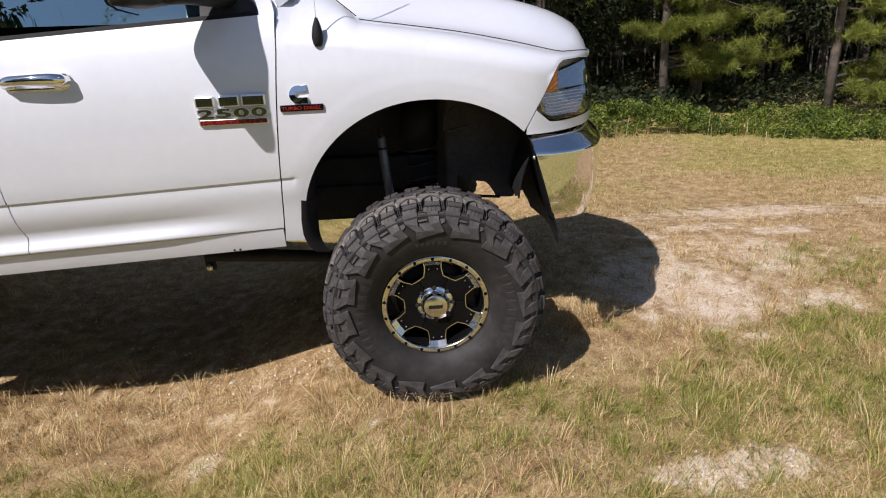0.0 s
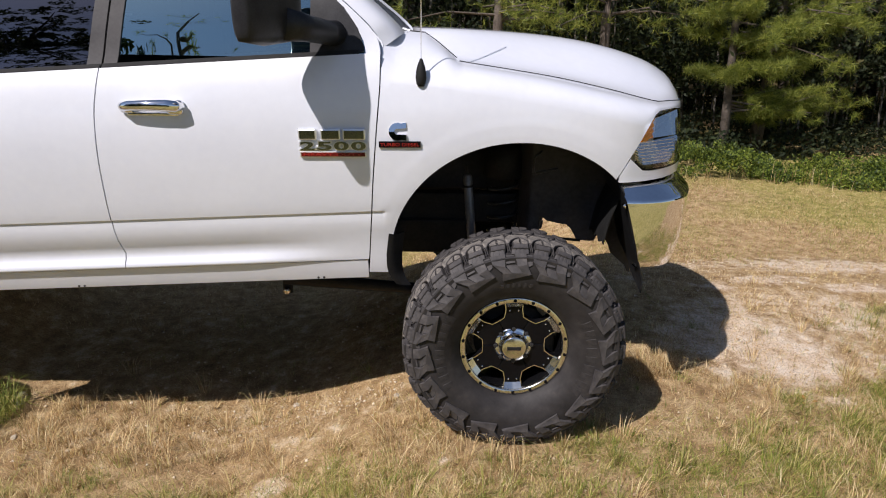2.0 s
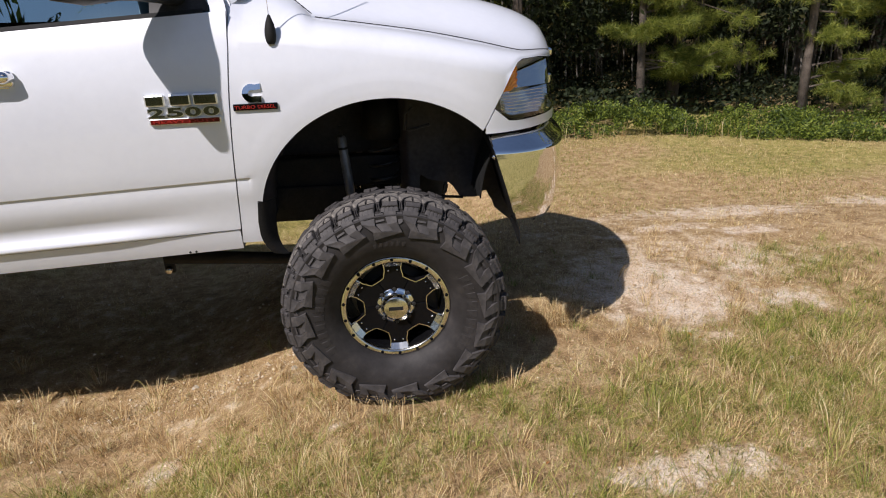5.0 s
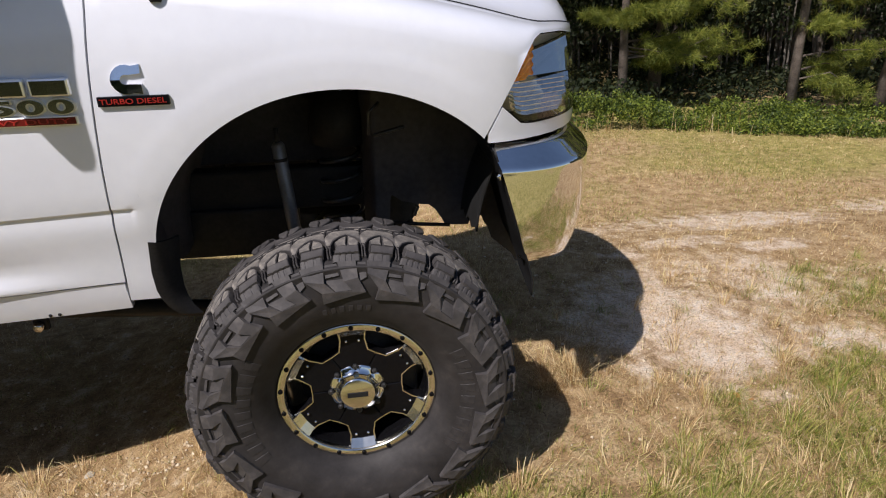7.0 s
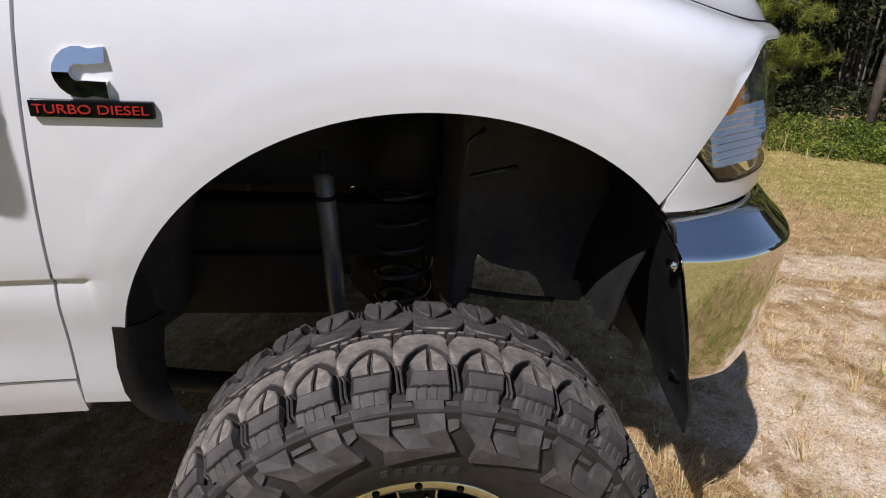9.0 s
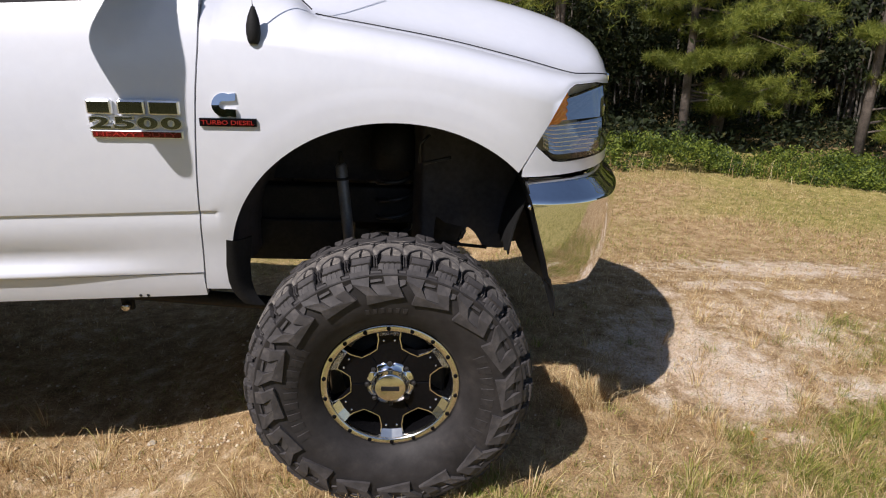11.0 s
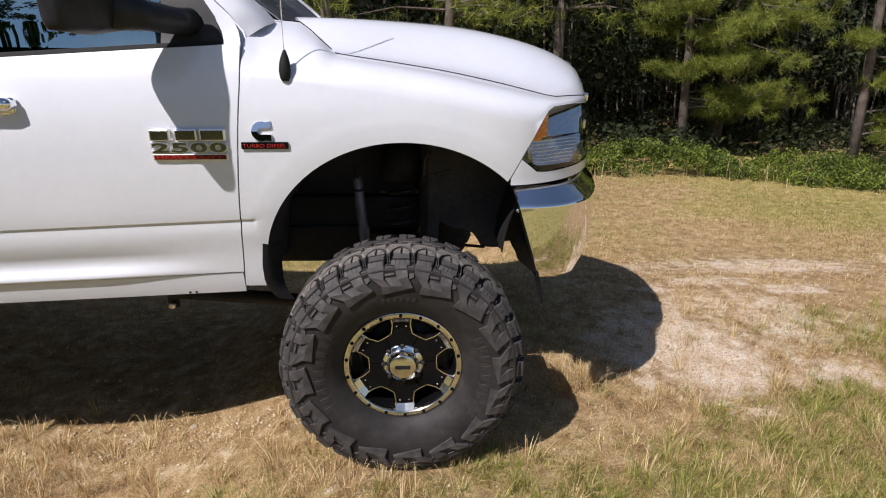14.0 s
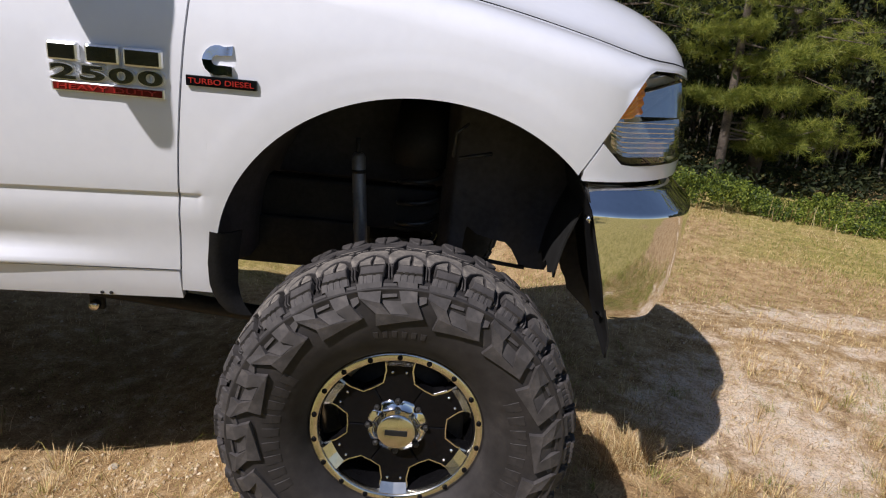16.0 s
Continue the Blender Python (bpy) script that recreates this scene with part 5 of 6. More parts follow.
# door handles
def handle(px, pz, yy):
    bm = bmesh.new()
    strap = tube("strap", [(px - 0.118, yy - 0.014, pz - 0.004), (px - 0.100, yy - 0.034, pz + 0.002), (px - 0.070, yy - 0.042, pz + 0.008), (px, yy - 0.046, pz + 0.010), (px + 0.070, yy - 0.044, pz + 0.010), (px + 0.102, yy - 0.036, pz + 0.006), (px + 0.120, yy - 0.014, pz + 0.002)], [0.012, 0.020, 0.020, 0.021, 0.023, 0.023, 0.014], MAT["chrome"], 18)
    bm.from_mesh(strap)
    box_bm(bm, (px - 0.122, yy - 0.026, pz - 0.026), (px - 0.072, yy + 0.004, pz + 0.022), 0.012)
    box_bm(bm, (px + 0.060, yy - 0.028, pz - 0.030), (px + 0.122, yy + 0.004, pz + 0.028), 0.013)
    box_bm(bm, (px - 0.100, yy - 0.012, pz - 0.036), (px + 0.100, yy + 0.004, pz - 0.020), 0.005)
    return bm_mesh("door_handle", bm, MAT["chrome"], True)


for dpair, hx, hz in ((front_doors, -1.434, 1.413), (rear_doors, -2.300, 1.340)):
    hy = skin_y(hx, hz)
    sub("door_handle", handle(hx, hz, hy), dpair, "chrome pull handle")
    sub("lock_dot", tube("lock_dot", [(hx + 0.10, hy - 0.0535, hz + 0.014), (hx + 0.10, hy - 0.048, hz + 0.014)], 0.006, MAT["gloss_black"], 10), dpair)


# towing mirror
def mirror_head(u, v):
    # a tall block whose front sweeps back towards its outer end
    a = 2 * math.pi * u
    k = lerp(-1, 1, v)
    rad = (1 - abs(k) ** 6) ** 0.4 if abs(k) < 1 else 0.0
    cx, sy = math.cos(a), math.sin(a)
    px = abs(cx) ** 0.4 * (1 if cx > 0 else -1)
    py = abs(sy) ** 0.4 * (1 if sy > 0 else -1)
    y = -0.215 + 0.135 * py * (0.75 + 0.25 * rad) * (1 if rad else 0)
    t = (y + 0.35) / 0.27
    x0, x1 = -0.995, lerp(-0.925, -0.795, t)
    return lerp((x0 + x1) / 2, x0 if px < 0 else x1, abs(px) * rad), y, 1.838 + 0.190 * k


mirrors = both("door_mirror", sheet("mirror_head", mirror_head, 40, 24, MAT["mirror_shell"], 0.0), truck, "black folding towing mirror")
sub("mirror_arm", tube("mirror_arm", [(-0.88, -0.17, 1.725), (-0.81, -0.05, 1.708), (-0.755, 0.05, 1.694), (-0.735, 0.115, 1.690)], [0.062, 0.048, 0.044, 0.050], MAT["mirror_shell"], 18), mirrors)
sub("mirror_glass", box("mirror_glass", (-0.990, -0.31, 1.70), (-0.982, -0.12, 1.97), MAT["chrome"], 0.002), mirrors, "mirror glass")


def sail(u, v):
    # the black triangle at the front foot of the door window
    x = lerp(-0.83, -0.618, u)
    top = line(x, [(-0.83, 1.90), (-0.70, 1.79), (-0.645, 1.715), (-0.618, 1.645)])
    z = lerp(belt_z(x) + 0.008, top, v)
    return x, tumble(x, z) - 0.004, z


sub("sail_panel", sheet("sail_panel", sail, 8, 6, MAT["mirror_shell"], 0.008), front_doors, "black mirror sail panel")

# aerial
ax_, ay_ = -0.394, 0.052
foot = [(1.506, 0.004), (1.503, 0.012), (1.515, 0.018), (1.535, 0.021), (1.555, 0.020), (1.575, 0.016), (1.592, 0.010), (1.605, 0.005)]
ay_ = skin_y(ax_, 1.555) - 0.008
aerial = part("aerial", tube("aerial_foot", [(ax_, skin_y(ax_, z) * 0.45 + ay_ * 0.55 - 0.006, z) for z, _ in foot], [r for _, r in foot], MAT["rubber_trim"], 14), truck, "thin aerial with a black rubber foot")
part("mast", tube("mast", [(ax_, ay_ + 0.004, 1.598), (ax_ - 0.005, ay_ + 0.004, 2.25)], 0.0022, MAT["chrome"], 8), aerial, "thin metal mast")


# badges
def text_mesh(word, height, depth, mat, width=None, bold=0.0):
    c = bpy.data.curves.new("letters", 'FONT')
    c.body = word
    c.size = 1.0
    c.extrude = 0.5
    c.offset = bold
    c.align_x = 'LEFT'
    tmp = bpy.data.objects.new("letters_tmp", c)
    scene.collection.objects.link(tmp)
    dg = bpy.context.evaluated_depsgraph_get()
    me = bpy.data.meshes.new_from_object(tmp.evaluated_get(dg))
    bpy.data.objects.remove(tmp)
    n = len(me.vertices)
    co = np.empty(n * 3, dtype=np.float32)
    me.vertices.foreach_get("co", co)
    co = co.reshape(-1, 3)
    lo, hi = co.min(0), co.max(0)
    co = (co - lo) / (hi - lo)
    wd = width or height * (hi[0] - lo[0]) / (hi[1] - lo[1])
    out = np.stack([co[:, 0] * wd, -co[:, 2] * depth, co[:, 1] * height], 1)
    me.vertices.foreach_set("co", out.astype(np.float32).ravel())
    me.materials.clear()
    me.materials.append(mat)
    me.update()
    return me


def lean_on_skin(x0, z0, x1):
    """A pose on the door skin at (x0, z0), turned to follow it as far as x1."""
    y0, y1 = skin_y(x0, z0), skin_y(x1, z0)
    rz = math.degrees(math.atan2(y1 - y0, x1 - x0))
    dz = 0.06
    lean = math.degrees(math.atan2(skin_y(x0, z0 + dz) - skin_y(x0, z0 - dz), 2 * dz))
    return pose(x0, y0, z0, 0, 0, rz) @ pose(0, 0, 0, -lean, -0.7, 0)


def badge_part(name, me, parent, m, label=""):
    o = part(name, me, parent, label)
    o.matrix_basis = m
    return o


bm0 = lean_on_skin(-0.872, 1.222, -0.605) @ Matrix.Translation((0, 0, 0.006)) @ Matrix.Diagonal((0.885, 1, 0.74, 1))
fd = front_doors[0]
badge_part("badge_bar", box("badge_bar", (0.004, -0.010, 0.0), (0.298, 0.004, 0.030), MAT["badge_chrome"], 0.002), fd, bm0, "chrome badge bar")
badge_part("badge_bar_inlay", box("badge_inlay", (0.009, -0.0115, 0.004), (0.293, -0.008, 0.026), MAT["red_bar"], 0.0005), fd, bm0, "dark red badge inlay")
badge_part("badge_lettering", text_mesh("HEAVY DUTY", 0.015, 0.002, MAT["red"], 0.26), fd, bm0 @ Matrix.Translation((0.02, -0.0115, 0.0075)), "small red lettering")
for k, c in enumerate("2500"):
    badge_part("badge_numeral", text_mesh(c, 0.054, 0.011, MAT["badge_chrome"], 0.073, 0.075), fd, bm0 @ Matrix.Translation((0.002 + 0.0755 * k, 0.001, 0.034)), "chrome numeral")
    badge_part("numeral_face", text_mesh(c, 0.046, 0.0125, MAT["badge_reflection"], 0.064, 0.03), fd, bm0 @ Matrix.Translation((0.0065 + 0.0755 * k, 0.0, 0.038)), "chrome face with its dark green reflection put into the colour")
# brand letters stand as plain chrome blocks
for k, (a, b) in enumerate(((0.0, 0.082), (0.098, 0.188), (0.196, 0.298))):
    blk = bmesh.new()
    box_bm(blk, (a, -0.013, 0.092), (b, 0.004, 0.150), 0.0075)
    badge_part("badge_block", bm_mesh("badge_block", blk, MAT["badge_chrome"]), fd, bm0, "plain chrome badge block")
    face = bmesh.new()
    box_bm(face, (a + 0.007, -0.0145, 0.099), (b - 0.007, -0.010, 0.143), 0.001)
    badge_part("badge_block_face", bm_mesh("badge_block_face", face, MAT["badge_reflection"]), fd, bm0, "chrome face with its dark green reflection put into the colour")
ff = fenders[0]
tm0 = lean_on_skin(-0.558, 1.270, -0.396)
badge_part("engine_badge", box("engine_badge", (0.0, -0.009, 0.0), (0.165, 0.006, 0.024), MAT["gloss_black"], 0.002), ff, tm0, "black engine badge")
badge_part("engine_badge_lettering", text_mesh("TURBO DIESEL", 0.0125, 0.002, MAT["red"], 0.153), ff, tm0 @ Matrix.Translation((0.006, -0.009, 0.0058)), "red engine lettering")


def c_mark():
    verts, faces = [], []
    pts = []
    for k in range(13):
        a = radians(65 + 230 * k / 12)
        pts.append(((0.040 * math.cos(a), 0.036 * math.sin(a)), (0.014 * math.cos(a), 0.012 * math.sin(a))))
    rows = [((0.040, 0.036), (0.040, 0.014))] + pts + [((0.040, -0.036), (0.040, -0.012))]
    for y in (-0.012, 0.006):
        for o, i in rows:
            # the upper half of its face leans back towards the sky
            verts += [(a + 0.04, y + (max(0.0, b) * 0.28 if y < 0 else 0.02), b + 0.036) for a, b in (o, i)]
    n = len(rows)
    for k in range(n - 1):
        a = 2 * k
        faces.append((a, a + 2, a + 3, a + 1))
        faces.append((2 * n + a, 2 * n + a + 1, 2 * n + a + 3, 2 * n + a + 2))
        faces.append((a, 2 * n + a, 2 * n + a + 2, a + 2))
        faces.append((a + 1, a + 3, 2 * n + a + 3, 2 * n + a + 1))
    faces += [(0, 1, 2 * n + 1, 2 * n), (2 * n - 2, 4 * n - 2, 4 * n - 1, 2 * n - 1)]
    return mesh_from("c_mark", verts, faces, MAT["chrome"])


badge_part("engine_mark", c_mark(), ff, tm0 @ Matrix.Translation((0.040, 0.002, 0.028)) @ Matrix.Diagonal((0.86, 1, 0.95, 1)), "chrome curved engine badge")


# ---------------------------------------------------------------- ground
def sstep(a, b, x):
    t = np.clip((x - a) / (b - a), 0, 1)
    return t * t * (3 - 2 * t)


def wave_noise(x, y, seed, scale):
    """Soft smooth noise from a sum of plane waves, about -1..1."""
    rng = np.random.RandomState(seed)
    out = np.zeros_like(x)
    amp = 0.0
    for k in range(14):
        a, p = rng.uniform(0, 2 * math.pi, 2)
        f = scale * 2 ** rng.uniform(-1.0, 1.6)
        w = (scale / f) ** 0.7
        out += w * np.sin(f * (math.cos(a) * x + math.sin(a) * y) + p + 1.3 * np.sin(0.6 * f * (math.sin(a) * x - math.cos(a) * y)))
        amp += w * w
    return out / math.sqrt(amp / 2) * 0.5


def ground_z(x, y):
    x, y = np.asarray(x, float), np.asarray(y, float)
    dip = -0.33 * sstep(-0.15, -1.45, x) * (1 - sstep(-2.80, -3.65, x)) * (1 - sstep(2.0, 4.5, y)) * sstep(-2.6, -0.9, y)
    dip = dip - 0.20 * sstep(1.5, 3.1, y)
    # the ground drops away behind the truck
    dip = dip - 0.34 * np.exp(-(x / 1.15) ** 4) * sstep(2.45, 3.5, y) * (1 - sstep(4.6, 6.0, y))
    b = 0.010 * wave_noise(x, y, 3, 2.2) + 0.005 * wave_noise(x, y, 4, 9.0)
    flat = np.exp(-((x / 0.45) ** 2 + ((y + 0.06) / 0.35) ** 2)) + np.exp(-(((x + 3.8) / 0.45) ** 2 + ((y + 0.06) / 0.35) ** 2))
    flat = flat + np.exp(-((x / 0.45) ** 2 + ((y - 2.06) / 0.35) ** 2)) + np.exp(-(((x + 3.8) / 0.45) ** 2 + ((y - 2.06) / 0.35) ** 2))
    near = 1 - np.clip(flat, 0, 1)
    return AXLE_Z - TYRE_R + dip * near + b * near + 0.004 * np.clip(flat, 0, 1)


def axis_steps(fine0, fine1, h, far0, far1):
    a = list(np.arange(fine0, fine1 + 1e-6, h))
    s, x = h, fine0
    lo = []
    while x > far0:
        s *= 1.35
        x -= s
        lo.append(max(x, far0))
    s, x = h, fine1
    hi = []
    while x < far1:
        s *= 1.35
        x += s
        hi.append(min(x, far1))
    return np.array(lo[::-1] + a + hi)


gx = axis_steps(-3.6, 5.0, 0.035, -400, 400)
gy = axis_steps(-1.8, 5.5, 0.035, -400, 400)
GX, GY = np.meshgrid(gx, gy, indexing="ij")
GZ = ground_z(GX, GY) * (np.hypot(GX, GY) < 60)
gv = np.stack([GX.ravel(), GY.ravel(), GZ.ravel()], 1)
ny_ = len(gy)
ii, jj = np.meshgrid(np.arange(len(gx) - 1), np.arange(ny_ - 1), indexing="ij")
i0 = (ii * ny_ + jj).ravel()
gf = np.stack([i0, i0 + ny_, i0 + ny_ + 1, i0 + 1], 1)
ground_me = mesh_np("ground", gv, gf, MAT["soil"], True)
ground = thing("ground", "pale sandy soil with dry thatch on a mown verge", "ground", ground_me, kind="structure")


BARE_AT = ((1.08, -0.72, 0.42, 0.11), (-1.15, -0.08, 0.20, 0.10), (-1.07, -0.54, 0.16, 0.08), (-0.19, -0.25, 0.15, 0.05), (1.77, 0.21, 0.20, 0.14), (1.75, 0.79, 0.34, 0.22),
           (2.27, 0.60, 0.26, 0.26), (1.62, 0.48, 0.28, 0.14), (2.2, 1.8, 0.55, 0.20), (2.8, 1.72, 0.4, 0.16))
LUSH_AT = ((0.12, -0.36, 0.24), (1.23, -0.30, 0.26), (1.88, -0.12, 0.28), (-1.42, -0.40, 0.24), (-0.88, -0.33, 0.20), (-0.49, -0.60, 0.28), (0.46, -0.24, 0.20), (1.95, -0.45, 0.30),
           (2.80, 0.93, 0.40), (0.75, -0.34, 0.24), (2.4, 0.15, 0.30), (-0.1, -0.62, 0.26), (2.6, -0.3, 0.4), (-1.9, -0.35, 0.3))


def patches(x, y, spots, seed, scale):
    """Ragged patches round the given places."""
    rag = 0.55 * wave_noise(x, y, seed, scale) + 0.5 * wave_noise(x, y, seed + 300, scale * 3.5)
    out = np.zeros_like(x)
    for p in spots:
        d = np.hypot((x - p[0]) / p[2], (y - p[1]) / p[-1])
        out = np.maximum(out, 1 - sstep(0.2, 1.7, d + rag))
    return out


def bare(x, y):
    """0 in the grass, 1 on the worn sandy track."""
    track = np.exp(-(((x - 2.0 - 0.1 * y) / 1.15) ** 2 + ((y - 0.9) / 0.75) ** 2) ** 1.5)
    strip = np.exp(-((y - 0.30 - 0.03 * x) / 0.34) ** 2) * sstep(0.2, -0.4, x)
    strip2 = np.exp(-((y - 2.05 - 0.10 * x - 0.16 * wave_noise(x, y, 28, 1.6)) / 0.42) ** 2) * sstep(0.5, 1.5, x) * np.clip(0.7 + 0.6 * wave_noise(x, y, 26, 2.4), 0, 1)
    under = sstep(0.12, 0.5, y) * sstep(2.4, 1.9, y) * sstep(0.9, 0.6, x)
    track = 0.8 * track * np.clip(0.75 + 0.6 * wave_noise(x, y, 27, 3.2), 0, 1)
    return np.clip(np.maximum.reduce([track, 0.30 * strip, 0.7 * strip2, 0.62 * patches(x, y, BARE_AT, 22, 7.0), 0.25 * under]), 0, 1)


def lush(x, y):
    """1 where green grass grows thick."""
    return patches(x, y, LUSH_AT, 25, 6.0)


def turf(x, y):
    """1 where the field carries closed turf: towards and behind the camera, and beyond the track."""
    return np.clip(np.maximum(sstep(-0.35, -1.5, y) * 0.8, sstep(2.4, 3.8, y - 0.1 * x) * 0.42) + 0.25 * wave_noise(x, y, 23, 1.3), 0, 1)


for nm, fn in (("sand", bare), ("turf", turf)):
    at = ground_me.attributes.new(nm, 'FLOAT', 'POINT')
    at.data.foreach_set("value", fn(gv[:, 0], gv[:, 1]).astype(np.float32))


def blades(name, label, n, mat, seed, box_xy, hlo, hhi, width, keep, lean=0.6, category="grass", gz=True):
    """Many single blades, each a bent tapering strip."""
    rng = np.random.RandomState(seed)
    x = rng.uniform(box_xy[0], box_xy[1], n)
    y = rng.uniform(box_xy[2], box_xy[3], n)
    k = rng.uniform(0, 1, n) < keep(x, y)
    x, y = x[k], y[k]
    n = len(x)
    z = ground_z(x, y) - 0.004
    h = rng.uniform(hlo, hhi, n) * (0.6 + 0.4 * rng.uniform(0, 1, n))
    a = rng.uniform(0, 2 * math.pi, n)
    ln = lean * rng.uniform(0.2, 1.5, n) * h
    w = width * rng.uniform(0.6, 1.3, n)
    px, py = -np.sin(a) * w / 2, np.cos(a) * w / 2
    dx, dy = np.cos(a), np.sin(a)
    v = np.empty((n, 7, 3))
    for lv, (f, g, s) in enumerate(((0, 0, 1.0), (0.45, 0.28, 0.85), (0.8, 0.68, 0.55))):
        cx, cy, cz = x + dx * ln * g, y + dy * ln * g, z + h * f
        v[:, 2 * lv] = np.stack([cx - px * s, cy - py * s, cz], 1)
        v[:, 2 * lv + 1] = np.stack([cx + px * s, cy + py * s, cz], 1)
    v[:, 6] = np.stack([x + dx * ln * 1.1, y + dy * ln * 1.1, z + h * 0.92], 1)
    t = np.array([(0, 1, 3), (0, 3, 2), (2, 3, 5), (2, 5, 4), (4, 5, 6)])
    f = (np.arange(n)[:, None, None] * 7 + t[None]).reshape(-1, 3)
    return thing(name, label, category, mesh_np(name, v.reshape(-1, 3), f, mat), kind="stuff")


def clear(x, y):
    """Nothing grows through the standing tyres; thins out far from the truck."""
    w = 0.35 * wave_noise(x, y, 47, 1.7)
    c = (1 - sstep(2.3, 3.4, x + w)) * sstep(-3.25, -2.6, x + 0.4 * w) * sstep(-1.5, -0.95, y + w)
    for cx in (0.0, -3.8):
        for cy in (-0.06, 2.06):
            c *= 1 - ((np.abs(x - cx) < 0.20) & (np.abs(y - cy) < 0.17))
    return c


def beneath(x, y):
    """1 on the bare dirt under the truck."""
    return sstep(0.45, 0.8, y) * sstep(2.4, 2.0, y) * sstep(0.9, 0.5, x)


def clumps(x, y, seed, s, lo=0.0, hi=0.9):
    return sstep(lo, hi, wave_noise(x, y, seed, s) + 0.35)


def tufts(name, label, n, per, mat, seed, box_xy, hlo, hhi, width, keep, spread=0.035):
    """Clumps of blades that fan out from one root."""
    rng = np.random.RandomState(seed)
    tx = rng.uniform(box_xy[0], box_xy[1], n)
    ty = rng.uniform(box_xy[2], box_xy[3], n)
    k = rng.uniform(0, 1, n) < keep(tx, ty)
    tx, ty = tx[k], ty[k]
    n = len(tx)
    size = rng.uniform(0.45, 1.15, n)
    wind = rng.uniform(0, 2 * math.pi, n)
    tx, ty, size, wind = (np.repeat(q, per) for q in (tx, ty, size, wind))
    n = len(tx)
    a = rng.uniform(0, 2 * math.pi, n)
    r = np.abs(rng.normal(0, spread, n)) * size
    x, y = tx + np.cos(a) * r, ty + np.sin(a) * r
    z = ground_z(x, y) - 0.004
    h = rng.uniform(hlo, hhi, n) * size
    out = h * (0.25 + 1.5 * rng.uniform(0, 1, n) ** 1.3)
    ex, ey = np.cos(a) * 0.75 + np.cos(wind) * 0.45, np.sin(a) * 0.75 + np.sin(wind) * 0.45
    w = width * rng.uniform(0.6, 1.3, n)
    px, py = -ey * w / 2, ex * w / 2
    v = np.empty((n, 7, 3))
    for lv, (f, g, s) in enumerate(((0, 0, 1.0), (0.5, 0.22, 0.85), (0.86, 0.60, 0.55))):
        cx, cy, cz = x + ex * out * g, y + ey * out * g, z + h * f
        v[:, 2 * lv] = np.stack([cx - px * s, cy - py * s, cz], 1)
        v[:, 2 * lv + 1] = np.stack([cx + px * s, cy + py * s, cz], 1)
    v[:, 6] = np.stack([x + ex * out * 1.1, y + ey * out * 1.1, z + h * rng.uniform(0.35, 1.0, n)], 1)
    t = np.array([(0, 1, 3), (0, 3, 2), (2, 3, 5), (2, 5, 4), (4, 5, 6)])
    f = (np.arange(n)[:, None, None] * 7 + t[None]).reshape(-1, 3)
    return thing(name, label, "grass", mesh_np(name, v.reshape(-1, 3), f, mat), kind="stuff")


NEAR = (-3.2, 3.4, -1.5, 1.6)
blades("dry_grass", "straw-coloured dry grass, thin and matted", 160000, MAT["dry_grass"], 5, NEAR, 0.012, 0.050, 0.0022, lambda x, y: clear(x, y) * (1 - 0.95 * beneath(x, y)) * (1 - 0.95 * bare(x, y)) * (0.25 + 0.75 * clumps(x, y, 31, 5.0)) * (1 - 0.5 * sstep(0.2, 1.6, y)), 1.2)
tufts("dry_grass_tufts", "bleached dry grass tufts fanning from their roots", 3000, 34, MAT["dry_grass"], 6, NEAR, 0.04, 0.12, 0.0022, lambda x, y: clear(x, y) * (1 - 0.95 * beneath(x, y)) * (1 - 0.97 * bare(x, y)) * (0.25 + 0.75 * clumps(x, y, 33, 4.0, 0.1, 0.9)) * (1 - 0.85 * sstep(-0.2, 0.7, y)))
tufts("green_grass_tufts", "fresh yellow-green grass tufts", 7000, 30, MAT["green_grass"], 7, NEAR, 0.03, 0.098, 0.0024, lambda x, y: clear(x, y) * (1 - 0.95 * beneath(x, y)) * (1 - bare(x, y)) * np.maximum(0.75 * lush(x, y), (0.15 + 0.5 * clumps(x, y, 35, 3.4, 0.1, 0.7)) * (1 - 0.93 * sstep(-0.50, 0.15, y - 0.9 * sstep(1.9, 2.7, x)))), 0.04)
blades("turf_grass", "short olive-green turf between the dry tufts", 480000, MAT["green_grass"], 15, (-3.2, 3.4, -1.5, 1.4), 0.010, 0.042, 0.0022, lambda x, y: clear(x, y) * (1 - bare(x, y)) * np.maximum(0.7 * lush(x, y), (0.16 + 0.5 * clumps(x, y, 43, 3.0, 0.0, 0.8)) * (1 - 0.9 * sstep(-0.60, 0.10, y - 0.08 * x - 0.9 * sstep(1.9, 2.7, x)))), 1.1)
tufts("shadow_edge_tufts", "sparse dry tufts along the sill's shadow", 260, 26, MAT["dry_grass"], 14, (-3.0, -0.25, 0.05, 1.1), 0.05, 0.13, 0.0026, lambda x, y: clear(x, y) * (1 - 0.95 * beneath(x, y)) * (0.25 + 0.75 * clumps(x, y, 36, 5.0)))
blades("straw_litter", "flattened straw litter on the sand", 60000, MAT["dry_grass"], 8, (-3.2, 4.2, -1.4, 3.4), 0.003, 0.014, 0.0022, lambda x, y: clear(x, y) * (0.35 + 0.4 * bare(x, y)), 7.0)
blades("field_grass", "dry field grass beyond the truck", 190000, MAT["dry_grass"], 9, (-4.0, 12.0, 1.4, 6.4), 0.010, 0.045, 0.0034, lambda x, y: (1 - 0.85 * bare(x, y)) * (0.3 + 0.7 * clumps(x, y, 37, 2.4)), 1.0)
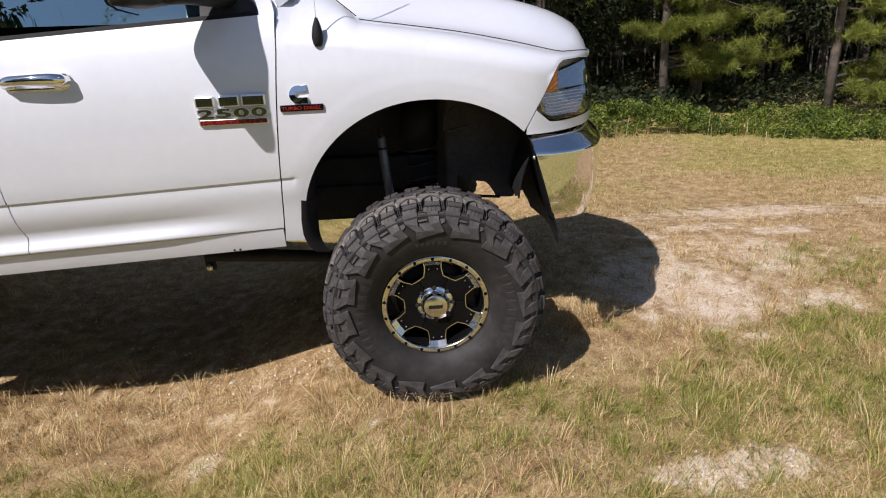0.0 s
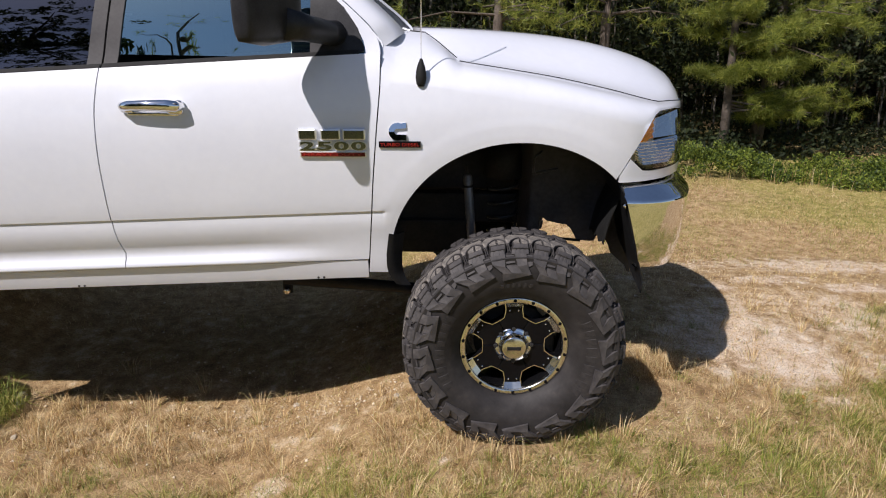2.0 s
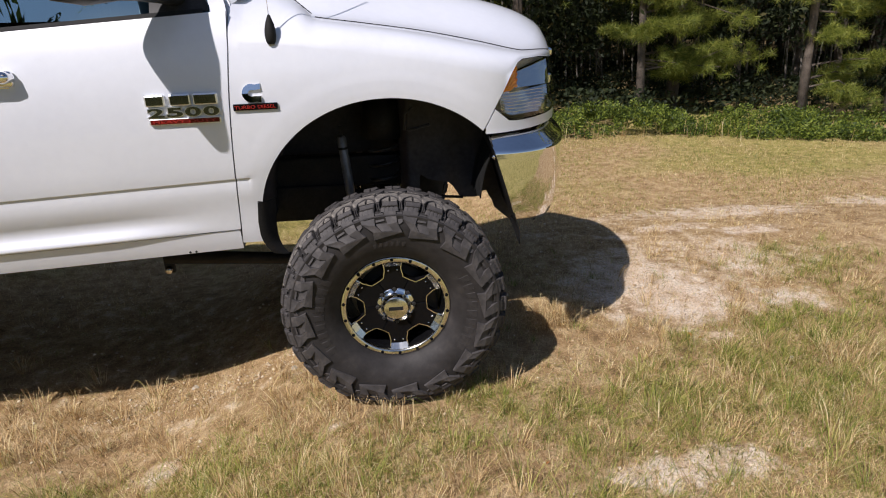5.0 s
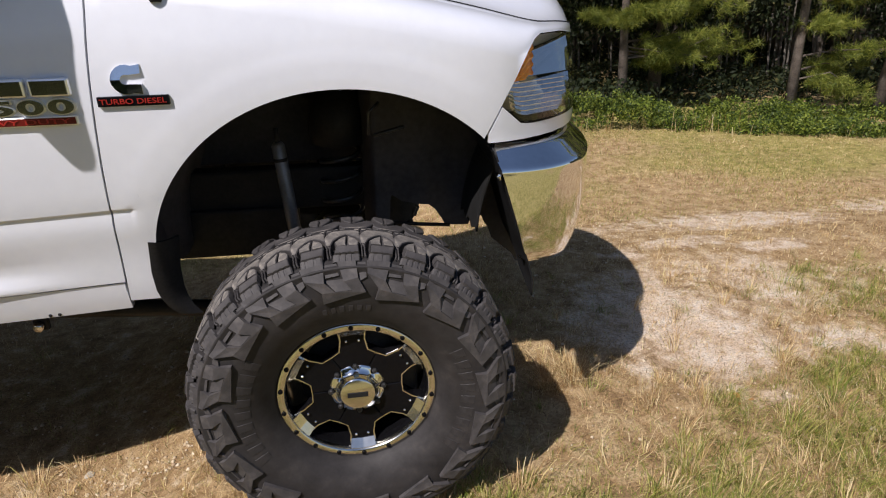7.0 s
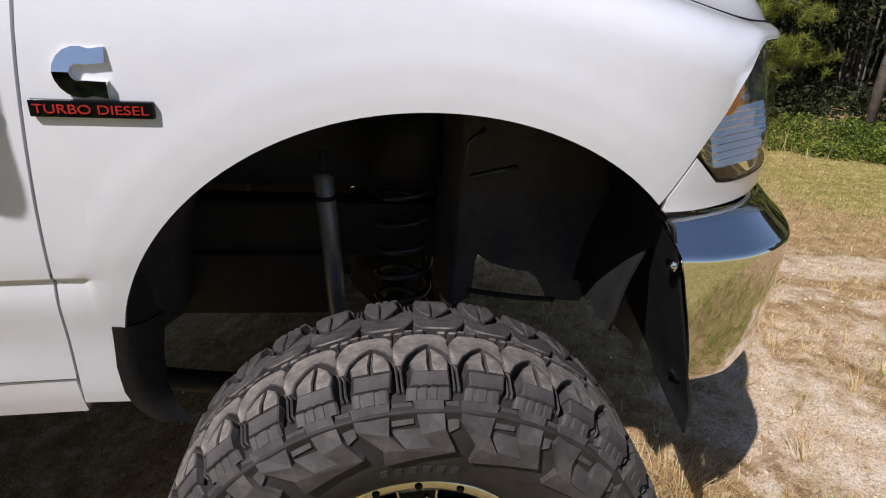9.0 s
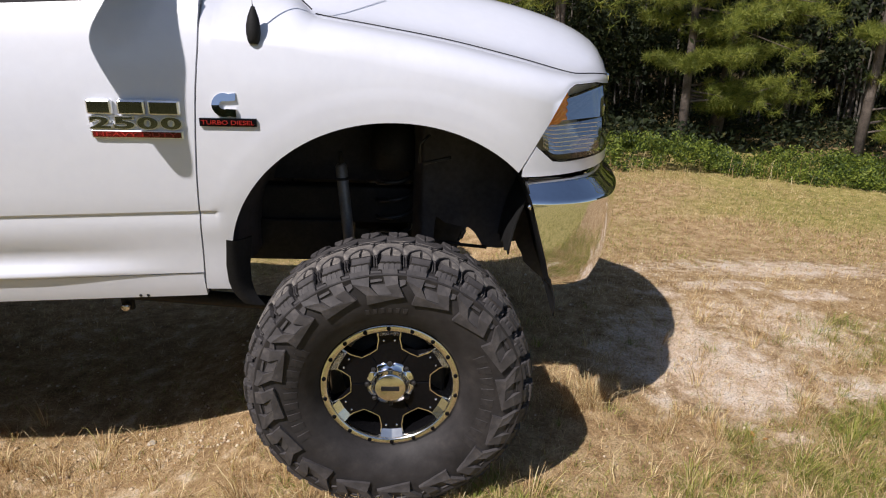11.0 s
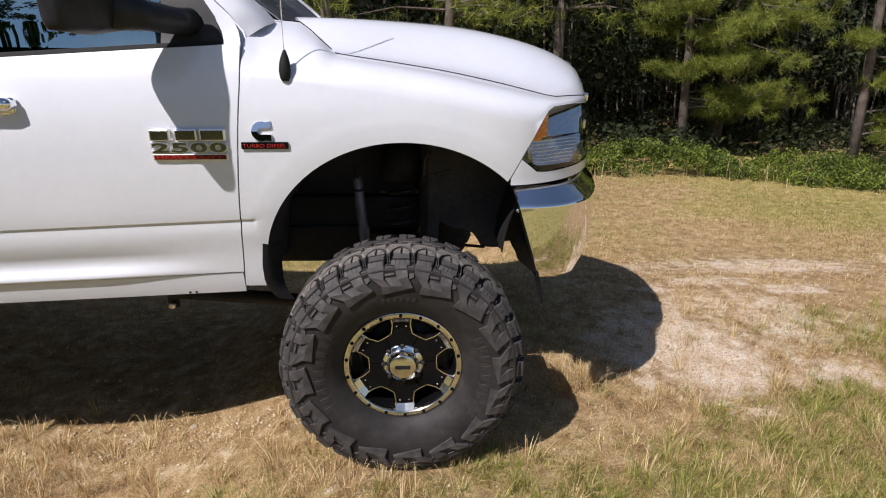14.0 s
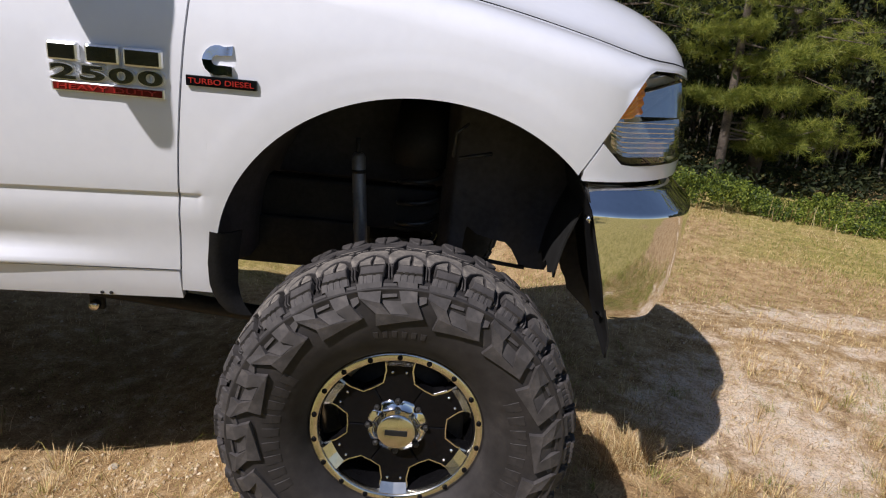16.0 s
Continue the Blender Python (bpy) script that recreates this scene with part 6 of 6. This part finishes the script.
blades("field_green", "green grass among the dry field grass", 170000, MAT["green_grass"], 10, (-4.0, 13.0, 2.2, 6.6), 0.012, 0.050, 0.0034, lambda x, y: (0.25 + 0.75 * clumps(x, y, 39, 1.4, 0.1, 0.9)) * sstep(2.2, 3.2, y), 0.8)


blades("twig_litter", "dark bits of twig and bark litter", 9000, MAT["twig"], 16, (-3.0, 4.2, -1.2, 3.0), 0.002, 0.010, 0.0034, lambda x, y: clear(x, y) * (0.3 + 0.7 * clumps(x, y, 49, 3.0)), 5.0)


def pebbles(n, seed):
    rng = np.random.RandomState(seed)
    base = np.array([(1, 0, 0), (-1, 0, 0), (0, 1, 0), (0, -1, 0), (0, 0, 1), (0, 0, -1)], float)
    t = np.array([(0, 2, 4), (2, 1, 4), (1, 3, 4), (3, 0, 4), (2, 0, 5), (1, 2, 5), (3, 1, 5), (0, 3, 5)])
    x, y = rng.uniform(-2.6, 3.2, n), rng.uniform(-0.9, 2.6, n)
    k = rng.uniform(0, 1, n) < 0.1 + 0.9 * bare(x, y)
    x, y = x[k], y[k]
    # a denser scatter where the sill drips
    x = np.concatenate([x, rng.normal(-0.95, 0.34, 330)])
    y = np.concatenate([y, 0.34 + 0.06 * np.abs(rng.normal(0, 1.4, 330))])
    n = len(x)
    r = 0.002 + 0.011 * rng.uniform(0, 1, n) ** 3
    r[-330:] = 0.003 + 0.009 * rng.uniform(0, 1, 330) ** 2
    a = rng.uniform(0, 6.28, n)
    v = base[None] * (r[:, None, None] * rng.uniform(0.6, 1.3, (n, 6, 1)))
    c, s = np.cos(a)[:, None], np.sin(a)[:, None]
    vx = v[:, :, 0] * c - v[:, :, 1] * s + x[:, None]
    vy = v[:, :, 0] * s + v[:, :, 1] * c + y[:, None]
    vz = v[:, :, 2] * 0.7 + (ground_z(x, y) + r * 0.3)[:, None]
    f = (np.arange(n)[:, None, None] * 6 + t[None]).reshape(-1, 3)
    return thing("pebbles", "small pale pebbles scattered on the sand", "pebbles", mesh_np("pebbles", np.stack([vx, vy, vz], 2).reshape(-1, 3), f, MAT["pebble"]), kind="stuff")


pebbles(16000, 12)
tufts("weed_patch", "lush dark green weeds beside the shaded soil", 150, 26, MAT["green_grass"], 17, (-3.25, -2.70, 0.12, 0.62), 0.07, 0.20, 0.0042, lambda x, y: np.ones_like(x), 0.04)
tufts("notch_tuft", "dry grass tuft between the two shadows", 22, 30, MAT["dry_grass"], 18, (0.78, 0.98, 0.36, 0.56), 0.06, 0.14, 0.0024, lambda x, y: np.ones_like(x), 0.03)
tufts("track_tufts", "low dry tufts strewn over the sandy track", 520, 26, MAT["dry_grass"], 19, (0.5, 3.4, -0.1, 2.4), 0.02, 0.07, 0.0022, lambda x, y: 0.2 + 0.8 * clumps(x, y, 45, 4.0, 0.2, 0.8), 0.05)


def stone(x, y, r, seed):
    """A weathered lump half sunk in the soil."""
    rng = random.Random(seed)
    bm = bmesh.new()
    bmesh.ops.create_icosphere(bm, subdivisions=3, radius=1.0)
    w = [(Vector((rng.gauss(0, 1), rng.gauss(0, 1), rng.gauss(0, 1))).normalized(), rng.uniform(0.55, 0.95)) for _ in range(9)]
    for v in bm.verts:
        n = v.co.normalized()
        k = min([1.0] + [d / max(0.2, n.dot(a)) for a, d in w if n.dot(a) > 0.2])
        v.co = Vector((n.x * 1.25, n.y, n.z * 0.62)) * r * k * rng.uniform(0.985, 1.015)
    s = thing("stone", "pale rough stone half sunk in dry grass", "stone", bm_mesh("stone", bm, MAT["stone"]), group="stones in the grass")
    s.matrix_basis = pose(x, y, float(ground_z(x, y)) + r * 0.18, 0, 0, seed * 37)


for k, (x, y, r) in enumerate(((-2.76, 0.66, 0.055), (2.18, 0.66, 0.014), (-1.10, 0.52, 0.020), (-0.52, 0.30, 0.016), (1.95, -0.05, 0.013), (-2.55, 0.30, 0.018))):
    stone(x, y, r, k + 3)


def leaf(x, y, s, seed):
    """A curled dead leaf with a midrib fold."""
    rng = random.Random(seed)
    def fn(u, v):
        w = math.sin(math.pi * min(1, u * 1.04)) ** 0.7 * (1 + 0.18 * math.sin(u * 22))
        q = (v - 0.5) * w
        return s * (u - 0.5) * 2, s * q * 1.1, s * (0.9 * abs(q) + 0.5 * (u - 0.5) ** 2 + 0.12)
    o = thing("dead_leaf", "curled orange-brown dead leaf on the sand", "leaf", sheet("dead_leaf", fn, 14, 6, MAT["dead_leaf"], 0.0008), group="dead leaves")
    o.matrix_basis = pose(x, y, float(ground_z(x, y)) + 0.003, rng.uniform(-12, 12), rng.uniform(-12, 12), rng.uniform(0, 360))


for k, (x, y, s) in enumerate(((1.552, 0.223, 0.020), (1.60, 0.19, 0.013), (1.53, 0.17, 0.012), (0.55, -0.62, 0.012))):
    leaf(x, y, s, k + 5)


# ---------------------------------------------------------------- woods
def leaf_cloud(centres, radii, per, size, seed, flat=0.8):
    """Triangular leaves strewn in clumps. Returns verts, faces."""
    rng = np.random.RandomState(seed)
    n = len(centres) * per
    c = np.repeat(np.asarray(centres, float), per, 0)
    r = np.repeat(np.asarray(radii, float), per)
    d = rng.normal(size=(n, 3))
    d /= np.linalg.norm(d, axis=1)[:, None]
    p = c + d * (r * rng.uniform(0.25, 1.0, n) ** 0.6)[:, None] * np.array([1, 1, flat])
    u = rng.normal(size=(n, 3))
    u /= np.linalg.norm(u, axis=1)[:, None]
    w = np.cross(u, rng.normal(size=(n, 3)))
    w /= np.linalg.norm(w, axis=1)[:, None]
    s = size * rng.uniform(0.6, 1.4, n)[:, None]
    v = np.stack([p - u * s, p + w * s * 0.45, p + u * s, p - w * s * 0.45], 1)
    f = np.arange(n * 4).reshape(-1, 4)
    return v.reshape(-1, 3), f


def needle_sprays(centres, dirs, per, length, width, seed):
    """Pine needles: thin strips fanning from twig ends."""
    rng = np.random.RandomState(seed)
    n = len(centres) * per
    c = np.repeat(np.asarray(centres, float), per, 0)
    d = np.repeat(np.asarray(dirs, float), per, 0)
    e = d * 0.45 + rng.normal(size=(n, 3)) * 0.85
    e /= np.linalg.norm(e, axis=1)[:, None]
    c = c + d * rng.uniform(-0.05, 0.05, n)[:, None]
    w = np.cross(e, rng.normal(size=(n, 3)))
    w /= np.linalg.norm(w, axis=1)[:, None]
    ln = length * rng.uniform(0.7, 1.25, n)[:, None]
    w = w * width * rng.uniform(0.7, 1.3, n)[:, None]
    tip = c + e * ln + np.array([0, 0, -0.02]) * ln
    v = np.stack([c - w * 0.5, c + w * 0.5, tip + w * 0.15, tip - w * 0.15], 1)
    return v.reshape(-1, 3), np.arange(n * 4).reshape(-1, 4)


def pine(x, y, height, r0, crown0, spread, seed, lean=0.0, label="", dense=1.0, bias=(0, 0), low=()):
    rng = random.Random(seed)
    t = thing("pine_tree", label or "tall pine with a bare lower trunk and tufted needles", "tree", group="pines at the wood's edge")
    t.matrix_basis = pose(x, y, float(ground_z(x, y)))
    pts, rad = [], []
    for i in range(9):
        f = i / 8
        pts.append((lean * f * height + 0.04 * math.sin(seed + 5 * f), 0.03 * math.cos(seed * 2 + 4 * f), -0.1 + f * height))
        rad.append(r0 * (1 - 0.82 * f) * (1.25 if i == 0 else 1.0))
    part("trunk", tube("trunk", pts, rad, MAT["bark"], 12), t).matrix_parent_inverse = Matrix()
    tips, ways = [], []
    lv, lf = [], []
    nb = int(34 * dense)
    for b in range(nb + len(low)):
        f = rng.uniform(0, 1) ** 2.0
        z = lerp(crown0, height * 0.97, f)
        a = rng.uniform(0, 2 * math.pi)
        ln = spread * (1.0 - 0.6 * f) * rng.uniform(0.5, 1.1)
        bx, by = math.cos(a) + bias[0], math.sin(a) + bias[1]
        if b >= nb:
            a, z, ln = low[b - nb]
            f = 0.0
            bx, by = math.cos(radians(a)), math.sin(radians(a))
        q = math.hypot(bx, by) or 1
        bx, by = bx / q, by / q
        k = z / height * 8
        p0 = Vector(pts[int(k)]).lerp(Vector(pts[min(8, int(k) + 1)]), k - int(k))
        limb = [p0, p0 + Vector((bx, by, rng.uniform(-0.15, 0.35))) * ln * 0.5, p0 + Vector((bx + rng.gauss(0, 0.15), by + rng.gauss(0, 0.15), 0.22 - 0.25 * (1 - f) + rng.gauss(0, 0.12))) * ln]
        base = len(lv)
        for i, p in enumerate(limb):
            rr = (0.015, 0.009, 0.003)[i] * (0.6 + ln / 2)
            dd = Vector((bx, by, 0.1)).normalized().to_track_quat("Z", "Y")
            for s in range(5):
                lv.append(p + dd @ Vector((math.cos(s * 1.2566) * rr, math.sin(s * 1.2566) * rr, 0)))
        for i in range(2):
            for s in range(5):
                lf.append((base + i * 5 + s, base + i * 5 + (s + 1) % 5, base + i * 5 + 5 + (s + 1) % 5, base + i * 5 + 5 + s))
        for s in range(int(12 * dense) if b < nb else 38):
            g = rng.uniform(0.3, 1.05)
            wide = 1.0 if b < nb else 0.7
            p = limb[0].lerp(limb[2], g) + Vector((rng.gauss(0, 0.13), rng.gauss(0, 0.13), rng.gauss(0.02, 0.08))) * (0.6 + ln * 0.5) * wide
            w = Vector((bx + rng.gauss(0, 0.6), by + rng.gauss(0, 0.6), 0.35 + rng.gauss(0, 0.3))).normalized()
            tips.append(p)
            ways.append(w)
    limbs = part("branchwork", mesh_from("branchwork", lv, lf, MAT["bark"]), t)
    limbs.matrix_parent_inverse = Matrix()
    tagged(limbs, kind="stuff")
    fine = seed in (11, 12, 13, 14, 19)
    v, f = needle_sprays(np.array(tips), np.array(ways), 84 if fine else 26, 0.115, 0.0050 if fine else 0.0075, seed)
    crown = part("crown", mesh_np("crown", v, f, MAT["needles"]), t)
    crown.matrix_parent_inverse = Matrix()
    tagged(crown, kind="stuff")
    return t


TREES = [(4.50, 7.60, 9.0, 0.070, 1.9, 1.45, 11, -0.075, (0.6, -0.3)), (6.72, 6.60, 10.0, 0.068, 2.7, 1.5, 12, -0.07, (0.3, -0.2)), (7.9, 6.3, 9.0, 0.08, 2.3, 1.4, 13, 0.0, (-0.3, -0.3)),
         (9.6, 6.0, 9.5, 0.10, 1.9, 1.7, 14, 0.0, (0, -0.3)), (2.2, 7.2, 9.0, 0.09, 2.3, 1.4, 15, 0.01, (0, -0.3)), (0.6, 7.0, 8.5, 0.09, 2.2, 1.5, 16, 0.0, (0, -0.3)),
         (-1.2, 7.4, 9.0, 0.11, 1.6, 1.6, 17, 0.0, (0, -0.3)), (-3.2, 7.2, 9.5, 0.11, 1.5, 1.6, 18, 0.0, (0, -0.3)), (5.3, 8.2, 10.0, 0.10, 2.2, 1.5, 19, 0.0, (0, -0.2)), (11.8, 6.6, 9.0, 0.12, 1.4, 1.7, 20, 0.0, (0, 0)),
         (-5.6, 7.5, 9.5, 0.12, 1.5, 1.7, 24, 0.0, (0, 0))]
LOW = {11: ((-6, 1.00, 1.35), (8, 0.95, 1.55), (-16, 0.88, 1.2), (2, 1.12, 1.6), (-28, 1.06, 0.9), (18, 0.90, 1.3), (150, 1.42, 0.5), (-60, 1.5, 0.6), (-120, 1.55, 0.5), (0, 1.55, 1.1), (-20, 1.75, 1.35),
            (15, 1.85, 1.3), (-80, 1.95, 0.7), (170, 2.0, 0.6), (-40, 2.1, 1.1), (-100, 2.3, 0.8), (-5, 2.25, 1.3), (200, 2.4, 0.7)),
       12: ((-12, 0.95, 1.0), (12, 0.75, 1.2), (-30, 0.62, 0.9), (-50, 1.45, 0.5), (0, 1.75, 0.9), (200, 2.0, 0.5)), 13: ((200, 2.1, 0.9),),
       14: ((200, 1.0, 1.4), (240, 1.5, 1.3))}
for (x, y, h, r, c0, sp, sd, ln, bi) in TREES:
    pine(x, y, h, r, c0, sp, sd, ln, bias=bi, low=LOW.get(sd, ()))
# the far side of the clearing, behind the camera: it mirrors in glass and chrome
for k, (x, y, h) in enumerate(((-7.5, -10.8, 12.0), (-14.0, -15.0, 12.0), (-6.5, -15.5, 12.5), (-1.0, -15.0, 13.0), (4.0, -34.0, 11.0), (9.0, -38.0, 10.5), (14.0, -36.0, 10.0), (-19.0, -13.0, 11.0))):
    pine(x, y, h, 0.14, 1.5, 2.2, 41 + k, 0.0, "tall pine across the clearing", 0.6)


rngb = np.random.RandomState(81)
nk = 1700
sx = rngb.uniform(-18, 0.8, nk)
sy = -5.9 - rngb.uniform(0, 1, nk) ** 0.8 * 7.0
sz = rngb.uniform(0, 1, nk) ** 1.1 * np.clip(1.2 - (sy + 5.9) * 0.9, 0.8, 5.5) * (0.8 + 0.2 * np.sin(sx * 0.9) + 0.15 * np.sin(sx * 2.3))
v, f = leaf_cloud(np.stack([sx, sy, sz], 1), rngb.uniform(0.35, 0.8, nk), 46, 0.10, 82, 0.8)
thing("clearing_brush", "dark oak brush along the far side of the clearing", "shrubs", mesh_np("clearing_brush", v, f, MAT["leaves"]), kind="stuff")


def oak(x, y, height, spread, seed):
    """A broad oak: forked limbs and a loose crown of leaf clumps with gaps."""
    rng = random.Random(seed)
    t = thing("oak_tree", "broad dark oak across the clearing, mirrored in the door glass", "tree")
    t.matrix_basis = pose(x, y, float(ground_z(x, y)))
    part("trunk", tube("trunk", [(0, 0, -0.1), (0.1, 0.05, height * 0.2), (-0.05, 0, height * 0.45), (0.1, 0, height * 0.85)], [0.30, 0.22, 0.17, 0.05], MAT["bark"], 12), t).matrix_parent_inverse = Matrix()
    clumps_at, sizes = [], []
    for k in range(26):
        a = k * 2.399
        f = (k + 0.5) / 26
        z0 = height * lerp(0.22, 0.75, f)
        ln = spread * math.sqrt(max(0.15, 1 - (f * 1.05 - 0.25) ** 2)) * rng.uniform(0.75, 1.05)
        p0 = Vector((0, 0, z0))
        p2 = Vector((math.cos(a) * ln, math.sin(a) * ln, min(height, z0 + ln * rng.uniform(0.15, 0.5))))
        p1 = p0.lerp(p2, 0.5) + Vector((0, 0, 0.3))
        part("limb", tube("limb", [p0, p1, p2], [0.08, 0.045, 0.012], MAT["bark"], 6), t).matrix_parent_inverse = Matrix()
        for q in range(44):
            g = rng.uniform(0.25, 1.04)
            clumps_at.append(p0.lerp(p2, g) + Vector((rng.gauss(0, 0.55), rng.gauss(0, 0.55), rng.gauss(0.1, 0.35))))
            sizes.append(rng.uniform(0.18, 0.42))
    v, f = leaf_cloud([tuple(c) for c in clumps_at], sizes, 34, 0.095, seed, 0.45)
    crown = part("crown", mesh_np("crown", v, f, MAT["leaves"]), t)
    crown.matrix_parent_inverse = Matrix()
    tagged(crown, kind="stuff")
    return t


oak(-14.0, -14.0, 16.5, 4.7, 91)


def far_trunks(n, seed, y0, y1, r0, r1, name, label, mat):
    rng = random.Random(seed)
    v, f = [], []
    for k in range(n):
        x, y = rng.uniform(-14, 26), rng.uniform(y0, y1)
        r = rng.uniform(r0, r1)
        h = rng.uniform(5, 10)
        tx, ty = rng.gauss(-0.06 * h, 0.25), rng.gauss(0, 0.2)
        b = len(v)
        for lvl, (g, s) in enumerate(((0, 1.0), (0.5, 0.8), (1.0, 0.4))):
            for q in range(6):
                v.append((x + tx * g + r * s * math.cos(q * 1.0472), y + ty * g + r * s * math.sin(q * 1.0472), -0.1 + h * g))
        for lvl in range(2):
            for q in range(6):
                f.append((b + lvl * 6 + q, b + lvl * 6 + (q + 1) % 6, b + lvl * 6 + 6 + (q + 1) % 6, b + lvl * 6 + 6 + q))
    return thing(name, label, "trees", mesh_from(name, v, f, mat), kind="stuff")


far_trunks(420, 51, 9.0, 22, 0.03, 0.10, "distant_trunks", "many grey-brown trunks deep in the shaded wood", MAT["bark"])
far_trunks(420, 52, 8.4, 14.0, 0.010, 0.028, "saplings", "thin pale saplings inside the wood's edge", MAT["pale_bark"])
rngf = np.random.RandomState(61)
nc = 3400
cx = rngf.uniform(-14, 24, nc)
cy = 7.9 + rngf.uniform(0, 1, nc) ** 1.5 * 8
cz = np.where(cy > 8.3, 0.85, 1.45) + rngf.uniform(0, 1, nc) ** 1.7 * 7.0 + 0.04 * (cy - 7)
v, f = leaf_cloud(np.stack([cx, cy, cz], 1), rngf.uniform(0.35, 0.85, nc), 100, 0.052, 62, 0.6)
thing("wood_foliage", "mixed oak and pine foliage with the wood's shade in its dark colour", "trees", mesh_np("wood_foliage", v, f, MAT["leaves"]), kind="stuff")


# knee-high brush added between the trunks, its dark colour standing in for floor shade
nf = 1300
qx, qy = rngf.uniform(-12, 22, nf), 7.3 + rngf.uniform(0, 1, nf) ** 1.3 * 8
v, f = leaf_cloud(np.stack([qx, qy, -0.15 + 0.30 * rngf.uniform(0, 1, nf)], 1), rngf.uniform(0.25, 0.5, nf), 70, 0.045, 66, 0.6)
thing("wood_floor_brush", "low brush coloured dark for the shade on the wood's floor", "shrubs", mesh_np("wood_floor_brush", v, f, MAT["leaves"]), kind="stuff")


# a closed canopy added overhead to keep the floor of the wood in shade
nu_ = 1500
ux, uy = rngf.uniform(-16, 26, nu_), 8.8 + rngf.uniform(0, 1, nu_) * 15
uz = rngf.uniform(3.9, 7.5, nu_) + 0.06 * (uy - 8)
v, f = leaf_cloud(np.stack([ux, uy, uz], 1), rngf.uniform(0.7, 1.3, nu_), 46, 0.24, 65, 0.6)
thing("wood_canopy", "closed leaf canopy added overhead to shade the wood", "trees", mesh_np("wood_canopy", v, f, MAT["leaves"]), kind="stuff")


def brush_y(x):
    return 6.02 - 0.26 * (x - 3.0) * (np.asarray(x) > 3.0) + 0.14 * np.sin(np.asarray(x) * 1.7)


nb = 1500
bx = rngf.uniform(-8, 16, nb)
by = brush_y(bx).clip(4.3) + 0.15 + rngf.uniform(0, 1, nb) ** 1.3 * 1.7
bz = -0.20 + rngf.uniform(0, 1, nb) * np.clip(0.16 + 0.24 * wave_noise(bx, by, 64, 2.2), 0.02, 0.34)
v, f = leaf_cloud(np.stack([bx, by, bz], 1), rngf.uniform(0.07, 0.22, nb), 150, 0.021, 63, 0.8)
thing("undergrowth", "low bright green shrubs along the wood's edge", "shrubs", mesh_np("undergrowth", v, f, MAT["shrub"]), kind="stuff")
blades("edge_stalks", "dead upright stalks at the foot of the shrubs", 4000, MAT["dry_grass"], 71, (-6, 14, 4.0, 6.2), 0.15, 0.40, 0.006, lambda x, y: np.exp(-((y - brush_y(x).clip(4.3) - 0.1) / 0.18) ** 2) * clumps(x, y, 72, 1.5, 0.2, 0.9), 0.25)

# closing the view: a wall added far behind, the wood's shade put into its colour
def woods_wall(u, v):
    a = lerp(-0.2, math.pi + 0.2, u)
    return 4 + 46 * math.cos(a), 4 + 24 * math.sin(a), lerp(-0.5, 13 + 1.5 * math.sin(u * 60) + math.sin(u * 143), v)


thing("backdrop", "far wall coloured near-black for the shaded depth of the wood", "backdrop", sheet("backdrop", woods_wall, 160, 12, MAT["woods"], 0.0, flip=True), kind="structure")
